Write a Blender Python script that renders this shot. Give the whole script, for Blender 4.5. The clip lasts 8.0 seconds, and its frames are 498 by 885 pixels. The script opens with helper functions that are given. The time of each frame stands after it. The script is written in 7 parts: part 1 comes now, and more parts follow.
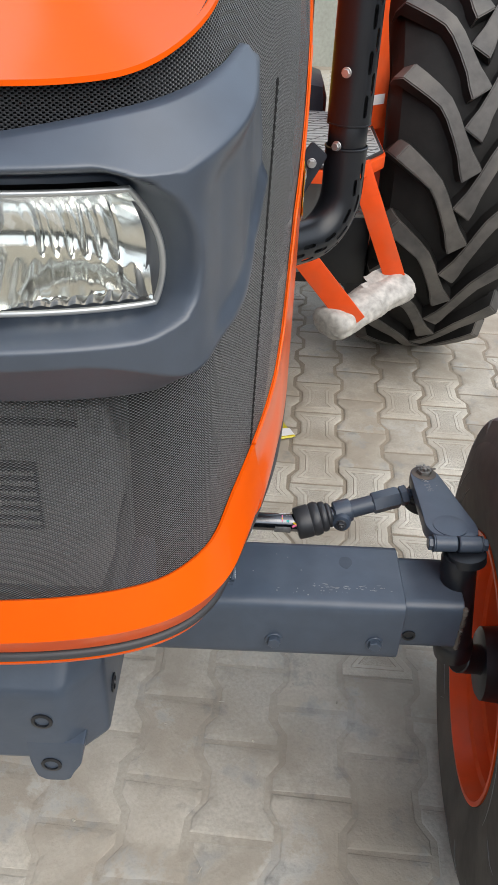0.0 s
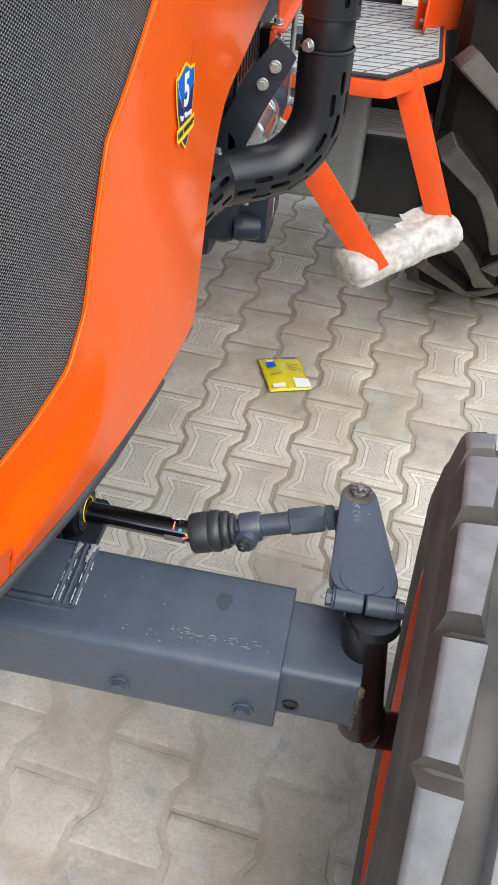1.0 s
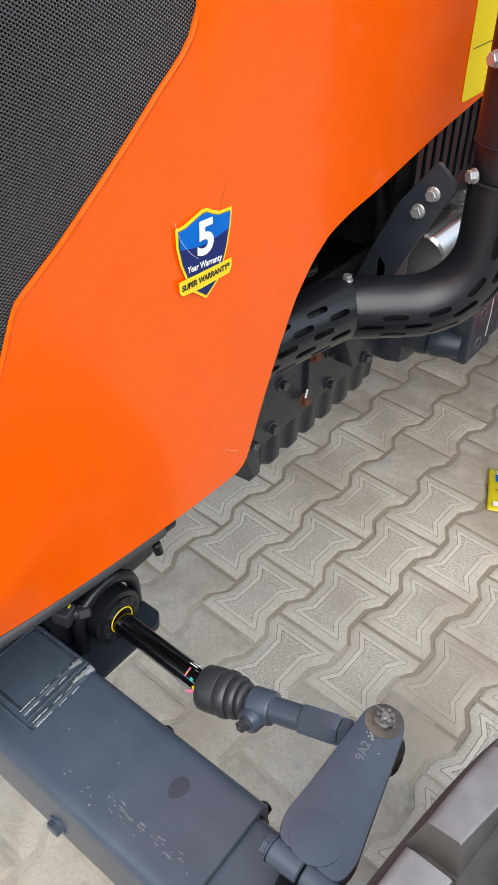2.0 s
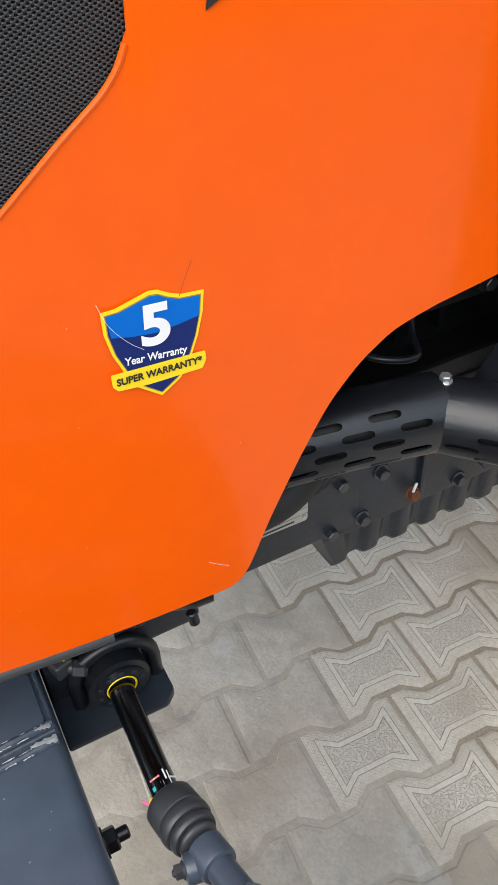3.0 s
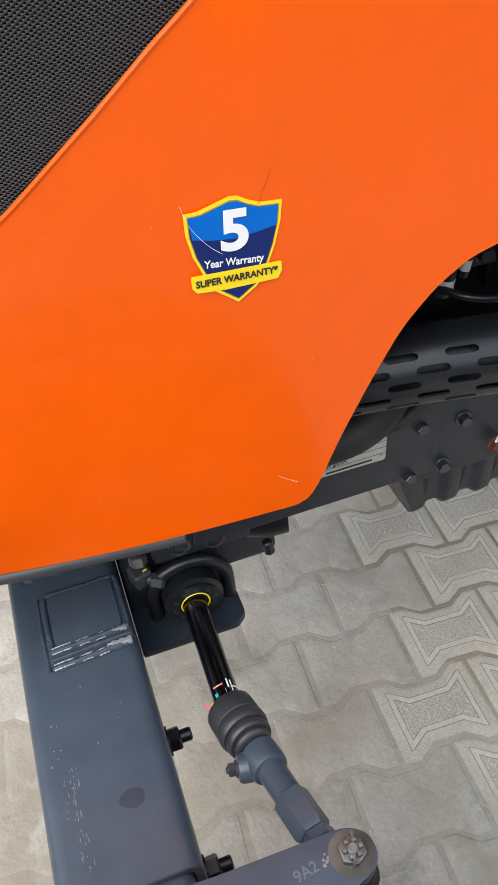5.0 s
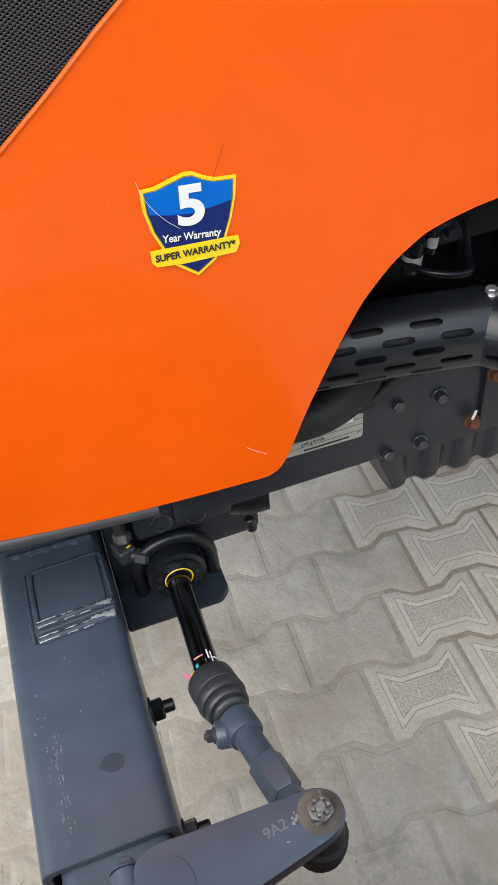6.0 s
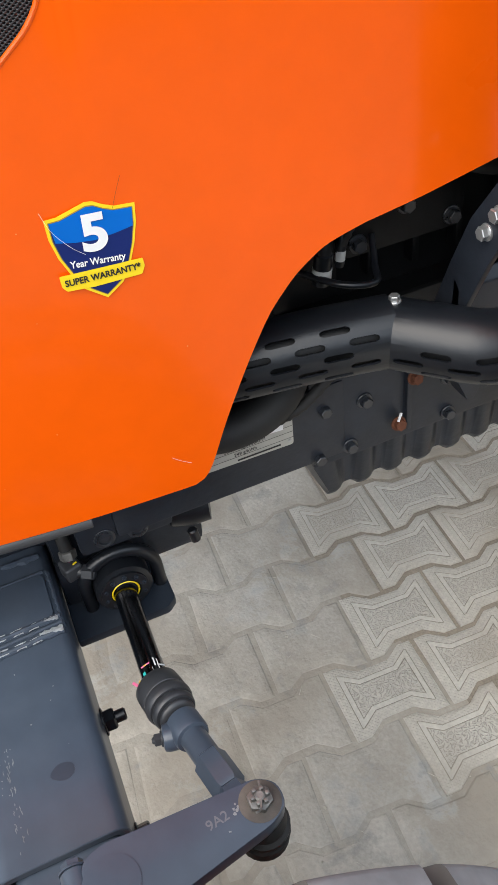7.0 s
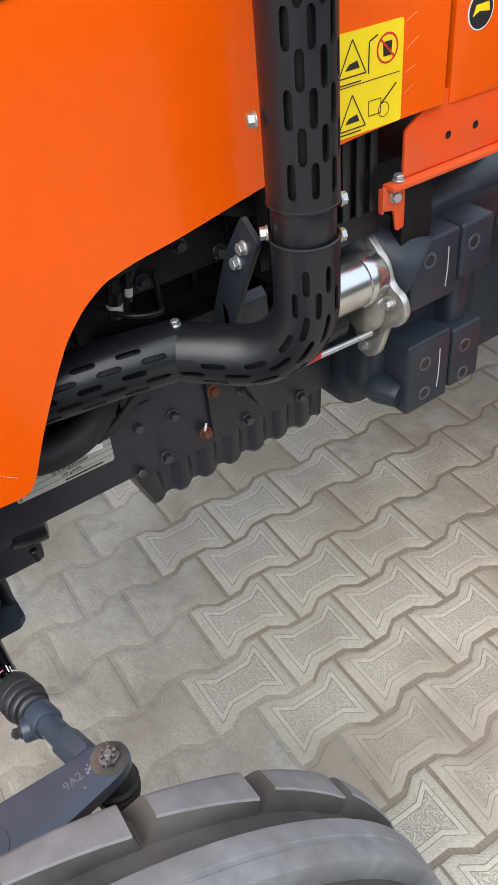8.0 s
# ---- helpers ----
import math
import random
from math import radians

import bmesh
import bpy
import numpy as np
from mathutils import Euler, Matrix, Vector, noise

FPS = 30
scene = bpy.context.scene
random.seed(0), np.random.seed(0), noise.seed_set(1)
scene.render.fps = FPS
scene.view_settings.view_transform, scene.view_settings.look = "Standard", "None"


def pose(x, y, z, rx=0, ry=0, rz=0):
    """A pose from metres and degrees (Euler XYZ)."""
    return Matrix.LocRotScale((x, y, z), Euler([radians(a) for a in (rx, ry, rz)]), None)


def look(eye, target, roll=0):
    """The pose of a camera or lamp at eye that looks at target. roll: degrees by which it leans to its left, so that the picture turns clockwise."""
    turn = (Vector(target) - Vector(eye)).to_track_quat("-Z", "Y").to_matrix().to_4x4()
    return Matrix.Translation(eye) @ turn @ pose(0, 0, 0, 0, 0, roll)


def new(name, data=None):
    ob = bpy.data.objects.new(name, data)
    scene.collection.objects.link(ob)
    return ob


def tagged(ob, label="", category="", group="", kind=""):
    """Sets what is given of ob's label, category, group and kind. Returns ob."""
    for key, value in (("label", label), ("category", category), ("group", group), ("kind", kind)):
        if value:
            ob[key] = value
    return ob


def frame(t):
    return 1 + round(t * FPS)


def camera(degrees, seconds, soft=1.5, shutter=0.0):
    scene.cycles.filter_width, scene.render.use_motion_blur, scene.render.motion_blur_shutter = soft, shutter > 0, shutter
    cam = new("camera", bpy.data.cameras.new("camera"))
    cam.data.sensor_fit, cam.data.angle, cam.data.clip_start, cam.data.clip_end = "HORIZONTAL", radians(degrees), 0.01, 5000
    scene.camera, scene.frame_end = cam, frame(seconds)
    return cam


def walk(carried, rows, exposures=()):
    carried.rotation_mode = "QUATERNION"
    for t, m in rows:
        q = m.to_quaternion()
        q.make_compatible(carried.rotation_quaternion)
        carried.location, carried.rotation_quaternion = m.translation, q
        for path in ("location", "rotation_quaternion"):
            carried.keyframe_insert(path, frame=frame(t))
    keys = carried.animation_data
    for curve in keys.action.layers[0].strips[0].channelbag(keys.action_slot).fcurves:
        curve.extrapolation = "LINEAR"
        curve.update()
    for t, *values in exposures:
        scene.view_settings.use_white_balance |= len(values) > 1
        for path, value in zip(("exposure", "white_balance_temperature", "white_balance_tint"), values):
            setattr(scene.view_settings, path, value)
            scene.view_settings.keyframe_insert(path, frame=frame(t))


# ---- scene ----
cam = camera(35.0, 8.0)
PATH = [
    (0, (0.156, -0.663, 1.254), (0.167, 0.976, 0.108), 2.7),
    (0.2, (0.202, -0.638, 1.241), (0.174, 0.995, 0.086), 1.7),
    (0.5, (0.263, -0.561, 1.218), (0.174, 1.035, 0.017), 2.8),
    (1, (0.373, -0.396, 1.201), (0.161, 1.08, -0.132), 4.4),
    (1.2, (0.424, -0.345, 1.204), (0.014, 1.099, -0.118), 1.7),
    (2.3, (0.557, -0.056, 1.24), (-0.494, 1.0, -0.095), -0.2),
    (2.5, (0.546, -0.004, 1.227), (-0.577, 0.951, -0.124), -1.2),
    (3, (0.55, 0.124, 1.217), (-0.794, 0.784, -0.109), -2.9),
    (3.5, (0.559, 0.144, 1.201), (-0.819, 0.678, -0.145), -2.8),
    (4, (0.575, 0.133, 1.211), (-0.829, 0.614, -0.129), -3.8),
    (4.5, (0.591, 0.125, 1.208), (-0.826, 0.56, -0.135), -4.7),
    (5.8, (0.628, 0.14, 1.198), (-0.784, 0.499, -0.172), -7.0),
    (6, (0.636, 0.147, 1.201), (-0.778, 0.512, -0.166), -7.0),
    (6.5, (0.644, 0.155, 1.204), (-0.777, 0.54, -0.149), -7.7),
    (7, (0.679, 0.173, 1.213), (-0.74, 0.621, -0.123), -8.2),
    (7.5, (0.74, 0.184, 1.232), (-0.667, 0.819, -0.039), -9.3),
    (8, (0.811, 0.163, 1.26), (-0.499, 0.964, -0.022), -6.1),
]
walk(cam, [(t, look(eye, target, roll)) for t, eye, target, roll in PATH],
     [(0.0, 0.57), (0.5, 0.82), (1.0, 0.97), (2.5, 0.95), (3.5, 0.84), (8.0, 0.88)])

# ---- light ----
world = bpy.data.worlds.new("overcast_sky")
scene.world = world
world.use_nodes = True
wn, wl = world.node_tree.nodes, world.node_tree.links
sky = wn.new("ShaderNodeTexSky")
sky.sky_type = "NISHITA"
sky.sun_disc = False
sky.sun_elevation, sky.sun_rotation = radians(52), radians(150)
sky.dust_density = 4.0
pale = wn.new("ShaderNodeMix")
pale.data_type = "RGBA"
pale.inputs["Factor"].default_value = 0.72
pale.inputs["B"].default_value = (5.9, 6.75, 7.7, 1)
wl.new(sky.outputs[0], pale.inputs["A"])
wl.new(pale.outputs["Result"], wn["Background"].inputs["Color"])
wn["Background"].inputs["Strength"].default_value = 0.15
sun = new("sun", bpy.data.lights.new("sun", "SUN"))
sun.data.energy, sun.data.angle, sun.data.color = 1.36, radians(60), (1.0, 0.94, 0.85)
sun.matrix_world = look((2.4, -2.8, 4.2), (0, 0, 0))

# ---- materials ----
def material(name, color, rough=0.5, metal=0.0, coat=0.0, grain=0.1, grain_scale=40.0, stain=0.12, stain_scale=4.0, bump=0.0, bump_scale=300.0,
             dirt=None, dirt_amount=0.0, dirt_scale=6.0, random_amount=0.0, spec=0.5):
    """A painted or moulded surface with fine grain, broad stains, optional dirt in patches and fine relief."""
    m = bpy.data.materials.new(name)
    m.use_nodes = True
    n, l = m.node_tree.nodes, m.node_tree.links
    b = n["Principled BSDF"]
    b.inputs["Roughness"].default_value, b.inputs["Metallic"].default_value = rough, metal
    b.inputs["Coat Weight"].default_value, b.inputs["Coat Roughness"].default_value = coat, 0.11
    b.inputs["Specular IOR Level"].default_value = spec
    co = n.new("ShaderNodeTexCoord").outputs["Object"]

    def noise_tex(scale, detail=4.0):
        t = n.new("ShaderNodeTexNoise")
        t.inputs["Scale"].default_value, t.inputs["Detail"].default_value = scale, detail
        l.new(co, t.inputs["Vector"])
        return t.outputs["Fac"]

    def scaled(value, low, high, frm=(0.3, 0.7)):
        r = n.new("ShaderNodeMapRange")
        for k, v in zip(("From Min", "From Max", "To Min", "To Max"), (*frm, low, high)):
            r.inputs[k].default_value = v
        l.new(value, r.inputs["Value"])
        return r.outputs["Result"]

    def times(a, c):
        t = n.new("ShaderNodeMath")
        t.operation = "MULTIPLY"
        l.new(a, t.inputs[0])
        l.new(c, t.inputs[1])
        return t.outputs[0]

    fine, broad = noise_tex(grain_scale), noise_tex(stain_scale, 6.0)
    gain = times(scaled(fine, 1 - grain, 1 + grain), scaled(broad, 1 - stain, 1 + stain))
    if random_amount:
        gain = times(gain, scaled(n.new("ShaderNodeObjectInfo").outputs["Random"], 1 - random_amount, 1 + random_amount, (0, 1)))
    mul = n.new("ShaderNodeVectorMath")
    mul.operation = "SCALE"
    mul.inputs[0].default_value = color
    l.new(gain, mul.inputs["Scale"])
    out = mul.outputs[0]
    if dirt:
        mix = n.new("ShaderNodeMix")
        mix.data_type = "RGBA"
        l.new(out, mix.inputs["A"])
        mix.inputs["B"].default_value = (*dirt, 1)
        l.new(scaled(noise_tex(dirt_scale, 8.0), 0, dirt_amount, (0.45, 0.72)), mix.inputs["Factor"])
        out = mix.outputs["Result"]
    l.new(out, b.inputs["Base Color"])
    l.new(scaled(broad, max(rough - 0.06, 0.02), rough + 0.08), b.inputs["Roughness"])
    if bump:
        bp = n.new("ShaderNodeBump")
        bp.inputs["Strength"].default_value, bp.inputs["Distance"].default_value = 0.6, bump
        l.new(noise_tex(bump_scale, 3.0), bp.inputs["Height"])
        l.new(bp.outputs[0], b.inputs["Normal"])
    return m


ORANGE = material("orange_paint", (0.84, 0.101, 0.0011), 0.30, coat=0.34, grain=0.02, stain=0.04, spec=0.12)
ORANGE_DULL = material("orange_bracket_paint", (0.76, 0.078, 0.008), 0.4, coat=0.1, spec=0.3, grain=0.04, stain=0.08, dirt=(0.3, 0.16, 0.1), dirt_amount=0.25, dirt_scale=12)
CHASSIS = material("slate_chassis_paint", (0.054, 0.071, 0.099), 0.35, spec=0.4, coat=0.14, grain=0.08, stain=0.15, bump=0.0003, bump_scale=110, dirt=(0.12, 0.125, 0.13), dirt_amount=0.15, dirt_scale=9)
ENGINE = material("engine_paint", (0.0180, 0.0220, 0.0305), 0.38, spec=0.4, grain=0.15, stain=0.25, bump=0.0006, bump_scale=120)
# Engine paint darkened to carry the bay's shade; also for plain black parts.
BLACK_AND_SHADE = material("black_and_bay_shade", (0.0050, 0.0054, 0.0062), 0.5, spec=0.3, grain=0.15, stain=0.25, bump=0.0006, bump_scale=120)
CHASSIS_DARK = material("dark_bolt_paint", (0.022, 0.025, 0.031), 0.3, spec=0.7, grain=0.15, stain=0.3, stain_scale=50)
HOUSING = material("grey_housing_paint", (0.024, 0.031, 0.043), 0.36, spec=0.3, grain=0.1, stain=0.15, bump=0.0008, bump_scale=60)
BLACK = material("black_steel_paint", (0.0088, 0.0104, 0.0136), 0.35, spec=0.5, grain=0.1, stain=0.2, bump=0.0002, bump_scale=200)
PLASTIC = material("slate_moulded_plastic", (0.044, 0.058, 0.082), 0.42, spec=1.0, grain=0.1, stain=0.15, bump=0.00008, bump_scale=900)
RUBBER = material("black_rubber", (0.018, 0.018, 0.018), 0.65, grain=0.2, stain=0.25, bump=0.0006, bump_scale=120)
TYRE = material("dusty_tyre_rubber", (0.060, 0.056, 0.052), 0.75, grain=0.2, stain=0.25, bump=0.0008, bump_scale=90, dirt=(0.145, 0.132, 0.118), dirt_amount=0.7, dirt_scale=7)
TREAD = material("worn_tread_rubber", (0.225, 0.230, 0.238), 0.6, grain=0.2, stain=0.25, bump=0.0008, bump_scale=90, dirt=(0.17, 0.16, 0.15), dirt_amount=0.5, dirt_scale=14)
GREASED = material("greasy_grey_rubber", (0.038, 0.040, 0.045), 0.42, grain=0.2, stain=0.3, bump=0.0004, bump_scale=90)
REAR_RUBBER = material("black_rear_tyre", (0.008, 0.0075, 0.007), 0.7, spec=0.3, grain=0.2, stain=0.3, bump=0.0008, bump_scale=60, dirt=(0.035, 0.032, 0.028), dirt_amount=0.25, dirt_scale=6)
LUG = material("dusty_lug_rubber", (0.072, 0.068, 0.063), 0.6, grain=0.2, stain=0.25, bump=0.0008, bump_scale=90, dirt=(0.16, 0.145, 0.125), dirt_amount=0.6, dirt_scale=9)
STEEL = material("zinc_steel", (0.46, 0.47, 0.47), 0.28, metal=0.7, grain=0.1, stain=0.2, bump=0.0002)
BARE = material("bare_weld_and_sheen", (0.54, 0.56, 0.58), 0.35, metal=0.5, grain=0.3, grain_scale=300)
POLISHED = material("polished_zinc", (0.62, 0.62, 0.61), 0.20, metal=0.95, grain=0.04, stain=0.08)
SEAL = material("grey_rubber_seal", (0.045, 0.046, 0.049), 0.45, grain=0.1, stain=0.2)
OLD_STEEL = material("dull_oily_steel", (0.16, 0.155, 0.145), 0.38, metal=0.4, grain=0.3, grain_scale=200, stain=0.4, stain_scale=60)
ALUMINIUM = material("cast_aluminium", (0.56, 0.55, 0.51), 0.34, metal=0.85, grain=0.15, stain=0.2, bump=0.0008, bump_scale=160)
CHROME = material("dark_polished_rod", (0.19, 0.19, 0.20), 0.20, metal=1.0, grain=0.03, stain=0.05)
RUST = material("rusty_bolt", (0.13, 0.042, 0.018), 0.8, grain=0.35, grain_scale=200, stain=0.3, bump=0.001)
YELLOW = material("yellow_sticker", (0.90, 0.66, 0.01), 0.4, grain=0.02, stain=0.03)
CAST_MARK = material("rubbed_cast_mark", (0.13, 0.135, 0.15), 0.4)
STICKER_BLACK = material("sticker_black", (0.015, 0.015, 0.015), 0.45)
STICKER_WHITE = material("sticker_white", (0.82, 0.82, 0.82), 0.4, grain=0.02, stain=0.03)
STICKER_BLUE = material("sticker_blue", (0.002, 0.130, 0.53), 0.45, spec=0.1, grain=0.02, stain=0.03)
STICKER_NAVY = material("sticker_navy", (0.005, 0.017, 0.125), 0.45, spec=0.25, grain=0.02, stain=0.03)
STICKER_RED = material("sticker_red", (0.6, 0.02, 0.02), 0.4)
TEAL = material("teal_marker_paint", (0.02, 0.40, 0.38), 0.5)
PINK = material("pink_marker_paint", (0.75, 0.15, 0.30), 0.5)
CHIP_PALE = material("pale_scratch", (0.80, 0.26, 0.10), 0.6)
PLATE = material("aluminium_data_plate", (0.45, 0.44, 0.40), 0.5, metal=0.2, grain=0.06, stain=0.1)
WRAP = material("white_foam_wrap", (0.43, 0.41, 0.375), 0.45, grain=0.25, grain_scale=70, stain=0.2, stain_scale=24, bump=0.0008, bump_scale=70)
MAT_GREY = material("grey_rubber_mat", (0.30, 0.31, 0.30), 0.6, grain=0.1, stain=0.15, dirt=(0.2, 0.18, 0.16), dirt_amount=0.5, dirt_scale=8)
MAT_LINE = material("dark_mat_grooves", (0.09, 0.09, 0.09), 0.7)
WIRE_WHITE = material("white_tape", (0.6, 0.6, 0.58), 0.5)
SAND = material("joint_sand", (0.29, 0.246, 0.19), 0.9, grain=0.15, grain_scale=220, stain=0.2, stain_scale=2.5, bump=0.003, bump_scale=160, dirt=(0.30, 0.262, 0.21), dirt_amount=0.6, dirt_scale=5)
TANK = material("grey_green_cover", (0.16, 0.18, 0.175), 0.4, grain=0.06, stain=0.12, dirt=(0.2, 0.19, 0.17), dirt_amount=0.4)
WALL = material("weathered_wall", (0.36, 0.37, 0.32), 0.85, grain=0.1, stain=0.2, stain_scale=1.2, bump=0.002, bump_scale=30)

# Dark tone for unseen walls added to dim side light and reflections.
BLOCK_DARK = material("light_block", (0.085, 0.088, 0.085), 0.85, grain=0.1, stain=0.2, stain_scale=1.2, bump=0.002, bump_scale=30)


def paver_material(name, relief, relief_scale, depth, color=(0.575, 0.535, 0.462), patches=0.0):
    """Cast concrete: cement grain, dust in patches in world space, and the cast relief of its zone."""
    m = material(name, color, 0.88, grain=0.10, grain_scale=150, stain=0.06, stain_scale=9, random_amount=0.10)
    n, l = m.node_tree.nodes, m.node_tree.links
    b = n["Principled BSDF"]
    geo = n.new("ShaderNodeNewGeometry").outputs["Position"]
    obj = n.new("ShaderNodeTexCoord").outputs["Object"]
    dust = n.new("ShaderNodeTexNoise")
    dust.inputs["Scale"].default_value, dust.inputs["Detail"].default_value = 3.9, 9.0
    l.new(geo, dust.inputs["Vector"])
    rng = n.new("ShaderNodeMapRange")
    rng.inputs["From Min"].default_value, rng.inputs["From Max"].default_value = 0.44, 0.68
    rng.inputs["To Max"].default_value = 0.95
    own = n.new("ShaderNodeMapRange")
    own.inputs["To Min"].default_value, own.inputs["To Max"].default_value = -0.10, 0.13
    l.new(n.new("ShaderNodeObjectInfo").outputs["Random"], own.inputs["Value"])
    amount = n.new("ShaderNodeMath")
    l.new(dust.outputs["Fac"], amount.inputs[0])
    l.new(own.outputs[0], amount.inputs[1])
    l.new(amount.outputs[0], rng.inputs["Value"])
    mix = n.new("ShaderNodeMix")
    mix.data_type = "RGBA"
    l.new(b.inputs["Base Color"].links[0].from_socket, mix.inputs["A"])
    mix.inputs["B"].default_value = (0.365, 0.318, 0.255, 1)
    l.new(rng.outputs[0], mix.inputs["Factor"])
    result = mix.outputs["Result"]
    for shade, scale, low, high, most in (((0.335, 0.295, 0.24), 4.5, 0.45, 0.60, 0.8), ((0.52, 0.505, 0.465), 6.0, 0.54, 0.64, 0.8), ((0.22, 0.215, 0.20), 12.0, 0.54, 0.66, 0.6)) if patches else ():
        spot = n.new("ShaderNodeTexNoise")
        spot.inputs["Scale"].default_value, spot.inputs["Detail"].default_value, spot.inputs["Roughness"].default_value = scale, 9.0, 0.68
        l.new(geo, spot.inputs["Vector"])
        lim = n.new("ShaderNodeMapRange")
        lim.inputs["From Min"].default_value, lim.inputs["From Max"].default_value, lim.inputs["To Max"].default_value = low, high, most
        l.new(spot.outputs["Fac"], lim.inputs["Value"])
        mx = n.new("ShaderNodeMix")
        mx.data_type = "RGBA"
        l.new(result, mx.inputs["A"])
        mx.inputs["B"].default_value = (*(patches * q for q in shade), 1)
        l.new(lim.outputs[0], mx.inputs["Factor"])
        result = mx.outputs["Result"]
    l.new(result, b.inputs["Base Color"])
    grain = n.new("ShaderNodeTexNoise")
    grain.inputs["Scale"].default_value, grain.inputs["Detail"].default_value = 180.0, 5.0
    l.new(geo, grain.inputs["Vector"])
    bump = n.new("ShaderNodeBump")
    bump.inputs["Strength"].default_value, bump.inputs["Distance"].default_value = 0.7, 0.0012
    l.new(grain.outputs["Fac"], bump.inputs["Height"])
    if patches:
        wear_lumps = n.new("ShaderNodeTexNoise")
        wear_lumps.inputs["Scale"].default_value, wear_lumps.inputs["Detail"].default_value = 28.0, 6.0
        l.new(geo, wear_lumps.inputs["Vector"])
        b3 = n.new("ShaderNodeBump")
        b3.inputs["Strength"].default_value, b3.inputs["Distance"].default_value = 0.8, 0.006
        l.new(wear_lumps.outputs["Fac"], b3.inputs["Height"])
        l.new(bump.outputs[0], b3.inputs["Normal"])
        bump = b3
    if relief == "worm":
        cell = n.new("ShaderNodeTexVoronoi")
        cell.inputs["Scale"].default_value = relief_scale
        cell.voronoi_dimensions = "2D"
        l.new(obj, cell.inputs["Vector"])
        local = n.new("ShaderNodeVectorMath")
        local.operation = "SUBTRACT"
        l.new(obj, local.inputs[0])
        l.new(cell.outputs["Position"], local.inputs[1])
        part_of = n.new("ShaderNodeSeparateColor")
        l.new(cell.outputs["Color"], part_of.inputs[0])
        ang = n.new("ShaderNodeMath")
        ang.operation = "MULTIPLY"
        ang.inputs[1].default_value = 6.283
        l.new(part_of.outputs[0], ang.inputs[0])
        spin = n.new("ShaderNodeVectorRotate")
        spin.rotation_type = "Z_AXIS"
        l.new(local.outputs[0], spin.inputs["Vector"])
        l.new(ang.outputs[0], spin.inputs["Angle"])
        shape = n.new("ShaderNodeVectorMath")
        shape.operation = "MULTIPLY"
        shape.inputs[1].default_value = (0.22, 1.0, 0.0)
        l.new(spin.outputs[0], shape.inputs[0])
        size = n.new("ShaderNodeVectorMath")
        size.operation = "LENGTH"
        l.new(shape.outputs[0], size.inputs[0])
        src = size.outputs["Value"]
        step = n.new("ShaderNodeMapRange")
        step.inputs["From Min"].default_value, step.inputs["From Max"].default_value = 0.0005, 0.0011
    elif relief == "hatch":
        waves = []
        for turn in (0.75, -0.75):
            mp = n.new("ShaderNodeMapping")
            mp.inputs["Rotation"].default_value = (0, 0, turn)
            l.new(obj, mp.inputs["Vector"])
            wv = n.new("ShaderNodeTexWave")
            wv.inputs["Scale"].default_value = relief_scale
            l.new(mp.outputs[0], wv.inputs["Vector"])
            waves.append(wv.outputs["Fac"])
        mn = n.new("ShaderNodeMath")
        mn.operation = "MAXIMUM"
        l.new(waves[0], mn.inputs[0])
        l.new(waves[1], mn.inputs[1])
        src = mn.outputs[0]
        step = n.new("ShaderNodeMapRange")
        step.inputs["From Min"].default_value, step.inputs["From Max"].default_value = 0.55, 0.95
        step.inputs["To Min"].default_value, step.inputs["To Max"].default_value = 1.0, 0.0
    if relief:
        l.new(src, step.inputs["Value"])
        wear = n.new("ShaderNodeMath")
        wear.operation = "MULTIPLY"
        inv = n.new("ShaderNodeMapRange")
        inv.inputs["To Min"].default_value, inv.inputs["To Max"].default_value = 1.0, 0.25
        l.new(rng.outputs[0], inv.inputs["Value"])
        l.new(step.outputs[0], wear.inputs[0])
        l.new(inv.outputs[0], wear.inputs[1])
        grime = n.new("ShaderNodeMix")
        grime.data_type = "RGBA"
        grime.inputs["A"].default_value = (0.20, 0.175, 0.14, 1)
        l.new(result, grime.inputs["B"])
        pale = n.new("ShaderNodeMapRange")
        pale.inputs["To Min"].default_value = 0.72 if relief == "worm" else 0.93
        l.new(step.outputs[0], pale.inputs["Value"])
        l.new(pale.outputs[0], grime.inputs["Factor"])
        l.new(grime.outputs["Result"], b.inputs["Base Color"])
        b2 = n.new("ShaderNodeBump")
        b2.inputs["Strength"].default_value, b2.inputs["Distance"].default_value = 1.0, depth
        l.new(wear.outputs[0], b2.inputs["Height"])
        l.new(bump.outputs[0], b2.inputs["Normal"])
        bump = b2
    l.new(bump.outputs[0], b.inputs["Normal"])
    return m


PAVER_FIELD = paver_material("paver_worm_relief", "worm", 200.0, 0.0012)
PAVER_BAND = paver_material("paver_smooth_band", "", 0, 0, (0.60, 0.563, 0.49))
# Groove faces get a darker tone in the colour besides their depth.
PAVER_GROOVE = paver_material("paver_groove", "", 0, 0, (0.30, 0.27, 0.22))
PAVER_EDGE = paver_material("paver_hatched_border", "hatch", 62.0, 0.0005)
PAVER_WORN = paver_material("paver_worn_face", "", 0, 0, (0.475, 0.437, 0.375), 1.0)
SAND_PALE = paver_material("trodden_sand", "", 0, 0, (0.40, 0.365, 0.308), 0.87)


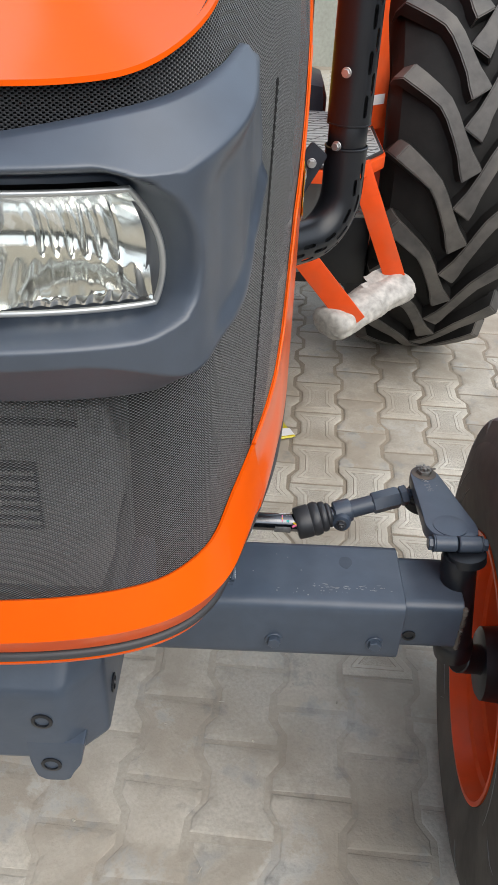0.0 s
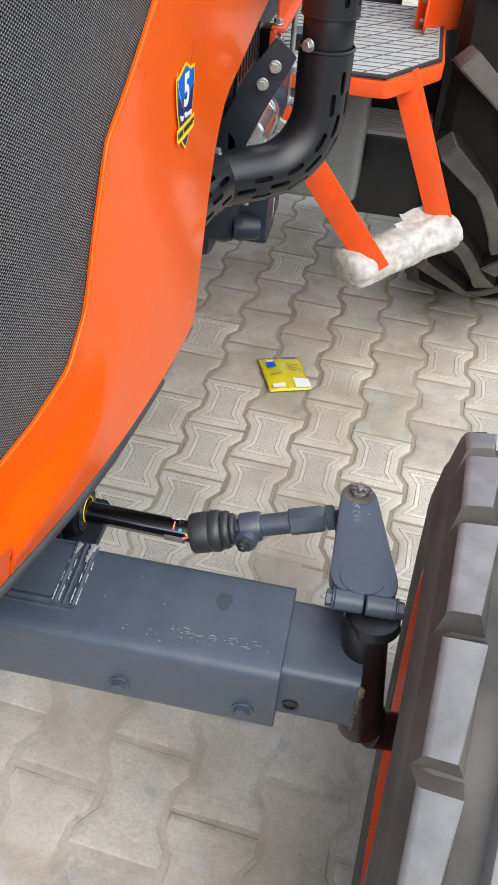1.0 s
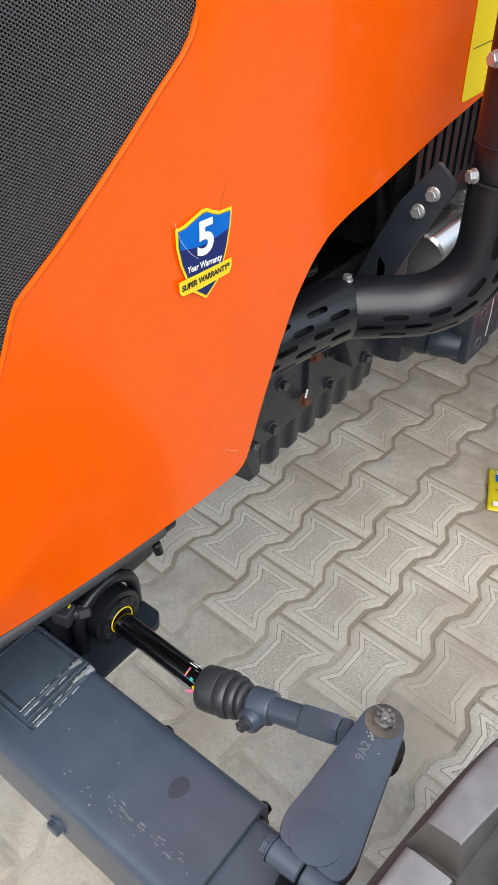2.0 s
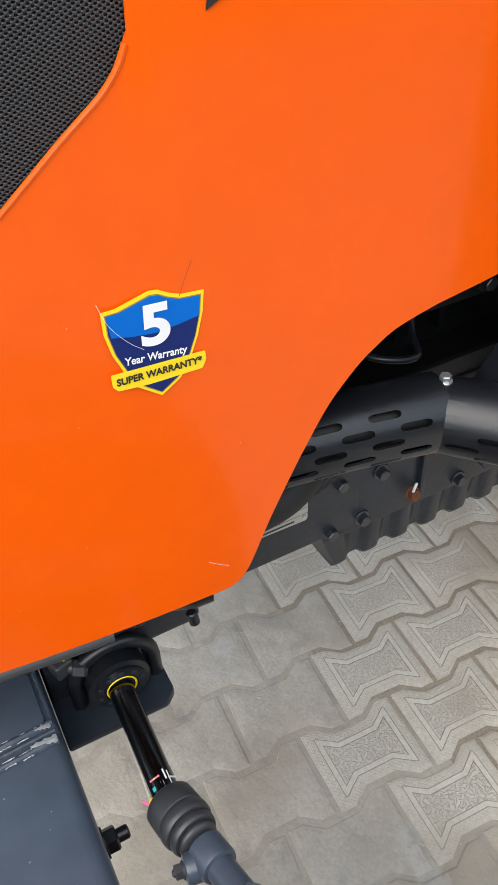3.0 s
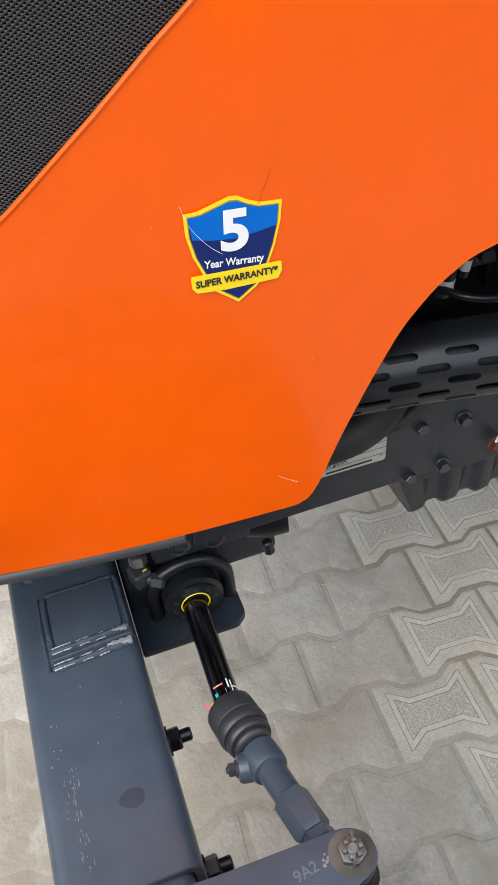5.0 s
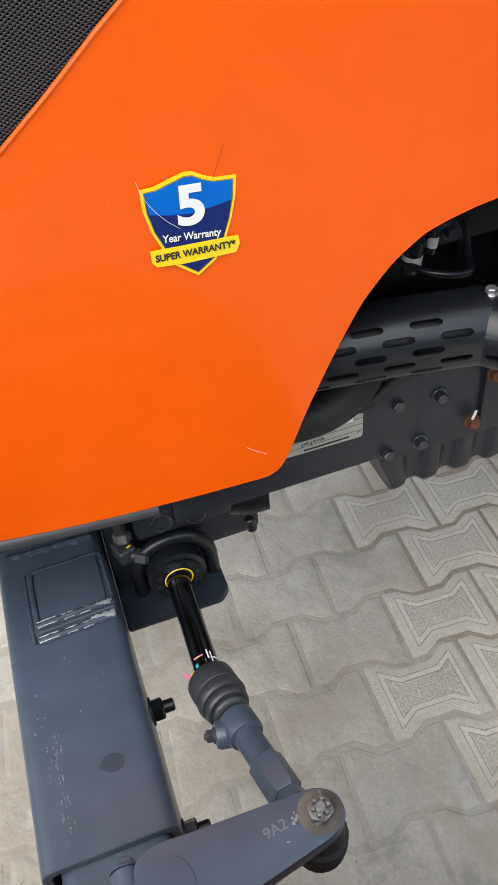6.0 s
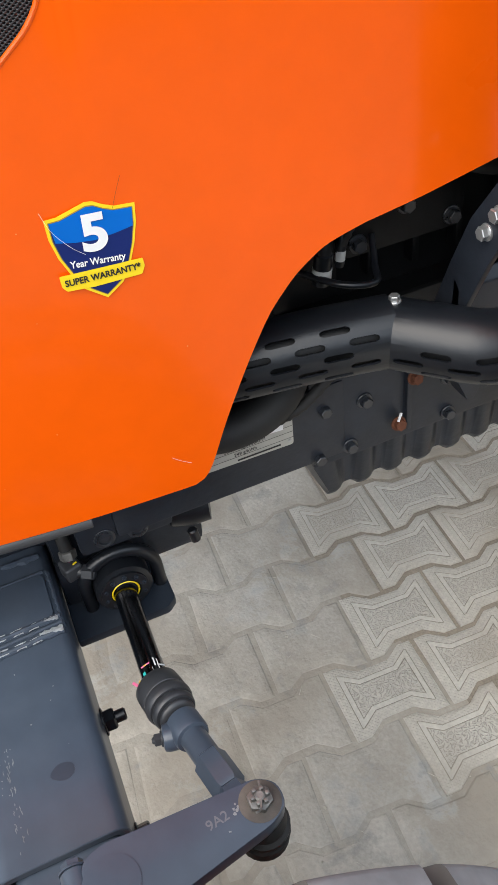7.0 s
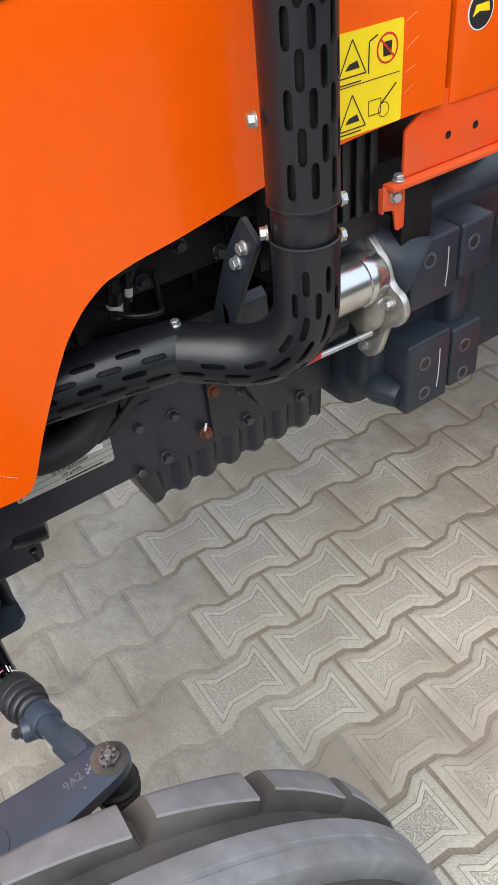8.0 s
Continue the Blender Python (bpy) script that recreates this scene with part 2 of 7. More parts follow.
def screen_material():
    """Black perforated screen: round holes in staggered rows, open to what stands behind."""
    m = bpy.data.materials.new("perforated_black_screen")
    m.use_nodes = True
    n, l = m.node_tree.nodes, m.node_tree.links
    b = n["Principled BSDF"]
    b.inputs["Base Color"].default_value = (0.026, 0.0275, 0.030, 1)
    b.inputs["Sheen Weight"].default_value, b.inputs["Sheen Roughness"].default_value = 0.40, 0.4
    b.inputs["Roughness"].default_value = 0.42
    uv = n.new("ShaderNodeUVMap")
    sep = n.new("ShaderNodeSeparateXYZ")
    l.new(uv.outputs[0], sep.inputs[0])
    waves = []
    for axis, pitch in (("X", 0.0018), ("Y", 0.00115)):
        sc = n.new("ShaderNodeMath")
        sc.operation = "MULTIPLY"
        sc.inputs[1].default_value = math.pi / pitch
        l.new(sep.outputs[axis], sc.inputs[0])
        sn = n.new("ShaderNodeMath")
        sn.operation = "SINE"
        l.new(sc.outputs[0], sn.inputs[0])
        waves.append(sn.outputs[0])
    prod = n.new("ShaderNodeMath")
    prod.operation = "MULTIPLY"
    l.new(waves[0], prod.inputs[0])
    l.new(waves[1], prod.inputs[1])
    hole = n.new("ShaderNodeMapRange")
    hole.inputs["From Min"].default_value, hole.inputs["From Max"].default_value = 0.12, 0.28
    l.new(prod.outputs[0], hole.inputs["Value"])
    bump = n.new("ShaderNodeBump")
    bump.inputs["Strength"].default_value, bump.inputs["Distance"].default_value = 0.8, 0.0012
    bump.invert = True
    l.new(prod.outputs[0], bump.inputs["Height"])
    l.new(bump.outputs[0], b.inputs["Normal"])
    clear = n.new("ShaderNodeBsdfTransparent")
    mix = n.new("ShaderNodeMixShader")
    l.new(hole.outputs[0], mix.inputs["Fac"])
    l.new(b.outputs[0], mix.inputs[1])
    l.new(clear.outputs[0], mix.inputs[2])
    l.new(mix.outputs[0], n["Material Output"].inputs["Surface"])
    return m


SCREEN = screen_material()


def glass_material():
    """A thin clear pane: lets light straight through and mirrors a little of it."""
    m = bpy.data.materials.new("clear_lamp_glass")
    m.use_nodes = True
    n, l = m.node_tree.nodes, m.node_tree.links
    clear, gloss, mix = n.new("ShaderNodeBsdfTransparent"), n.new("ShaderNodeBsdfGlossy"), n.new("ShaderNodeMixShader")
    clear.inputs["Color"].default_value = (0.99, 0.985, 0.95, 1)
    gloss.inputs["Roughness"].default_value = 0.03
    mix.inputs["Fac"].default_value = 0.10
    l.new(clear.outputs[0], mix.inputs[1])
    l.new(gloss.outputs[0], mix.inputs[2])
    l.new(mix.outputs[0], n["Material Output"].inputs["Surface"])
    return m


GLASS = glass_material()
REFLECTOR = material("mirror_reflector", (0.90, 0.90, 0.87), 0.16, metal=1.0, grain=0.01, stain=0.02)

# ---- building helpers ----
def link(name, bm, mat, smooth=True):
    me = bpy.data.meshes.new(name)
    bm.to_mesh(me)
    bm.free()
    for m in (mat if isinstance(mat, (list, tuple)) else [mat]):
        me.materials.append(m)
    if smooth:
        me.shade_smooth()
        me.set_sharp_from_angle(angle=radians(38))
    return new(name, me)


def child(ob, parent, m=None):
    """Puts ob under parent; parts lie in world coordinates, a thing's Empty stands at its base."""
    ob.parent = parent
    base = parent
    while base.parent:
        base = base.parent
    if parent == base and base.type == "EMPTY":
        ob.matrix_parent_inverse = base.matrix_basis.inverted()
    else:
        ob.matrix_parent_inverse = Matrix.Identity(4) if parent == base else parent.matrix_basis.inverted()
    if m is not None:
        ob.matrix_basis = m
    return ob


def part(name, bm, mat, parent, label="", smooth=True):
    ob = child(link(name, bm, mat, smooth), parent)
    return tagged(ob, label=label)


def thing(name, x, y, z, label, category, **more):
    ob = new(name)
    ob.matrix_basis = Matrix.Translation((x, y, z))
    ob.empty_display_size = 0.1
    return tagged(ob, label=label, category=category, **more)


def box(bm, lo, hi, bevel=0.003, segments=2):
    made = bmesh.ops.create_cube(bm, size=1.0)["verts"]
    lo, hi = Vector(lo), Vector(hi)
    mid, size = (lo + hi) / 2, hi - lo
    for v in made:
        v.co = Vector((v.co.x * size.x, v.co.y * size.y, v.co.z * size.z))
    if bevel:
        edges = list({e for v in made for e in v.link_edges})
        bmesh.ops.bevel(bm, geom=edges, offset=bevel, segments=segments, affect="EDGES", profile=0.6)
    return mid


def thicken(ob, metres, offset=-1):
    """Gives a sheet its thickness, with a crisp rim."""
    mod = ob.modifiers.new("thickness", "SOLIDIFY")
    mod.thickness, mod.offset = metres, offset
    crisp = ob.modifiers.new("crisp_rim", "EDGE_SPLIT")
    crisp.split_angle = radians(50)


def add_box(bm, lo, hi, bevel=0.003, turn=None, segments=2):
    """A bevelled box; turn rotates it round its middle."""
    tmp = bmesh.new()
    mid = box(tmp, lo, hi, bevel, segments)
    m = Matrix.Translation(mid) @ (turn.to_4x4() if turn else Matrix.Identity(4))
    tmp.transform(m)
    merge(bm, tmp)


def merge(bm, tmp):
    me = bpy.data.meshes.new("scratch")
    tmp.to_mesh(me)
    tmp.free()
    bm.from_mesh(me)
    bpy.data.meshes.remove(me)


def frame_along(direction):
    d = Vector(direction).normalized()
    return d.to_track_quat("Z", "Y").to_matrix().to_4x4()


def add_lathe(bm, profile, base, direction, sides=28, closed=True):
    """Turns a profile of (radius, height) round the axis from base along direction."""
    m = Matrix.Translation(base) @ frame_along(direction)
    rings = []
    for r, h in profile:
        rings.append([bm.verts.new(m @ Vector((r * math.cos(2 * math.pi * k / sides), r * math.sin(2 * math.pi * k / sides), h))) for k in range(sides)])
    for a, b in zip(rings[:-1], rings[1:]):
        for k in range(sides):
            bm.faces.new((a[k], a[(k + 1) % sides], b[(k + 1) % sides], b[k]))
    if closed:
        if profile[0][0] > 1e-5:
            bm.faces.new(list(reversed(rings[0])))
        if profile[-1][0] > 1e-5:
            bm.faces.new(rings[-1])
    bmesh.ops.recalc_face_normals(bm, faces=bm.faces)


def add_rod(bm, a, b, r, sides=20, bevel=0.0015):
    a, b = Vector(a), Vector(b)
    n = (b - a).length
    add_lathe(bm, [(r - bevel, 0), (r, bevel), (r, n - bevel), (r - bevel, n)], a, b - a, sides)


def smooth_path(points, steps=8):
    """A Catmull-Rom curve through the points."""
    p = [Vector(q) for q in points]
    p = [p[0] * 2 - p[1]] + p + [p[-1] * 2 - p[-2]]
    out = []
    for i in range(1, len(p) - 2):
        for k in range(steps):
            t = k / steps
            out.append(0.5 * (2 * p[i] + (p[i + 1] - p[i - 1]) * t + (2 * p[i - 1] - 5 * p[i] + 4 * p[i + 1] - p[i + 2]) * t * t
                              + (3 * p[i] - p[i - 1] - 3 * p[i + 1] + p[i + 2]) * t ** 3))
    return out + [p[-2]]


def path_frames(points):
    """Points with directions and steady side vectors."""
    out, side = [], None
    for i, p in enumerate(points):
        d = (points[min(i + 1, len(points) - 1)] - points[max(i - 1, 0)]).normalized()
        if side is None:
            side = d.orthogonal().normalized()
            if abs(d.z) < 0.9:
                side = d.cross(Vector((0, 0, 1))).normalized()
        side = (side - d * side.dot(d)).normalized()
        out.append((p, d, side, d.cross(side)))
    return out


def add_tube(bm, points, r, sides=14, radius=None, cap=True):
    rings = []
    for i, (p, d, u, v) in enumerate(path_frames([Vector(q) for q in points])):
        rr = radius(i) if radius else r
        rings.append([bm.verts.new(p + (u * math.cos(2 * math.pi * k / sides) + v * math.sin(2 * math.pi * k / sides)) * rr) for k in range(sides)])
    for a, b in zip(rings[:-1], rings[1:]):
        for k in range(sides):
            bm.faces.new((a[k], a[(k + 1) % sides], b[(k + 1) % sides], b[k]))
    if cap:
        bm.faces.new(list(reversed(rings[0])))
        bm.faces.new(rings[-1])
    bmesh.ops.recalc_face_normals(bm, faces=bm.faces)


def add_prism(bm, outline, m, thick, bevel=0.0):
    """A flat shape: outline in its own x, y, thickness along z, laid by the pose m."""
    tmp = bmesh.new()
    vs = [tmp.verts.new((x, y, 0)) for x, y in outline]
    f = tmp.faces.new(vs)
    ext = bmesh.ops.extrude_face_region(tmp, geom=[f])
    for v in ext["geom"]:
        if isinstance(v, bmesh.types.BMVert):
            v.co.z += thick
    bmesh.ops.recalc_face_normals(tmp, faces=tmp.faces)
    if bevel:
        rim = [e for e in tmp.edges if abs(e.verts[0].co.z - e.verts[1].co.z) < 1e-6]
        bmesh.ops.bevel(tmp, geom=rim, offset=bevel, segments=2, affect="EDGES", profile=0.6)
    tmp.transform(m)
    if m.to_3x3().determinant() < 0:
        bmesh.ops.reverse_faces(tmp, faces=tmp.faces)
    merge(bm, tmp)


def ring_outline(points, radius, steps=5):
    """Rounds the corners of a closed outline."""
    out, n = [], len(points)
    for i in range(n):
        a, b, c = (Vector(points[(i + k) % n]) for k in (-1, 0, 1))
        ra = min(radius, (a - b).length * 0.45, (c - b).length * 0.45)
        p, q = b + (a - b).normalized() * ra, b + (c - b).normalized() * ra
        for k in range(steps + 1):
            t = k / steps
            out.append(tuple(p.lerp(b, t).lerp(b.lerp(q, t), t)))
    return out


def bolt_mesh(name, mat, r=0.0075, head=0.006, washer=0.011, stud=0.0):
    """A hex bolt head on a washer, along z."""
    bm = bmesh.new()
    add_lathe(bm, [(washer, 0), (washer, 0.0012), (washer - 0.0006, 0.0018)], (0, 0, 0), (0, 0, 1), 20)
    add_lathe(bm, [(r * 1.12, 0.0018), (r * 1.15, 0.0022 + head * 0.8), (r, 0.0018 + head)], (0, 0, 0), (0, 0, 1), 6)
    if stud:
        add_rod(bm, (0, 0, 0.001), (0, 0, head + stud), r * 0.62, 14)
    me = bpy.data.meshes.new(name)
    bm.to_mesh(me)
    bm.free()
    me.materials.append(mat)
    me.shade_smooth()
    me.set_sharp_from_angle(angle=radians(35))
    return me


BOLT_DARK = bolt_mesh("bolt_dark", CHASSIS)
BOLT_ENGINE = bolt_mesh("bolt_engine", CHASSIS_DARK, 0.0060, 0.007, 0.0094)
BOLT_ZINC = bolt_mesh("bolt_zinc", STEEL, 0.0052, 0.0055, 0.0072)
BOLT_EAR = bolt_mesh("bolt_ear", GREASED, 0.0055, 0.006, 0.0075, 0.004)
BOLT_SMALL = bolt_mesh("bolt_small", STEEL, 0.0042, 0.0045, 0.0060)
BOLT_RUST = bolt_mesh("bolt_rust", RUST, 0.0060, 0.007, 0.0090)
BOLT_STUD = bolt_mesh("bolt_stud", BLACK, 0.0105, 0.011, 0.0145, 0.013)


def bolt(mesh, at, direction, parent, spin=0.0, label=""):
    o = new("bolt", mesh)
    child(o, parent, Matrix.Translation(at) @ frame_along(direction) @ Matrix.Rotation(spin, 4, "Z"))
    return tagged(o, label=label)


def letters(name, text, size, m, mat, parent, align="CENTER", squeeze=1.0, weight=0.0):
    """Flat lettering in the built-in font, laid by the pose m."""
    cu = bpy.data.curves.new(name, "FONT")
    cu.body, cu.size, cu.align_x, cu.align_y, cu.extrude, cu.offset = text, size, align, "CENTER", 0.00012, weight
    tmp = bpy.data.objects.new(name, cu)
    scene.collection.objects.link(tmp)
    bpy.context.view_layer.update()
    me = bpy.data.meshes.new_from_object(tmp.evaluated_get(bpy.context.evaluated_depsgraph_get()))
    bpy.data.objects.remove(tmp)
    me.transform(m @ Matrix.Diagonal((squeeze, 1, 1, 1)))
    me.materials.clear()
    me.materials.append(mat)
    return child(new(name, me), parent)


# ---- the tractor ----
CX = -0.10                       # middle of the tractor
tractor = thing("tractor", CX, 0.9, 0.0, "orange farm tractor with slate grey chassis parked on pavers", "tractor")
MIRROR = Matrix.Translation((2 * CX, 0, 0)) @ Matrix.Diagonal((-1, 1, 1, 1))


# plan curve of the bonnet: half a nose, then the side running back
def bezier(p0, p1, p2, p3, t):
    a, b, c, d = (np.array(p) for p in (p0, p1, p2, p3))
    return a * (1 - t) ** 3 + 3 * b * t * (1 - t) ** 2 + 3 * c * t * t * (1 - t) + d * t ** 3


_t = np.linspace(0, 1, 160)[:, None]
NOSE = np.vstack([bezier((CX, -0.25), (0.03, -0.25), (0.118, -0.235), (0.138, -0.163), _t),
                  bezier((0.138, -0.163), (0.16, -0.085), (0.203, 0.05), (0.205, 0.28), _t)[1:],
                  np.array([[0.205, 0.28 + 0.02 * k] for k in range(1, 60)])])
NOSE_S = np.concatenate([[0], np.cumsum(np.hypot(*np.diff(NOSE, axis=0).T))])


def on_bonnet(s, z, d=0.0):
    """A place on the bonnet: s metres round from the middle of the nose, at height z, d metres proud."""
    x, y = np.interp(s, NOSE_S, NOSE[:, 0]), np.interp(s, NOSE_S, NOSE[:, 1])
    x2, y2 = np.interp(s + 0.004, NOSE_S, NOSE[:, 0]), np.interp(s + 0.004, NOSE_S, NOSE[:, 1])
    x1, y1 = np.interp(max(s - 0.004, 0), NOSE_S, NOSE[:, 0]), np.interp(max(s - 0.004, 0), NOSE_S, NOSE[:, 1])
    tx, ty = x2 - x1, y2 - y1
    n = math.hypot(tx, ty)
    return Vector((x + ty / n * d, y - tx / n * d, z))


S_OF_Y = lambda y: float(np.interp(y, NOSE[:, 1], NOSE_S))


def sheet(name, columns, low, high, rows, proud, mat, parent, label="", thick=0.003, both=True, skip=None):
    """A bent panel on the bonnet: for each s a column from low(s) to high(s)."""
    made = []
    for mirrored in ((False, True) if both else (False,)):
        bm = bmesh.new()
        uv = bm.loops.layers.uv.new("UVMap")
        grid, flat = [], {}
        for s in columns:
            col = []
            for k in range(rows + 1):
                v = k / rows
                z = low(s) + (high(s) - low(s)) * v
                p = on_bonnet(s, z, proud(s, v, z))
                if mirrored:
                    p = MIRROR @ p
                bv = bm.verts.new(p)
                flat[bv] = (s, z)
                col.append(bv)
            grid.append(col)
        for a, b in zip(grid[:-1], grid[1:]):
            for k in range(rows):
                q = (a[k], b[k], b[k + 1], a[k + 1])
                if skip and all(skip(*flat[v]) for v in q):
                    continue
                f = bm.faces.new(tuple(reversed(q)) if mirrored else q)
                for lp in f.loops:
                    lp[uv].uv = flat[lp.vert]
        ob = part(name, bm, mat, parent, label)
        if thick:
            thicken(ob, thick)
        made.append(ob)
    return made


def smooth_table(*pairs, width=0.012):
    """The same with its corners rounded."""
    xs, ys = zip(*pairs)
    fine = np.linspace(xs[0] - 0.05, xs[-1] + 0.05, 2400)
    n = max(3, int(width / (fine[1] - fine[0])))
    vals = np.interp(fine, xs, ys)
    padded = np.pad(vals, n, mode="edge")
    for _ in range(2):
        padded = np.convolve(padded, np.ones(n) / n, mode="same")
    return lambda s: float(np.interp(s, fine, padded[n:-n]))


SEAM = 0.358
band_top = smooth_table((0, 0.811), (0.20, 0.813), (0.25, 0.821), (0.30, 0.836), (0.36, 0.845), (0.41, 0.854), (0.455, 0.868), (0.485, 0.90), (0.503, 0.945), (0.53, 1.0),
                 (0.565, 1.024), (0.617, 1.064), (0.649, 1.090), (0.672, 1.107), (0.682, 1.118), (0.691, 1.140), (0.70, 1.33), width=0.006)
tip = S_OF_Y(0.278)
panel_low = smooth_table((0, 0.755), (0.25, 0.754), (0.36, 0.751), (tip - 0.03, 0.746), (tip - 0.004, 0.745), (tip + 0.006, 0.754), (tip + 0.026, 0.801), (tip + 0.051, 0.850), (tip + 0.073, 0.888), (tip + 0.096, 0.913), (tip + 0.12, 0.929),
                  (tip + 0.15, 0.937), (tip + 0.20, 0.944), (tip + 0.298, 0.963), (tip + 0.40, 0.978), (tip + 0.48, 0.982), (tip + 0.70, 0.982))
hood_edge = smooth_table((0, 1.169), (0.15, 1.170), (0.19, 1.173), (0.215, 1.182), (0.256, 1.204), (0.31, 1.250), (0.40, 1.33), width=0.028)
REAR = S_OF_Y(0.815)


def band_proud(s, v, z):
    """Two facets that meet in a ridge, fading out along the side."""
    ridge = min(v / 0.46, 1.0) if v < 0.46 else 1.0 - (v - 0.46) / 0.54
    return 0.004 + 0.014 * ridge * max(0.0, 1 - max(0.0, s - 0.30) / 0.25)


cols = [SEAM * k / 40 for k in range(41)]
sheet("front_strip", cols, panel_low, band_top, 26, band_proud, ORANGE, tractor, "glossy orange lower nose strip")
cols = sorted([SEAM + 0.0015 + (tip - SEAM - 0.0015) * k / 44 for k in range(45)] + [tip + 0.14 * k / 30 for k in range(1, 31)] + [tip + 0.14 + (REAR - tip - 0.14) * k / 24 for k in range(1, 25)])
sheet("side_panel", cols, panel_low, lambda s: band_top(s), 12, lambda s, v, z: band_proud(s, min(v * 1.6, 1.0), z) if s < 0.55 else 0.004 - 0.9 * max(z - 1.12, 0) ** 2, ORANGE, tractor,
      "glossy orange bonnet side panel")
LAMP = (0.012, 0.202, 1.051, 1.126)   # opening: s from, s to, z from, z to


def ease(x):
    x = min(1.0, max(0.0, x))
    return x * x * (3 - 2 * x)


BOW = 8.5                             # how far the outer end of the lamp bows


def lamp_end(z):
    return BOW * min((z - 1.079) ** 2, 0.0036)


def lamp_gap(s, z):
    """Distance outside the lamp opening, a rounded rectangle with one bowed end; negative inside."""
    r = 0.010
    qs = abs(s + lamp_end(z) - (LAMP[0] + LAMP[1]) / 2) - (LAMP[1] - LAMP[0]) / 2 + r
    qz = abs(z - (LAMP[2] + LAMP[3]) / 2) - (LAMP[3] - LAMP[2]) / 2 + r
    return math.hypot(max(qs, 0), max(qz, 0)) + min(max(qs, qz), 0) - r


cols = [0.71 * k / 70 for k in range(71)]
sheet("grille_screen", cols, lambda s: band_top(s) - 0.022, lambda s: max(hood_edge(s) + 0.002, band_top(s)), 40, lambda s, v, z: 0.0 - 0.9 * max(z - 1.12, 0) ** 2, SCREEN, tractor,
      "black perforated grille screen", thick=0, skip=lambda s, z: lamp_gap(s, z) < 0.012)


def hood_roof():
    """The upper bonnet: a small lip over the screen, then a long shallow slope back to the ridge."""
    bm = bmesh.new()
    cols = [0.40 * k / 120 for k in range(121)] + [0.40 + (REAR - 0.40) * k / 20 for k in range(1, 21)]
    grid = []
    for s in cols:
        z0 = hood_edge(s)
        base = on_bonnet(s, z0, 0.006 - 0.9 * max(z0 - 1.12, 0) ** 2)
        lip = base + Vector((0, 0.0, 0.003))
        side = ease((s - 0.24) / 0.14)
        end = Vector((CX, base.y + 0.45 - 0.25 * side, 1.372))
        col = [base, lip]
        for k in range(1, 13):
            t = (k / 12) ** 1.3
            q = lip.lerp(end, t)
            shallow = 0.34 * t + 0.66 * t * t
            round_over = math.sin(math.pi / 2 * t)
            q.z = lip.z + (end.z - lip.z) * (shallow + (round_over - shallow) * side)
            col.append(q)
        grid.append(col)
    for mirrored in (False, True):
        vs = [[bm.verts.new(MIRROR @ p if mirrored else p) for p in col] for col in grid]
        for a, b in zip(vs[:-1], vs[1:]):
            for k in range(len(a) - 1):
                q = (a[k], b[k], b[k + 1], a[k + 1])
                bm.faces.new(tuple(reversed(q)) if mirrored else q)
    bmesh.ops.remove_doubles(bm, verts=bm.verts, dist=0.0004)
    return part("bonnet_top", bm, ORANGE, tractor, "glossy orange bonnet top")


hood_roof()

# lamp mask: a proud moulding round the two headlights
mask_low = smooth_table((0, 0.995), (0.20, 0.988), (0.222, 0.997), (0.255, 1.012), (0.290, 1.026), (0.312, 1.042), (0.322, 1.056), (0.328, 1.072), width=0.010)
mask_high = smooth_table((0, 1.140), (0.125, 1.147), (0.21, 1.161), (0.26, 1.172), (0.296, 1.180), (0.320, 1.144), (0.328, 1.120), width=0.006)


def between(a, b, t):
    return a + (b - a) * min(1.0, max(0.0, t))


def mask_proud(s, z):
    """Brow above a crease, hollow wing beside the lamp, flat chin below, and a rounded lip into the opening."""
    crease = 1.133 + 0.40 * max(0.0, s - 0.204)
    crown = between(0.038, 0.009, (s - 0.204) / 0.10)
    hem = between(0.010, 0.004, (s - 0.20) / 0.08)
    top, low = mask_high(s), mask_low(s)
    if z > crease:
        d = between(crown, hem, (z - crease) / max(0.004, top - crease))
    else:
        d = crown - 0.010 * ease((s - 0.209) / 0.028) * ease((crease - z) / 0.026) * between(1.0, 0.3, (s - 0.24) / 0.06)
        chin = between(1.028, low + 0.016, ease((s - 0.15) / 0.08))
        rim = low + 0.020
        d += 0.005 * ease((s - 0.215) / 0.03) * ease(1 - abs(z - rim) / 0.016)
        d = between(d, hem, (chin - z) / max(0.006, chin - low))
    return 0.002 + (d - 0.002) * ease((lamp_gap(s, z) + 0.002) / 0.015)


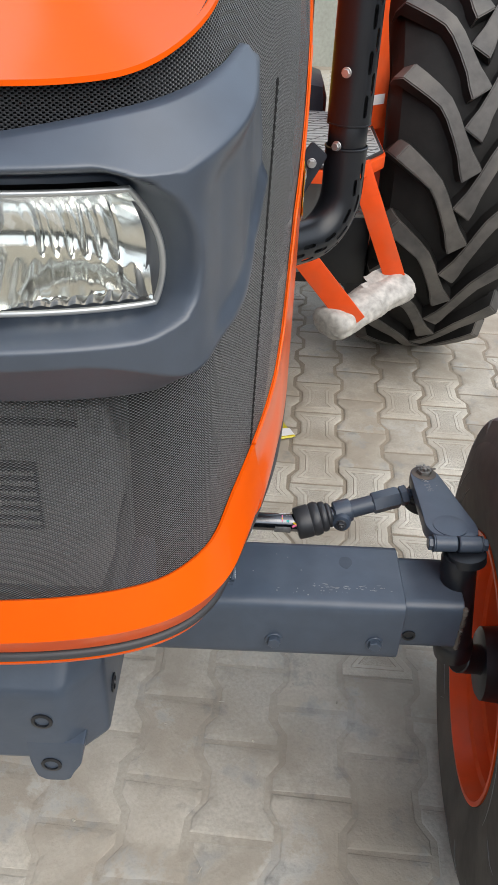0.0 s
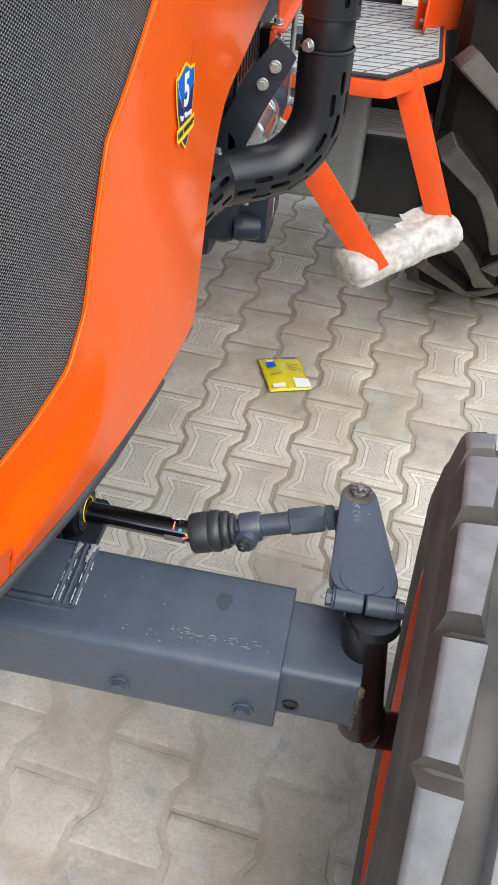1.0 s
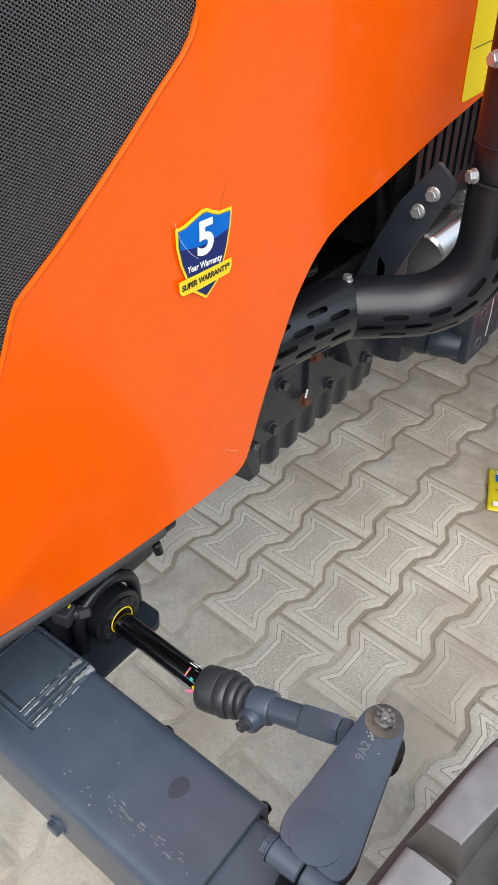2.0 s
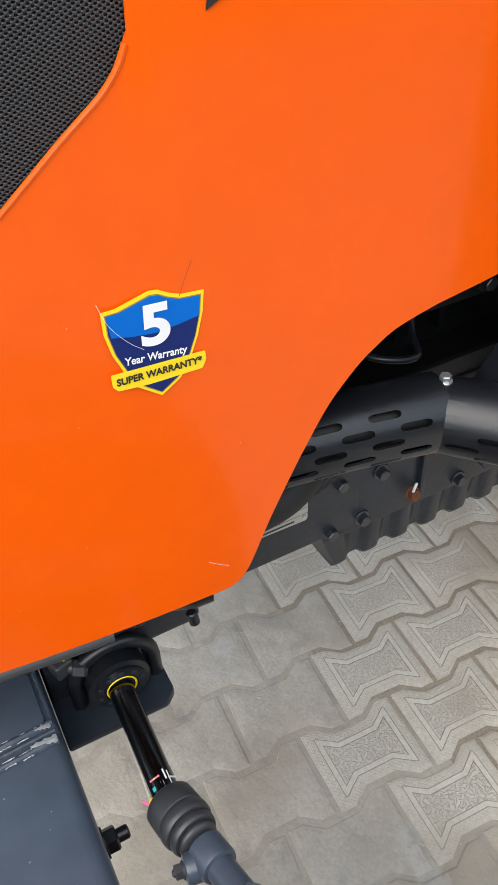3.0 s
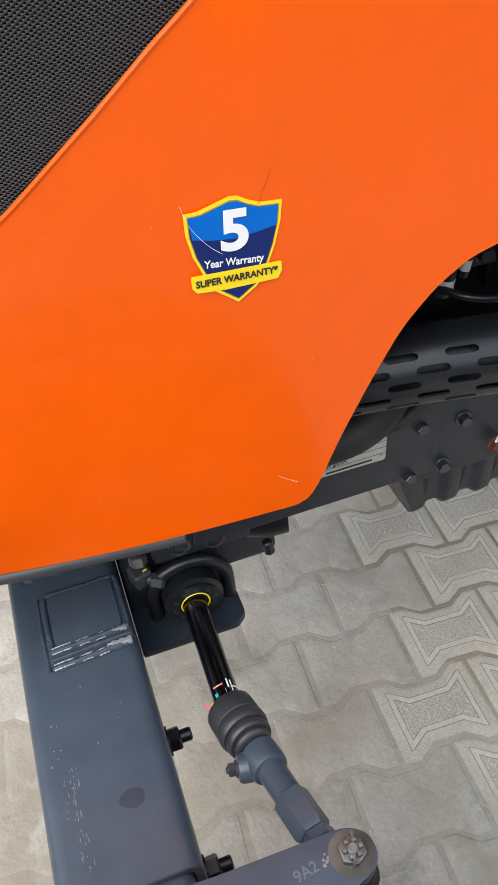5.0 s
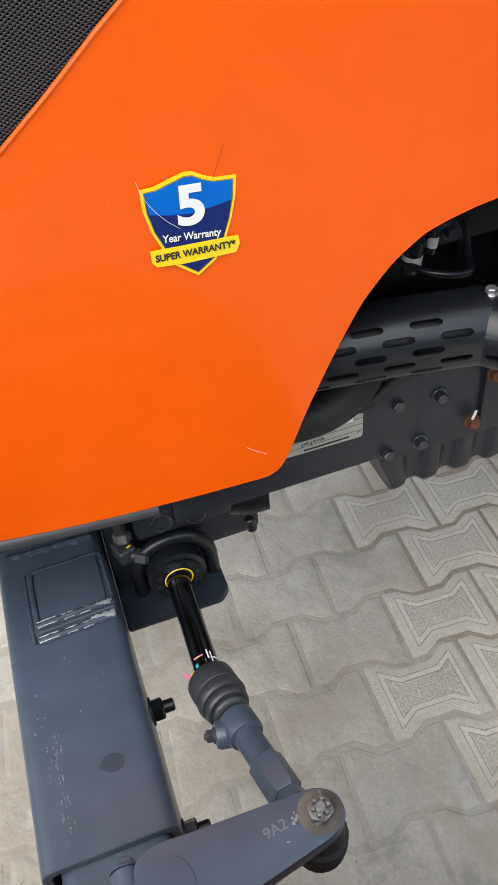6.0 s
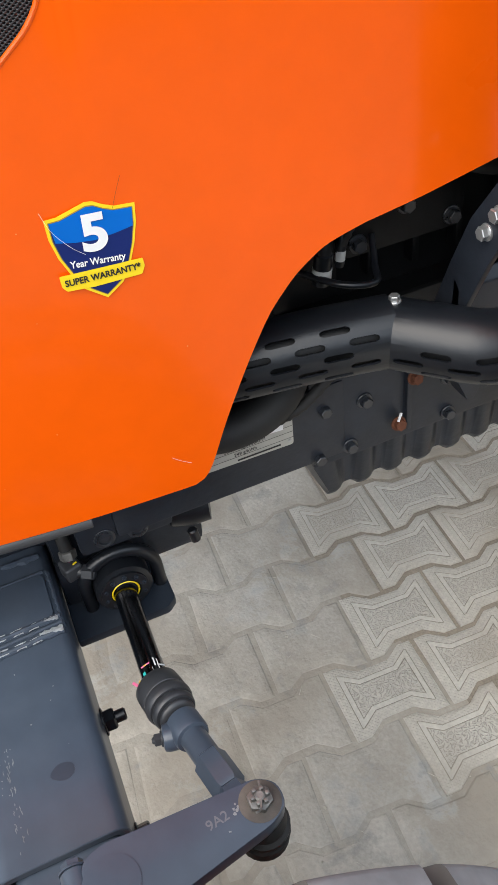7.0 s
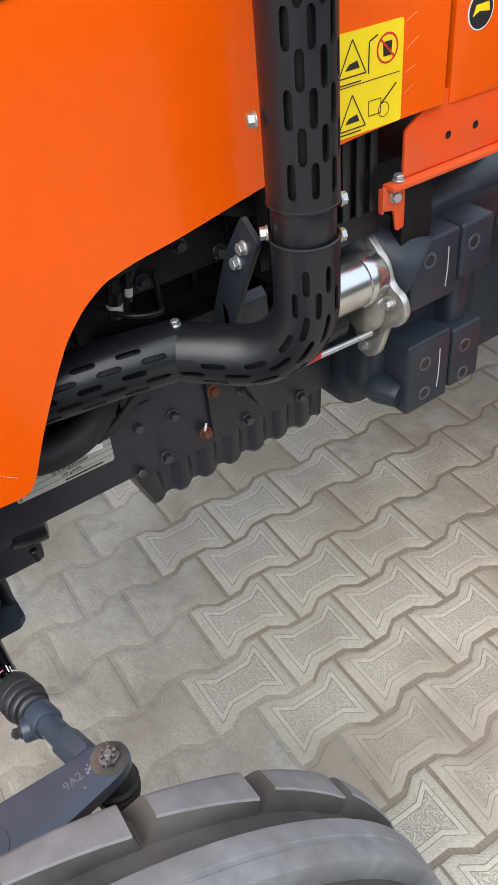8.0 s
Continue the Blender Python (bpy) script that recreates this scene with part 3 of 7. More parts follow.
def lamp_mask(mirrored):
    """Rings that run from the lamp opening out to the moulding's edge."""
    mid = (0.106, 1.086)
    edge = [(0.328 * k / 300, mask_low(0.328 * k / 300)) for k in range(301)]
    edge += [(0.328 * k / 300, mask_high(0.328 * k / 300)) for k in range(300, -1, -1)]
    edge += [(0.0, 1.140 - 0.145 * k / 40) for k in range(41)]
    count = 420
    bearings = [math.atan2(z - mid[1], q - mid[0]) % (2 * math.pi) for q, z in edge]
    order = sorted(range(len(edge)), key=lambda i: bearings[i])
    th = np.array([bearings[i] for i in order])
    dist = np.array([math.hypot(edge[i][0] - mid[0], edge[i][1] - mid[1]) for i in order])
    rays = [k / count * 2 * math.pi for k in range(count)]
    far = np.interp(rays, th, dist, period=2 * math.pi)
    bm = bmesh.new()
    rings = []
    for a, r1 in zip(rays, far):
        c, sn = math.cos(a), math.sin(a)
        lo, hi = 0.0, r1
        for _ in range(26):
            half = (lo + hi) / 2
            lo, hi = (half, hi) if lamp_gap(mid[0] + half * c, mid[1] + half * sn) < -0.005 else (lo, half)
        ring = []
        for k in range(53):
            t = k / 52
            r = lo + (r1 - lo) * (0.30 * t + 0.70 * t * t)
            q, z = max(0.0, mid[0] + r * c), mid[1] + r * sn
            p = on_bonnet(q, z, mask_proud(q, z))
            ring.append(bm.verts.new(MIRROR @ p if mirrored else p))
        q, z = max(0.0, mid[0] + (r1 + 0.0008) * c), mid[1] + (r1 + 0.0008) * sn
        p = on_bonnet(q, z, -0.001)
        ring.append(bm.verts.new(MIRROR @ p if mirrored else p))
        rings.append(ring)
    for i, a in enumerate(rings):
        b = rings[(i + 1) % count]
        for k in range(len(a) - 1):
            q = (a[k], a[k + 1], b[k + 1], b[k])
            bm.faces.new(tuple(reversed(q)) if mirrored else q)
    ob = part("lamp_mask", bm, PLASTIC, tractor, "slate grey moulded lamp surround")
    ob.data.set_sharp_from_angle(angle=math.pi)
    return ob


lamp_mask(False)
lamp_mask(True)


def headlight(mirrored):
    s0, s1, z0, z1 = LAMP[0] + 0.003, LAMP[1] - 0.003, LAMP[2] + 0.004, LAMP[3] - 0.004
    ns, nz = 150, 48

    def spot(u, v, d):
        """u along the lamp, v up it."""
        z = z0 + (z1 - z0) * v
        p = on_bonnet(s0 + u * (s1 - lamp_end(z) - s0), z, d)
        return MIRROR @ p if mirrored else p

    def surface(depth, name, mat, parent, label=""):
        bm = bmesh.new()
        rows = [[bm.verts.new(spot(i / ns, k / nz, depth(i / ns, k / nz))) for k in range(nz + 1)] for i in range(ns + 1)]
        for a, b in zip(rows[:-1], rows[1:]):
            for k in range(nz):
                q = (a[k], b[k], b[k + 1], a[k + 1])
                bm.faces.new(tuple(reversed(q)) if mirrored else q)
        return part(name, bm, mat, parent, label)

    body = bmesh.new()
    loop = [(k / 60, 0.0) for k in range(60)] + [(1.0, k / 40) for k in range(40)] + [(1 - k / 60, 1.0) for k in range(60)] + [(0.0, 1 - k / 20) for k in range(21)]
    add_tube(body, [spot(u, v, 0.021) for u, v in loop], 0.0019, 10)
    lamp = part("headlight", body, STEEL, tractor, "clear rectangular headlight in a slim rim")

    def bowl(u, v):
        d = 0.018 - 0.050 * (1 - (abs(u - 0.55) / 0.55) ** 2.4) * (1 - (abs(v - 0.5) * 2) ** 3.0)
        d += 0.0034 * (1 - abs(math.sin(u * 62)) ** 0.6) * ease((0.17 - abs(u - 0.77)) / 0.03) * ease((0.34 - abs(v - 0.56)) / 0.05)
        arch = 0.20 * (1 - ((u - 0.78) / 0.22) ** 2)
        d += 0.014 * ease((arch - v) / 0.05)
        d = min(d, 0.0165 - 0.004 * ease((arch - v) / 0.05) * (1 - v))
        return d + 0.0012 * math.sin(u * 120) * ease((0.24 - v) / 0.05)

    surface(bowl, "reflector", REFLECTOR, lamp, "mirror bright faceted reflector")
    surface(lambda u, v: 0.021 + 0.007 * (1 - (abs(u - 0.5) * 2) ** 3) * (1 - (abs(v - 0.5) * 2) ** 3) + 0.0004 * math.sin(u * 95) * ease((0.3 - abs(v - 0.57)) / 0.05), "lens", GLASS, lamp, "clear fluted glass lens")
    bulb = bmesh.new()
    add_lathe(bulb, [(0.0, 0), (0.007, 0.002), (0.007, 0.008), (0.004, 0.013), (0.0, 0.014)], spot(0.5, 0.5, -0.031), (0, -1, 0), 16)
    part("bulb", bulb, STEEL, lamp)


headlight(False)
headlight(True)

# rubber seal and lip under the nose, seam in the screen
for m in (Matrix.Identity(4), MIRROR):
    bm = bmesh.new()
    add_tube(bm, [m @ on_bonnet(0.62 * k / 80, panel_low(0.62 * k / 80) - 0.0068, 0.0015 - 0.004 * ease((k - 55) / 20)) for k in range(81)], 0.0052, 10, radius=lambda i: 0.0048 + 0.0022 * ease((i - 50) / 20))
    part("rubber_seal", bm, SEAL, tractor, "grey rubber edge seal")
    bm = bmesh.new()
    add_tube(bm, [m @ on_bonnet(0.42 * k / 40, 0.7385, -0.003) for k in range(41)], 0.0045, 8)
    part("lower_lip", bm, ORANGE, tractor)
    bm = bmesh.new()
    add_tube(bm, [m @ on_bonnet(0.358 + 0.03 * (k / 150) ** 1.2, 0.845 + 0.30 * k / 150, 0.0005) for k in range(151)], 0.0012, 6, radius=lambda i: 0.0012 if i % 3 else 0.0006)
    part("screen_seam", bm, RUBBER, tractor, "black stitched screen seam")
    bm = bmesh.new()
    add_tube(bm, [m @ on_bonnet(0.36 + 0.325 * k / 90, band_top(0.36 + 0.325 * k / 90) - 0.0008, 0.0033) for k in range(91)], 0.0016, 8)
    part("panel_edge", bm, ORANGE, tractor)

# added dark sheet standing for inner shade, radiator and ducting behind the screen
sheet("screen_liner", [0.20 + 0.49 * k / 30 for k in range(31)], lambda s: band_top(s) - 0.05, lambda s: max(min(1.30, hood_edge(s) - 0.004), band_top(s) - 0.04), 6, lambda s, v, z: -0.009 - 0.9 * max(z - 1.12, 0) ** 2, BLACK_AND_SHADE, tractor, "dark sheet added behind the screen for inner shade", thick=0)
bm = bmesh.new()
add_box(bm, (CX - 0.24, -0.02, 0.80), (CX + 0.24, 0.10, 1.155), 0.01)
part("radiator", bm, BLACK_AND_SHADE, tractor, "dark radiator core behind the screen")
DUCT = material("grey_duct_plastic", (0.24, 0.24, 0.235), 0.5, grain=0.08, stain=0.15, dirt=(0.18, 0.17, 0.155), dirt_amount=0.3)
FRONT_FACE = Matrix(((1, 0, 0, 0), (0, 0, 1, -0.222), (0, 1, 0, 0), (0, 0, 0, 1)))
bm = bmesh.new()
half = [(0.062, 0.968), (0.071, 0.925), (0.060, 0.835), (0.048, 0.800)]
add_prism(bm, [(2 * CX - x, z) for x, z in half] + [p for p in reversed(half)], FRONT_FACE, 0.010, 0.002)
add_box(bm, (CX - 0.155, -0.216, 0.80), (CX + 0.150, -0.06, 0.962), 0.008)
duct = part("intake_duct", bm, DUCT, tractor, "grey plastic intake duct behind the screen")
# Slot and mouth are proud black boxes, the dark of openings put into colour.
for lo, hi in (((2 * CX - 0.043, -0.2252, 0.9535), (0.043, -0.2215, 0.9585)), ((2 * CX - 0.012, -0.2262, 0.862), (0.012, -0.2215, 0.922))):
    bm = bmesh.new()
    add_box(bm, lo, hi, 0.001)
    part("duct_mouth", bm, BLACK, duct, "black box standing for the dark intake mouth")
for k in range(6):
    bm = bmesh.new()
    add_box(bm, (2 * CX - 0.010, -0.2280, 0.868 + 0.009 * k), (0.010, -0.2258, 0.8705 + 0.009 * k), 0.0005)
    part("duct_louvre", bm, DUCT, duct)

# front axle: outer sleeve, inner tube, bolts
def square_tube(bm, x0, x1, y0, y1, z0, z1, r, wall=0.008):
    outer = ring_outline([(y0, z0), (y1, z0), (y1, z1), (y0, z1)], r, 5)
    inner = ring_outline([(y0 + wall, z0 + wall), (y1 - wall, z0 + wall), (y1 - wall, z1 - wall), (y0 + wall, z1 - wall)], max(r - wall, 0.004), 5)
    rings = [[bm.verts.new((x, y, z)) for y, z in o] for x, o in ((x0, outer), (x1 - 0.001, outer), (x1, [(y + (0.0008 if y < (y0 + y1) / 2 else -0.0008), z + (0.0008 if z < (z0 + z1) / 2 else -0.0008)) for y, z in outer]), (x1, inner), (x0, inner))]
    n = len(outer)
    for a, b in zip(rings[:-1], rings[1:]):
        for k in range(n):
            bm.faces.new((a[k], a[(k + 1) % n], b[(k + 1) % n], b[k]))
    bmesh.ops.recalc_face_normals(bm, faces=bm.faces)


AX = dict(y0=0.007, y1=0.122, z0=0.454, z1=0.552)
bm = bmesh.new()
square_tube(bm, 2 * CX - 0.361, 0.361, AX["y0"], AX["y1"], AX["z0"], AX["z1"], 0.016)
sleeve = part("front_axle", bm, CHASSIS, tractor, "slate painted square front axle beam")
for m in (Matrix.Identity(4), MIRROR):
    bm = bmesh.new()
    square_tube(bm, 0.30, 0.437, 0.021, 0.113, 0.463, 0.542, 0.014)
    bm.transform(m)
    if m is MIRROR:
        bmesh.ops.reverse_faces(bm, faces=bm.faces)
    part("axle_extension", bm, CHASSIS, tractor)
for x in (0.203, 0.329):
    bolt(BOLT_DARK, (x, AX["y0"], 0.487), (0, -1, 0), sleeve, 0.3)
    bolt(BOLT_STUD, (x + 0.013, AX["y1"], 0.478), (0, 1, 0), sleeve, 0.1)
bm = bmesh.new()
add_lathe(bm, [(0.0085, 0), (0.0085, 0.0016), (0.006, 0.0016), (0.006, -0.004), (0, -0.004)], (0.374, 0.0209, 0.489), (0, -1, 0), 20)
part("bolt_hole", bm, BLACK, sleeve)
# weld patch on the beam: a low plate, a raised pad on it, and two heavy beads with bare ground ends
TOP = AX["z1"]
bm = bmesh.new()
add_prism(bm, ring_outline([(0.057, 0.037), (0.148, 0.037), (0.148, 0.119), (0.057, 0.119)], 0.010), Matrix.Translation((0, 0, TOP - 0.0005)), 0.0022, 0.0008)
pad = part("axle_pad", bm, CHASSIS, sleeve)
bm = bmesh.new()
add_prism(bm, ring_outline([(0.063, 0.045), (0.128, 0.045), (0.128, 0.112), (0.063, 0.112)], 0.010), Matrix.Translation((0, 0, TOP + 0.001)), 0.0038, 0.0016)
part("raised_pad", bm, CHASSIS, pad)
rnd = random.Random(3)


def weld_bead(points, r, name="weld_bead", mat=CHASSIS, parent=pad, jitter=0.0007):
    """A hand-laid bead that swells and thins along its run."""
    pts = smooth_path(points, 10)
    wob = [rnd.uniform(-jitter, jitter) for _ in pts]
    tube = bmesh.new()
    add_tube(tube, [p + Vector((w * 0.6, -w * 0.5, 0)) for p, w in zip(pts, wob)], r, 8, radius=lambda i: r + wob[i])
    return part(name, tube, mat, parent)


weld_bead([(0.060, 0.112, TOP + 0.002), (0.061, 0.080, TOP + 0.002), (0.060, 0.044, TOP + 0.002)], 0.0024)
weld_bead([(0.062, 0.042, TOP + 0.002), (0.095, 0.041, TOP + 0.002), (0.128, 0.042, TOP + 0.002)], 0.0024)
weld_bead([(0.060, 0.0355, TOP + 0.0005), (0.105, 0.035, TOP + 0.0005), (0.149, 0.0355, TOP + 0.0005)], 0.0018)
weld_bead([(0.062, 0.116, TOP + 0.001), (0.095, 0.117, TOP + 0.001), (0.140, 0.118, TOP + 0.001)], 0.0020)
for x, r in ((0.129, 0.0036), (0.1375, 0.0022), (0.1475, 0.0034)):
    weld_bead([(x + 0.001, 0.039, TOP + 0.002), (x, 0.075, TOP + 0.0028), (x - 0.002, 0.1175, TOP + 0.0026)], r)
# Thin pale lines put the beads' sheen into bare metal colour.
for x in (0.1262, 0.1325, 0.1445, 0.1505):
    for y0, n in ((0.042, 0.018), (0.066, 0.012), (0.084, 0.010)):
        weld_bead([(x + 0.0008, y0 + rnd.uniform(-0.002, 0.002), TOP + 0.0046), (x + 0.0004, y0 + n / 2, TOP + 0.0052), (x, y0 + n, TOP + 0.0048)], 0.0006, "bare_weld", BARE, jitter=0.0003)
for x, y, n, w in ((0.1268, 0.098, 0.017, 0.0062), (0.1415, 0.093, 0.024, 0.0078)):
    bm = bmesh.new()
    near = [(x + 0.001 * math.sin(2.1 * k), y + n * k / 9) for k in range(10)]
    far_side = [(x + w * (0.30 + 0.70 * k / 9) + 0.0008 * math.sin(3.3 * k), y + n * k / 9) for k in range(9, -1, -1)]
    add_prism(bm, near + far_side, Matrix.Translation((0, 0, TOP + 0.0052)), 0.0010, 0.0003)
    part("bare_weld", bm, BARE, pad, "bright ground weld end")
weld_bead([(0.030, 0.022, TOP + 0.001), (0.032, 0.065, TOP + 0.001), (0.034, 0.112, TOP + 0.001)], 0.0040, parent=sleeve, jitter=0.0016)

# kingpin, steering arm with split clamp, ball joint
bm = bmesh.new()
add_lathe(bm, [(0.020, 0), (0.025, 0.004), (0.0265, 0.016), (0.0265, 0.026), (0.0245, 0.030), (0.0235, 0.032), (0.0225, 0.150), (0.0225, 0.172), (0.020, 0.176)], (0.452, 0.062, 0.408), (-0.12, 0.06, 1), 30)
kingpin = part("kingpin", bm, BLACK, tractor, "black greased kingpin")
WELD = material("dirty_weld", (0.085, 0.072, 0.060), 0.6, grain=0.3, stain=0.4, stain_scale=30, bump=0.001, bump_scale=200)
rnd = random.Random(21)
wob = [rnd.uniform(-0.0010, 0.0010) for k in range(41)]
bm = bmesh.new()
add_tube(bm, [(0.4375 + wob[k] * 0.5, 0.0225 + wob[k + 3] * 0.5, 0.466 + 0.073 * k / 30) for k in range(31)], 0.0035, 8, radius=lambda i: 0.0032 + wob[i])
part("weld_bead", bm, WELD, kingpin, "dirty brown weld on the axle's end")
bm = bmesh.new()
arm = ring_outline([(0.392, 0.080), (0.448, 0.080), (0.452, 0.100), (0.446, 0.125), (0.423, 0.226), (0.413, 0.241), (0.394, 0.241), (0.384, 0.226), (0.385, 0.125), (0.384, 0.100)], 0.012, 4)
add_prism(bm, arm, Matrix.Translation((0, 0, 0.588)), 0.017, 0.0022)
add_lathe(bm, [(0.022, 0), (0.022, 0.0015), (0.012, 0.003), (0.0, 0.003)], (0.416, 0.099, 0.6045), (0, 0, 1), 24)
arm = part("steering_arm", bm, CHASSIS, tractor, "slate tapered steering arm with split clamp")
for x0, x1 in ((0.392, 0.4200), (0.4222, 0.451)):
    bm = bmesh.new()
    add_rod(bm, (x0, 0.0745, 0.5955), (x1, 0.0745 + 0.03 * (x1 - x0), 0.5955), 0.0105, 22, 0.0012)
    part("clamp_lug", bm, CHASSIS, arm)
bolt(BOLT_DARK, (0.392, 0.0745, 0.5955), (-1, 0, 0), arm, 0.2)
bolt(BOLT_DARK, (0.451, 0.0752, 0.5955), (1, 0, 0), arm, 0.5)
bm = bmesh.new()
add_lathe(bm, [(0.0215, 0), (0.0245, 0.001), (0.0240, 0.004), (0.0240, 0.010), (0.0235, 0.012), (0.0215, 0.0125)], (0.4350, 0.068, 0.5755), (-0.12, 0.06, 1), 30)
part("arm_boss", bm, BLACK, arm, "black greased arm boss")
bm = bmesh.new()
add_lathe(bm, [(0.006, 0), (0.016, 0.001), (0.0215, 0.006), (0.0225, 0.018), (0.0205, 0.021), (0.0220, 0.024), (0.0222, 0.028), (0.019, 0.031), (0.0195, 0.035), (0.016, 0.043)], (0.4055, 0.223, 0.543), (0, 0, 1), 24)
ball = part("ball_joint", bm, RUBBER, tractor, "black rubber ball joint boot")
bm = bmesh.new()
add_lathe(bm, [(0.0105, 0), (0.0105, 0.006), (0.0088, 0.0065)], (0.4035, 0.222, 0.605), (0, 0, 1), 6)
for k in range(6):
    a = k * math.pi / 3 + 0.5
    add_box(bm, (0.4035 + 0.0062 * math.cos(a) - 0.0016, 0.222 + 0.0062 * math.sin(a) - 0.0016, 0.6105), (0.4035 + 0.0062 * math.cos(a) + 0.0016, 0.222 + 0.0062 * math.sin(a) + 0.0016, 0.6155), 0.0006)
add_rod(bm, (0.4035, 0.222, 0.607), (0.4035, 0.222, 0.616), 0.0045, 14)
add_tube(bm, smooth_path([(0.392, 0.226, 0.614), (0.4, 0.224, 0.6145), (0.413, 0.219, 0.615), (0.416, 0.214, 0.618)]), 0.0011, 6)
part("castle_nut", bm, OLD_STEEL, ball, "zinc castle nut with split pin")

# chipped paint
def chips(parent, spots, z, size, seed):
    rnd = random.Random(seed)
    for x, y in spots:
        bm = bmesh.new()
        r = size * rnd.uniform(0.25, 1.1)
        a0 = rnd.uniform(0, 6)
        rim = [(x + r * rnd.uniform(0.4, 1.2) * math.cos(a0 + k), y + r * rnd.uniform(0.4, 1.2) * math.sin(a0 + k)) for k in (0, 1, 2, 3, 4.2, 5.2)]
        add_prism(bm, rim, Matrix.Translation((0, 0, z)), 0.00025)
        part("paint_chip", bm, CHIP, parent, smooth=False)


CHIP = material("bare_grey_chip", (0.21, 0.215, 0.22), 0.5, grain=0.2)
chips(arm, [(0.398, 0.203), (0.4005, 0.2045), (0.403, 0.203), (0.405, 0.2005), (0.401, 0.2005), (0.416, 0.192)], 0.6051, 0.0026, 4)
rnd = random.Random(9)
chips(sleeve, [(0.26 + rnd.gauss(0, 0.025), 0.028 + rnd.gauss(0, 0.004)) for k in range(16)] + [(rnd.uniform(0.17, 0.34), rnd.uniform(0.03, 0.1)) for k in range(8)], 0.5521, 0.0011, 5)

for k in range(40):
    x = min(0.345, max(0.16, 0.285 + rnd.gauss(0, 0.040)))
    y, n = 0.037 + 0.02 * (0.285 - x) * 0.3 + rnd.gauss(0, 0.0028), rnd.uniform(0.001, 0.006)
    bm = bmesh.new()
    add_tube(bm, [(x + n * (q / 4 - 0.5), y + rnd.uniform(-0.0004, 0.0004), 0.5519) for q in range(5)], 0.0004, 5, radius=lambda i: 0.0001 + 0.00035 * math.sin(math.pi * (i + 0.2) / 4.4))
    part("scuff", bm, CHIP, sleeve)
DAMP = material("oily_slate_patch", (0.036, 0.046, 0.065), 0.28, grain=0.1, stain=0.2)
bm = bmesh.new()
rim = [(0.292 + (0.008 + 0.0006 * math.sin(2 * a + 1)) * math.cos(a), 0.082 + (0.011 + 0.0007 * math.sin(3 * a)) * math.sin(a)) for a in [2 * math.pi * k / 28 for k in range(28)]]
add_prism(bm, rim, Matrix.Translation((0, 0, 0.5519)), 0.0003)
part("oil_patch", bm, DAMP, sleeve, "dark oily patch on the paint")

letters("cast_mark", "9A2", 0.0115, Matrix.Translation((0.4045, 0.186, 0.6050)) @ Matrix.Rotation(radians(100), 4, "Z"), CAST_MARK, arm, weight=0.0001)
bm = bmesh.new()
add_lathe(bm, [(0.0172, 0), (0.0172, 0.0008), (0.0150, 0.0012), (0, 0.0012)], (0.4035, 0.222, 0.6046), (0, 0, 1), 28)
part("nut_seat", bm, WELD, arm, "rusty stained seat round the nut")
tilt = Matrix.Translation((0, 0.0745, 0.5955)) @ Matrix.Rotation(radians(-4.5), 4, "X") @ Matrix.Translation((0.0055, -0.0715, -0.5955))
arm.matrix_basis = tilt
ball.matrix_basis = tilt
# tie rod from the steering cylinder
TAPE = material("smeared_clear_tape", (0.16, 0.165, 0.175), 0.2, coat=0.6, grain=0.3, grain_scale=90, stain=0.5, stain_scale=40)
A0, A1 = Vector((0.105, 0.189, 0.5285)), Vector((0.400, 0.214, 0.568))
B0 = Vector((0.237, 0.1845, 0.527))
run = (A1 - B0).normalized()
bm = bmesh.new()
add_rod(bm, A0 - Vector((0.06, 0, 0.003)), B0, 0.0125, 24)
rod = part("steering_rod", bm, CHROME, tractor, "black polished steering cylinder rod")
bm = bmesh.new()
add_lathe(bm, [(0.0127, 0), (0.013, 0.001), (0.013, 0.022), (0.0127, 0.023)], B0 - Vector((0.034, -0.001, 0.002)), B0 - A0, 24, False)
part("clear_tape", bm, TAPE, rod, "worn clear tape")
bm = bmesh.new()
prof = [(0.0150, 0), (0.0212, 0.0006), (0.0228, 0.0025), (0.0232, 0.008), (0.0234, 0.0200), (0.0230, 0.0216), (0.0222, 0.0222)]
for r, h, n in ((0.0240, 0.0224, 0.0130), (0.0216, 0.0356, 0.0095), (0.0178, 0.0452, 0.0062)):
    prof += [(r - 0.0018 * (1 - math.sin(math.pi * k / 8)) ** 1.5, h + n * k / 8) for k in range(9)]
prof += [(0.0140, 0.0528)]
add_lathe(bm, prof, B0 - run * 0.005, run, 36)
part("bellows", bm, GREASED, rod, "black ribbed rubber boot")
bm = bmesh.new()
C0 = B0 + run * 0.051
add_lathe(bm, [(0.0105, -0.006), (0.0105, 0.0), (0.0150, 0.0002), (0.0168, 0.002), (0.0168, 0.022), (0.0158, 0.0245), (0.0125, 0.0252), (0.0125, 0.060)], C0, run, 28)
ear = Vector((-0.15, -1, 0.1)).normalized()
add_lathe(bm, [(0.013, 0), (0.013, 0.020), (0.0115, 0.0235), (0.008, 0.0245), (0.0, 0.0245)], C0 + run * 0.013 - Vector((0, 0, 0.006)), ear, 24)
part("clamp_socket", bm, CHASSIS, rod)
bolt(BOLT_EAR, C0 + run * 0.013 - Vector((0, 0, 0.006)) + ear * 0.0242, ear, rod)
bm = bmesh.new()
H0 = C0 + run * 0.0555
add_lathe(bm, [(0.0135, 0), (0.0155, 0.002), (0.0155, 0.036), (0.013, 0.04)], H0, run, 6)
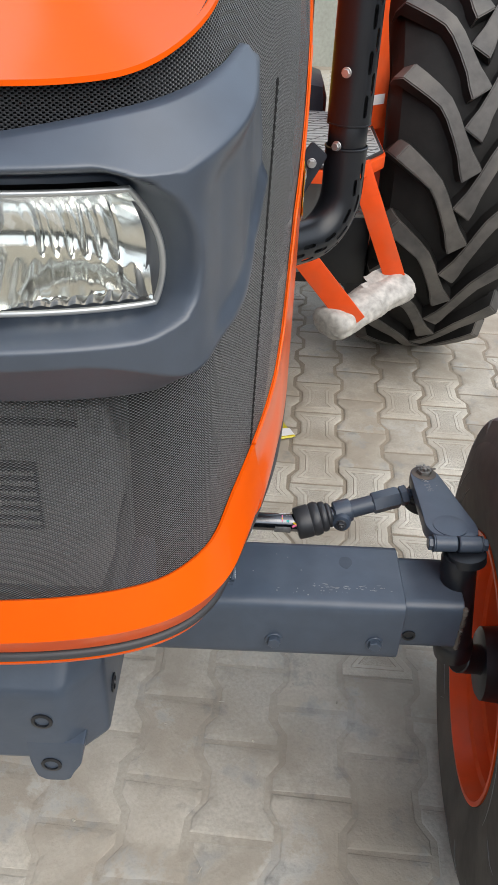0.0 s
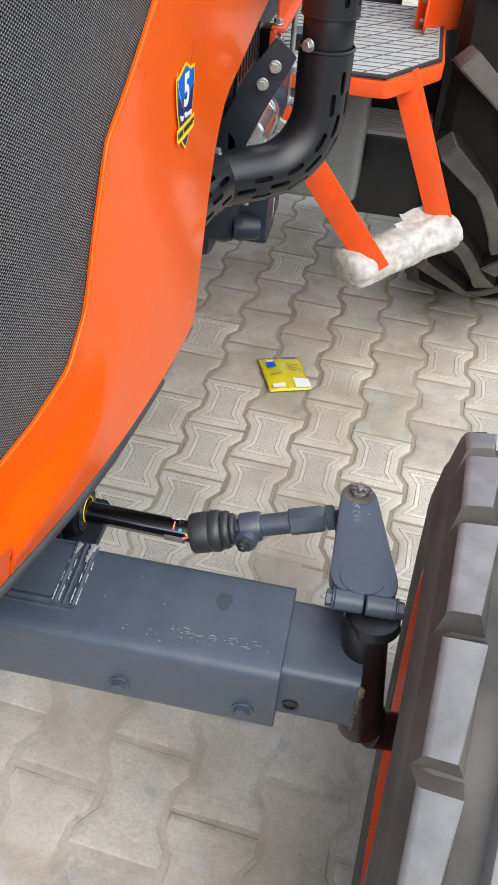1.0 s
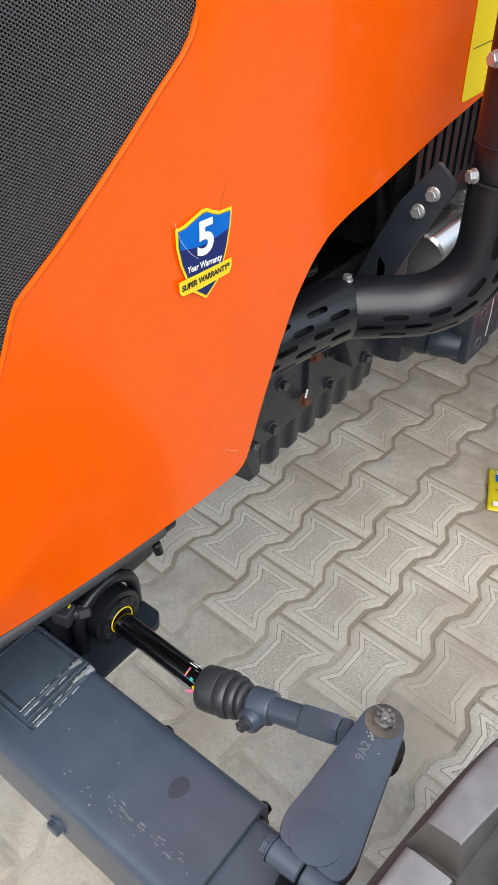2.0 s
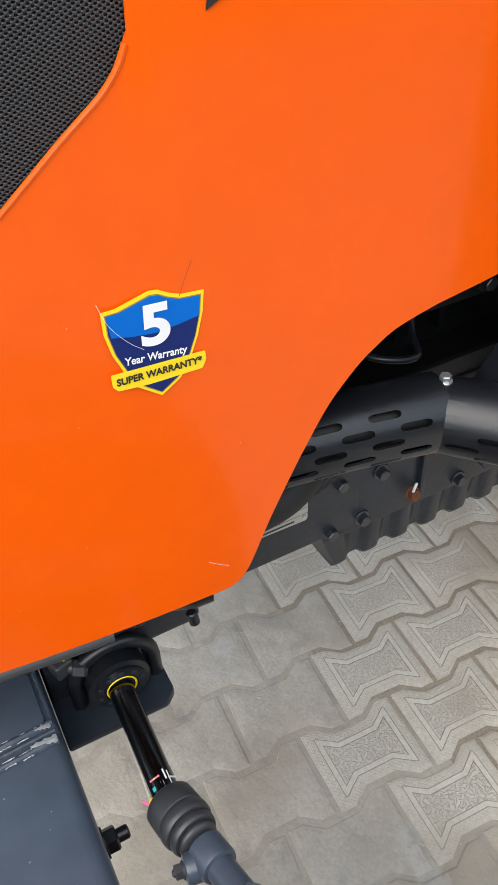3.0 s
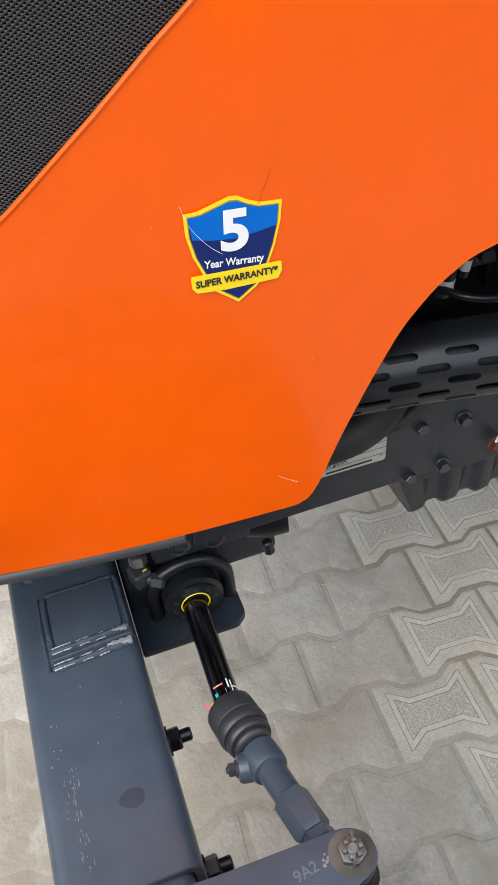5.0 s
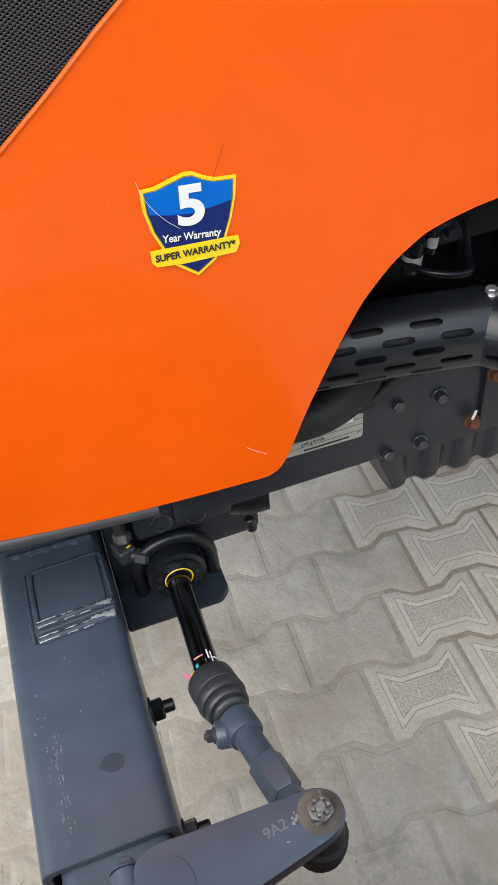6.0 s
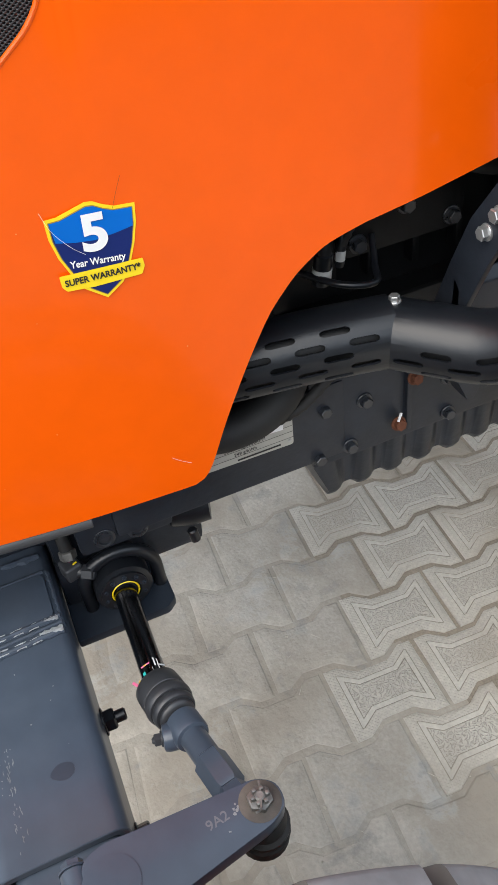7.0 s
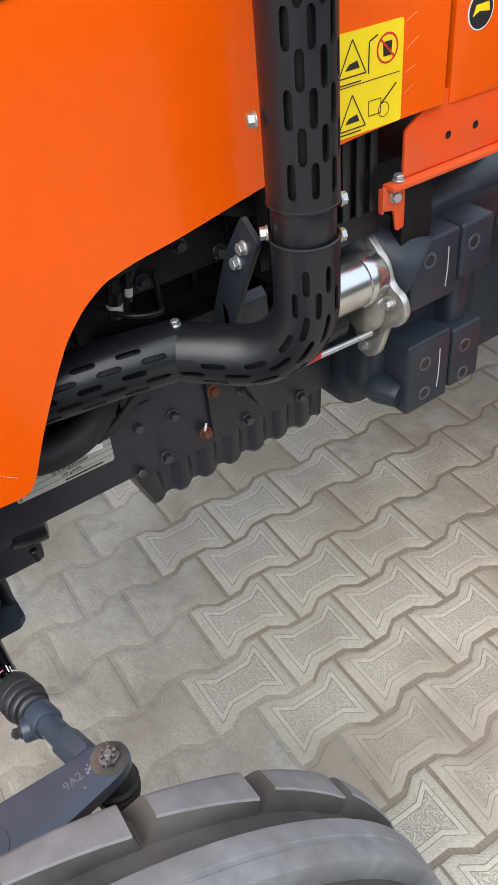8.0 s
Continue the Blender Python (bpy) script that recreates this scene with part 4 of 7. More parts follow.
add_lathe(bm, [(0.0135, 0.041), (0.0145, 0.042), (0.0145, 0.05), (0.012, 0.052)], H0, run, 6)
add_lathe(bm, [(0.008, 0.05)] + [(0.0082 - 0.0007 * (k % 2), 0.0505 + 0.001 * k) for k in range(16)] + [(0.008, 0.07)], H0, run, 16)
part("track_rod_end", bm, CHASSIS, rod)
# print and ticks on the tape
tape_mid = B0 - Vector((0.022, -0.0006, 0.0015))
for k, (mat, a, w, n) in enumerate(((STICKER_WHITE, 1.9, 0.010, 0.0016), (STICKER_WHITE, 2.15, 0.014, 0.0012), (STICKER_WHITE, 1.55, 0.006, 0.0030), (PINK, 1.2, 0.0016, 0.010), (STICKER_WHITE, 2.4, 0.0016, 0.009), (TEAL, 0.9, 0.004, 0.0035), (YELLOW, 1.3, 0.0014, 0.006))):
    bm = bmesh.new()
    c = tape_mid + Vector((0.004 * (k % 3) - 0.002, -0.0134 * math.cos(a), 0.0134 * math.sin(a)))
    add_box(bm, c - Vector((w / 2, n / 2, 0.0003)), c + Vector((w / 2, n / 2, 0.0003)), 0.0001, Matrix.Rotation(math.pi / 2 - a, 3, "X"), 1)
    part("tape_print", bm, mat, rod)
# paint marks
for k, (mat, off) in enumerate(((PINK, 0.0), (TEAL, 0.012), (YELLOW, 0.006))):
    bm = bmesh.new()
    q = B0 - run * (0.008 - 0.3 * off) + Vector((0, -0.018 + 0.6 * off, 0.0125))
    add_box(bm, q - Vector((0.0035, 0.001, 0.001)), q + Vector((0.0035, 0.0015, 0.001)), 0.0004, Matrix.Rotation(0.6 + k, 3, "Z"))
    part("paint_mark", bm, mat, rod)

# cylinder end: mounting plate, hoop, end cap
bm = bmesh.new()
add_prism(bm, ring_outline([(-0.36, 0.1225), (0.122, 0.1225), (0.123, 0.228), (0.113, 0.239), (0.030, 0.239), (0.0, 0.228), (-0.36, 0.228)], 0.004), Matrix.Translation((0, 0, 0.483)), 0.012, 0.002)
plate = part("cylinder_plate", bm, HOUSING, tractor, "slate steering cylinder mounting plate")
bm = bmesh.new()
add_lathe(bm, [(0.03, 0), (0.03, 0.10), (0.032, 0.102), (0.032, 0.128), (0.027, 0.130), (0.027, 0.133), (0.0175, 0.134), (0.016, 0.131)], A0 - Vector((0.13, 0, 0.004)), (1, 0, 0.03), 30)
cyl = part("steering_cylinder", bm, BLACK, tractor, "black hydraulic steering cylinder")
for k in range(10):
    a = 2 * math.pi * k / 10 + 0.2
    bm = bmesh.new()
    add_lathe(bm, [(0.0026, 0), (0.0026, 0.0016), (0.0014, 0.0018), (0.0014, 0.0006), (0, 0.0006)], A0 - Vector((-0.0028, -0.0222 * math.cos(a), -0.0222 * math.sin(a))), (1, 0, 0.03), 10)
    part("cap_screw", bm, HOUSING, cyl)
bm = bmesh.new()
add_lathe(bm, [(0.0140, 0.1336), (0.0152, 0.1346), (0.0160, 0.1338)], A0 - Vector((0.13, 0, 0.004)), (1, 0, 0.03), 24, False)
part("wiper_ring", bm, YELLOW, cyl, "yellow wiper ring")
bm = bmesh.new()
hoop = [(0.084, 0.190 + 0.041 * math.cos(a), 0.527 + 0.041 * math.sin(a)) for a in [math.pi * k / 14 for k in range(15)]]
add_tube(bm, [(0.084, 0.231, 0.494)] + hoop + [(0.084, 0.149, 0.494)], 0.0075, 14)
part("u_bolt", bm, BLACK, cyl, "black hoop over the cylinder")
bm = bmesh.new()
add_lathe(bm, [(0.0075, 0), (0.0088, 0.001), (0.0088, 0.012), (0.0075, 0.013)], (0.0895, 0.1640, 0.555), (-0.45, -0.75, 0.05), 6)
add_rod(bm, (0.090, 0.165, 0.552), (0.074, 0.143, 0.557), 0.0068, 16)
add_box(bm, (0.063, 0.1325, 0.5480), (0.085, 0.1525, 0.5680), 0.004, Matrix.Rotation(0.3, 3, "Z"), 3)
fitting = part("hose_fitting", bm, GREASED, cyl, "dark hydraulic elbow fitting")
bm = bmesh.new()
add_lathe(bm, [(0.0082, 0), (0.0096, 0.001), (0.0096, 0.010), (0.0082, 0.011)], (0.070, 0.1440, 0.569), (-0.35, 0.05, 0.9), 6)
part("union_nut", bm, OLD_STEEL, cyl, "dull steel union nut")
for mat, lo, hi in ((PINK, (0.071, 0.1420, 0.5682), (0.0725, 0.1510, 0.5690)), (YELLOW, (0.0775, 0.1455, 0.5682), (0.0795, 0.1505, 0.5690))):
    bm = bmesh.new()
    add_box(bm, lo, hi, 0.0002, Matrix.Rotation(0.4, 3, "Z"), 1)
    part("paint_mark", bm, mat, cyl)
bm = bmesh.new()
add_tube(bm, smooth_path([(0.066, 0.1445, 0.580), (0.050, 0.145, 0.62), (0.02, 0.15, 0.67), (-0.04, 0.16, 0.71)]), 0.0075, 12)
part("hydraulic_hose", bm, RUBBER, cyl)

# front support casting, tow bracket and frame rails
# Support and webs take the darker engine paint to stand for the bonnet's shade.
bm = bmesh.new()
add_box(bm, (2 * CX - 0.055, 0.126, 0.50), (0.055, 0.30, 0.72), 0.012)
support = part("front_support", bm, ENGINE, tractor, "front axle support casting darkened for bonnet shade")
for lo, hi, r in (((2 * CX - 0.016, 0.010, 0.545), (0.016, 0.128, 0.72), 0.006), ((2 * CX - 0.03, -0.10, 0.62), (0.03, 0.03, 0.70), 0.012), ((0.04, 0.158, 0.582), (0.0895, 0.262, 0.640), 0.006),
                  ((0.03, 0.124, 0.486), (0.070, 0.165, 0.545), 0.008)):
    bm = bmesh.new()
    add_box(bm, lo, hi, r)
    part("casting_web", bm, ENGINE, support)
bm = bmesh.new()
add_lathe(bm, [(0.020, 0), (0.026, 0.006), (0.028, 0.03), (0.024, 0.05)], (0.050, 0.262, 0.575), (0.3, 1, 0), 22)
add_rod(bm, (0.072, 0.282, 0.545), (0.074, 0.284, 0.527), 0.006, 12)
part("steering_port", bm, BLACK, support)
for y, z in ((0.186, 0.600), (0.222, 0.597)):
    bm = bmesh.new()
    add_lathe(bm, [(0.0118, 0), (0.0118, 0.0016), (0.0106, 0.0024), (0.0074, 0.0024), (0.0066, -0.003), (0, -0.003)], (0.0895, y, z), (1, 0, 0.1), 24)
    part("threaded_boss", bm, CHASSIS_DARK, support)
bm = bmesh.new()
half = [(0.003, -0.226), (0.037, -0.192), (0.037, -0.06)]
plan = [(2 * CX - x, y) for x, y in reversed(half)] + half
slant = [(x, max(y, -0.186) if y < -0.2 else y) for x, y in plan]
rings = [[bm.verts.new((x, y, z)) for x, y in ring] for ring, z in ((plan, 0.572), (plan, 0.668), (slant, 0.716))]
for a, b in zip(rings[:-1], rings[1:]):
    for k in range(6):
        bm.faces.new((a[k], a[(k + 1) % 6], b[(k + 1) % 6], b[k]))
bm.faces.new(rings[0])
bm.faces.new(rings[-1])
bmesh.ops.recalc_face_normals(bm, faces=bm.faces)
bmesh.ops.bevel(bm, geom=list(bm.edges), offset=0.007, segments=3, affect="EDGES", profile=0.6)
lobe = [(-0.036, 0.60), (0.020, 0.60), (0.014, 0.566), (0.006, 0.552), (0.002, 0.542), (-0.004, 0.5385), (-0.022, 0.5385), (-0.030, 0.545), (-0.034, 0.566)]
for m in (Matrix.Identity(4), MIRROR):
    add_prism(bm, ring_outline(lobe, 0.004), m @ Matrix(((1, 0, 0, 0), (0, 0, -1, -0.200), (0, 1, 0, 0), (0, 0, 0, 1))), 0.0262, 0.002)
bracket = part("tow_bracket", bm, CHASSIS, tractor, "slate front tow bracket with bolt holes")
for x, z in ((-0.016, 0.632), (-0.014, 0.566)):
    bm = bmesh.new()
    add_lathe(bm, [(0.0095, 0), (0.0098, 0.002), (0.0068, 0.0026), (0.006, -0.004), (0, -0.004)], (x, -0.2255, z), (0, -1, 0), 24)
    part("threaded_boss", bm, BLACK, bracket)
for z in (0.612, 0.668):
    bm = bmesh.new()
    add_lathe(bm, [(0.0095, 0), (0.0098, 0.002), (0.0068, 0.0026), (0.006, -0.004), (0, -0.004)], (0.0365, -0.165, z), (1, 0, 0), 24)
    part("threaded_boss", bm, BLACK, bracket)
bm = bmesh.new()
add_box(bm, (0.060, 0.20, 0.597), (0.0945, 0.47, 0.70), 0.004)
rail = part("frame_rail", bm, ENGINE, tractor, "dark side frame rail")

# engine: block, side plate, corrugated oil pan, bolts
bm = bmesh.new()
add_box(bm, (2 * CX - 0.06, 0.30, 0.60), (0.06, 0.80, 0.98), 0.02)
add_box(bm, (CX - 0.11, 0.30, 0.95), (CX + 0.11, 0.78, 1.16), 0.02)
engine = part("engine_block", bm, BLACK_AND_SHADE, tractor, "near black engine block")
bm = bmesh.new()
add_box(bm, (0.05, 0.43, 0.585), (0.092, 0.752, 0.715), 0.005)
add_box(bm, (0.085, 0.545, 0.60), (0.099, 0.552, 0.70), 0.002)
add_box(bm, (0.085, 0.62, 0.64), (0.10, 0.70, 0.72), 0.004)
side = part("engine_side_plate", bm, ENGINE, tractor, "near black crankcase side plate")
for y, z in ((0.437, 0.602), (0.476, 0.603), (0.604, 0.598), (0.695, 0.591), (0.495, 0.661), (0.446, 0.668), (0.601, 0.651)):
    bolt(BOLT_ENGINE, (0.0925, y, z), (1, 0, 0), side, y * 9)
for y, z in ((0.534, 0.616), (0.553, 0.674)):
    bolt(BOLT_RUST, (0.0995, y, z), (1, 0, 0.2), side, 0.3, "rusty bolt")
bm = bmesh.new()
add_box(bm, (0.1045, 0.5305, 0.624), (0.1065, 0.5335, 0.636), 0.0008, Matrix.Rotation(-0.3, 3, "X"))
part("paint_mark", bm, STICKER_WHITE, side)
bm = bmesh.new()
ys = [0.452 + 0.288 * k / 112 for k in range(113)]
wave = [0.0042 * (1 + math.tanh(1.7 * math.sin(2 * math.pi * (y - 0.452) / 0.0415 + 0.4))) for y in ys]
cols = []
for y, w in zip(ys, wave):
    cols.append([bm.verts.new(p) for p in ((-0.15, y, 0.521 - w * 0.6), (0.05, y, 0.521 - w * 0.6), (0.068 + w, y, 0.523 - w * 0.5), (0.075 + w, y, 0.530), (0.079 + w, y - 0.019 * max(0.0, 1 - (y - 0.452) / 0.03), 0.580), (0.090, y - 0.020 * max(0.0, 1 - (y - 0.452) / 0.03), 0.588), (-0.15, y - 0.020 * max(0.0, 1 - (y - 0.452) / 0.03), 0.588))])
for a, b in zip(cols[:-1], cols[1:]):
    for k in range(6):
        bm.faces.new((a[k], a[k + 1], b[k + 1], b[k]))
bm.faces.new(cols[0])
bm.faces.new(list(reversed(cols[-1])))
bmesh.ops.recalc_face_normals(bm, faces=bm.faces)
part("oil_pan", bm, ENGINE, tractor, "near black corrugated oil pan")


def bars(parent, rows, at, across, up, mat, normal):
    """Plain bars for writing that cannot be read."""
    for u, v, w, h in rows:
        bm = bmesh.new()
        c = Vector(at) + Vector(across) * u + Vector(up) * v
        vs = [bm.verts.new(c + Vector(across) * a + Vector(up) * b) for a, b in ((0, 0), (w, 0), (w, h), (0, h))]
        bm.faces.new(vs)
        part("print_bar", bm, mat, parent, smooth=False)


# maker's data plate on the frame rail
bm = bmesh.new()
add_prism(bm, ring_outline([(0.281, 0.643), (0.407, 0.640), (0.408, 0.687), (0.282, 0.690)], 0.004), Matrix(((0, 0, 1, 0.0945), (1, 0, 0, 0), (0, 1, 0, 0), (0, 0, 0, 1))), 0.0012)
data = part("data_plate", bm, PLATE, rail, "aluminium data plate with black print")
FACE = Matrix(((0, 0, 1, 0.0961), (1, 0, 0, 0), (0, 1, 0, 0), (0, 0, 0, 1)))
letters("print", "36.5kW@2300RPM", 0.0058, FACE @ Matrix.Translation((0.352, 0.6615, 0)), STICKER_BLACK, data)
letters("print", "249 g/kWh", 0.0058, FACE @ Matrix.Translation((0.352, 0.6535, 0)), STICKER_BLACK, data)
bars(data, [(0.055, 0.6440, 0.050, 0.0024), (0.03, 0.669, 0.05, 0.0024), (0.04, 0.677, 0.06, 0.0022)] + [(0.004, 0.650 + 0.008 * k, 0.118, 0.0006) for k in range(5)], (0.0961, 0.287, 0), (0, 1, 0), (0, 0, 1), STICKER_BLACK, None)
for y in (0.286, 0.403):
    for z in (0.6465, 0.682):
        bm = bmesh.new()
        add_lathe(bm, [(0.0022, 0), (0.0018, 0.001), (0, 0.0012)], (0.0957, y, z), (1, 0, 0), 10)
        part("rivet", bm, STEEL, data)

bm = bmesh.new()
add_prism(bm, [(0.352, 0.668), (0.396, 0.665), (0.397, 0.676), (0.386, 0.684), (0.372, 0.681), (0.358, 0.683)], FACE @ Matrix.Translation((0, 0, 0.0002)), 0.0003)
part("paper_scrap", bm, STICKER_WHITE, data, "torn white paper label")
# hoses and wiring in the engine bay
def hose(name, pts, r, mat, label="", rib=0.0):
    bm = bmesh.new()
    pth = smooth_path(pts, 12)
    add_tube(bm, pth, r, 12, radius=(lambda i: r + rib * (i % 2)) if rib else None)
    return part(name, bm, mat, tractor, label)


hose("coolant_hose", [(0.10, 0.26, 0.72), (0.115, 0.33, 0.705), (0.11, 0.39, 0.72), (0.07, 0.44, 0.76)], 0.020, RUBBER, "thick black coolant hose")
hose("ribbed_conduit", [(0.10, 0.36, 0.68), (0.112, 0.41, 0.700), (0.112, 0.46, 0.735), (0.10, 0.52, 0.735), (0.10, 0.56, 0.725)], 0.0052, RUBBER, "black ribbed wiring conduit", 0.0012)
for k, y in enumerate((0.40, 0.425, 0.45)):
    hose("fuel_pipe", [(0.075, y, 0.88), (0.09, y + 0.01, 0.93), (0.08, y + 0.02, 0.99), (0.04, y + 0.02, 1.03)], 0.005, BLACK)
hose("wire", [(0.105, 0.40, 0.90), (0.12, 0.45, 0.885), (0.11, 0.50, 0.905), (0.09, 0.51, 0.96)], 0.004, RUBBER)
for y, z, r in ((0.441, 0.834, 0.0085), (0.460, 0.846, 0.0045)):
    bm = bmesh.new()
    add_lathe(bm, [(r * 0.9, 0), (r, 0.002), (r, 0.030), (r * 0.86, 0.031), (r * 0.86, 0.046), (r * 0.6, 0.048)], (0.112, y, z), (0.05, 0.12, 1), 18)
    inj = part("injector", bm, BLACK, tractor, "black injector with white tape")
    bm = bmesh.new()
    add_lathe(bm, [(r * 0.95, 0.006), (r * 1.06, 0.0065), (r * 1.06, 0.016), (r * 0.95, 0.0165)], (0.112, y, z), (0.05, 0.12, 1), 18)
    part("tape_band", bm, WIRE_WHITE, inj)

# dark bracket with two nuts before the stack, gusset on the crankcase
bm = bmesh.new()
UP_FACE = Matrix(((1, 0, 0, 0), (0, 0, 1, 0.541), (0, 1, 0, 0), (0, 0, 0, 1)))
add_prism(bm, ring_outline([(0.222, 0.948), (0.246, 0.928), (0.214, 0.868), (0.172, 0.775), (0.135, 0.775), (0.165, 0.85), (0.188, 0.90)], 0.005), UP_FACE, 0.006, 0.001)
add_prism(bm, ring_outline([(0.172, 0.775), (0.182, 0.795), (0.182, 0.83), (0.172, 0.84)], 0.003), UP_FACE, 0.05, 0.001)
stay = part("engine_stay", bm, ENGINE, tractor, "black steel stay with zinc nuts")
for x, z in ((0.223, 0.917), (0.210, 0.897)):
    bolt(BOLT_ZINC, (x, 0.541, z), (0, -1, 0), stay)
stay.matrix_basis = Matrix.Translation((0.014, -0.010, 0.010))
bm = bmesh.new()
add_prism(bm, [(0.575, 0.70), (0.640, 0.70), (0.612, 0.640), (0.604, 0.640)], Matrix(((0, 0, 1, 0.094), (1, 0, 0, 0), (0, 1, 0, 0), (0, 0, 0, 1))), 0.034, 0.002)
part("gusset", bm, ENGINE, tractor)
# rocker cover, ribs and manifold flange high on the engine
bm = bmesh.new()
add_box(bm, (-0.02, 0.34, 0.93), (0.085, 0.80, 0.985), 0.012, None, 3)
cover = part("rocker_cover", bm, BLACK_AND_SHADE, tractor, "near black rocker cover")
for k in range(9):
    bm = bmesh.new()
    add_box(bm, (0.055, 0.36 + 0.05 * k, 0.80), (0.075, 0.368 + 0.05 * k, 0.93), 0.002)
    part("casting_rib", bm, BLACK_AND_SHADE, cover)
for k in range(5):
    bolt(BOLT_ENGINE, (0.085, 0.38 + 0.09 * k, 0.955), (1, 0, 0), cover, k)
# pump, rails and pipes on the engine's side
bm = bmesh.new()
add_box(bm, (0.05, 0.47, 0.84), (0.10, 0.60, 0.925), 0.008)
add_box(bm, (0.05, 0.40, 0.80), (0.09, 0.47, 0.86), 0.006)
pump = part("injection_pump", bm, BLACK_AND_SHADE, tractor, "near black injection pump body")
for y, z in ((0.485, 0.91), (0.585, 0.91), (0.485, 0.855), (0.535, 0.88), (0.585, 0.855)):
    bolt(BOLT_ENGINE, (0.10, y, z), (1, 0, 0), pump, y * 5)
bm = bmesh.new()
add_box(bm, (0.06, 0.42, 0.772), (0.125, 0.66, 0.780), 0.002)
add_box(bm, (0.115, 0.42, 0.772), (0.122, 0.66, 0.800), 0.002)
part("engine_ledge", bm, BLACK_AND_SHADE, tractor)
for k in range(4):
    hose("fuel_pipe", [(0.095, 0.50 + 0.025 * k, 0.925), (0.112, 0.505 + 0.025 * k, 0.95), (0.105, 0.50 + 0.03 * k, 0.985), (0.06, 0.50 + 0.03 * k, 1.0)], 0.0032, BLACK)
hose("fuel_pipe", [(0.10, 0.425, 0.845), (0.135, 0.45, 0.842), (0.142, 0.48, 0.838), (0.12, 0.492, 0.842), (0.10, 0.50, 0.86)], 0.0032, BLACK)
hose("wire", [(0.112, 0.46, 0.86), (0.12, 0.475, 0.90), (0.10, 0.49, 0.93), (0.09, 0.52, 0.96)], 0.0035, RUBBER, "", 0.0008)
hose("wire", [(0.10, 0.62, 0.92), (0.12, 0.64, 0.86), (0.11, 0.66, 0.80), (0.10, 0.64, 0.74)], 0.006, RUBBER, "", 0.001)
hose("heater_hose", [(0.11, 0.55, 0.93), (0.125, 0.62, 0.905), (0.12, 0.70, 0.92), (0.09, 0.76, 0.95)], 0.010, RUBBER, "black rubber hose")

# ---- exhaust ----
def slotted_shell(bm, pts, r, slots, pitch_v=0.046, slot=(0.0062, 0.026), columns=18, shift=0.0):
    """A tube along a path with round-ended slots in staggered columns; slots(angle, outward) tells which of them are cut."""
    fr = path_frames(pts)
    acc = [0.0]
    for a, b in zip(pts[:-1], pts[1:]):
        acc.append(acc[-1] + (b - a).length)
    total = acc[-1]

    def place(u, v):
        v = min(max(v, 0.0), total)
        i = max(0, min(len(acc) - 2, int(np.searchsorted(acc, v)) - 1))
        t = (v - acc[i]) / (acc[i + 1] - acc[i])
        p = fr[i][0].lerp(fr[i + 1][0], t)
        a = fr[i][2].lerp(fr[i + 1][2], t).normalized()
        b = fr[i][3].lerp(fr[i + 1][3], t).normalized()
        return p + (a * math.cos(u) + b * math.sin(u)) * r

    def outward(u, v):
        f = fr[max(0, min(len(acc) - 1, int(np.searchsorted(acc, v))))]
        return f[2] * math.cos(u) + f[3] * math.sin(u)

    du = 2 * math.pi / columns
    steps_u, steps_v = 4, 4
    for c in range(columns):
        u0 = c * du + shift
        offset = (c % 2) * pitch_v / 2
        cells, v = [], 0.0
        if offset:
            cells.append((0.0, offset, False))
            v = offset
        while v + pitch_v <= total + 1e-6:
            cells.append((v, v + pitch_v, True))
            v += pitch_v
        if total - v > 1e-4:
            cells.append((v, total, False))
        for v0, v1, holed in cells:
            if holed and slots(u0 + du / 2, outward(u0 + du / 2, (v0 + v1) / 2)):
                hu, hv = slot[0] / r / 2, slot[1] / 2
                cu, cv = u0 + du / 2, (v0 + v1) / 2
                inner, outer = [], []
                rect = [(-1, -1), (-0.4, -1), (0, -1), (0.4, -1), (1, -1), (1, -0.5), (1, 0), (1, 0.5), (1, 1), (0.4, 1), (0, 1), (-0.4, 1), (-1, 1), (-1, 0.5), (-1, 0), (-1, -0.5)]
                hole = [(-1, -0.72), (-0.6, -0.95), (0, -1), (0.6, -0.95), (1, -0.72), (1, -0.36), (1, 0), (1, 0.36), (1, 0.72), (0.6, 0.95), (0, 1), (-0.6, 0.95), (-1, 0.72), (-1, 0.36), (-1, 0), (-1, -0.36)]
                for (a, b), (c1, d1) in zip(rect, hole):
                    outer.append(bm.verts.new(place(cu + a * du / 2, cv + b * (v1 - v0) / 2)))
                    inner.append(bm.verts.new(place(cu + c1 * hu, cv + d1 * hv)))
                for k in range(16):
                    bm.faces.new((outer[k], outer[(k + 1) % 16], inner[(k + 1) % 16], inner[k]))
            else:
                g = [[bm.verts.new(place(u0 + du * (0, 0.3, 0.5, 0.7, 1)[i], v0 + (v1 - v0) * j / steps_v)) for j in range(steps_v + 1)] for i in range(steps_u + 1)]
                for i in range(steps_u):
                    for j in range(steps_v):
                        bm.faces.new((g[i][j], g[i + 1][j], g[i + 1][j + 1], g[i][j + 1]))
    bmesh.ops.remove_doubles(bm, verts=bm.verts, dist=0.0003)
    bmesh.ops.recalc_face_normals(bm, faces=bm.faces)


def shell_part(name, pts, r, slots, parent, label="", **more):
    bm = bmesh.new()
    slotted_shell(bm, [Vector(p) for p in pts], r, slots, **more)
    ob = part(name, bm, BLACK, parent, label)
    thicken(ob, 0.0022)
    return ob


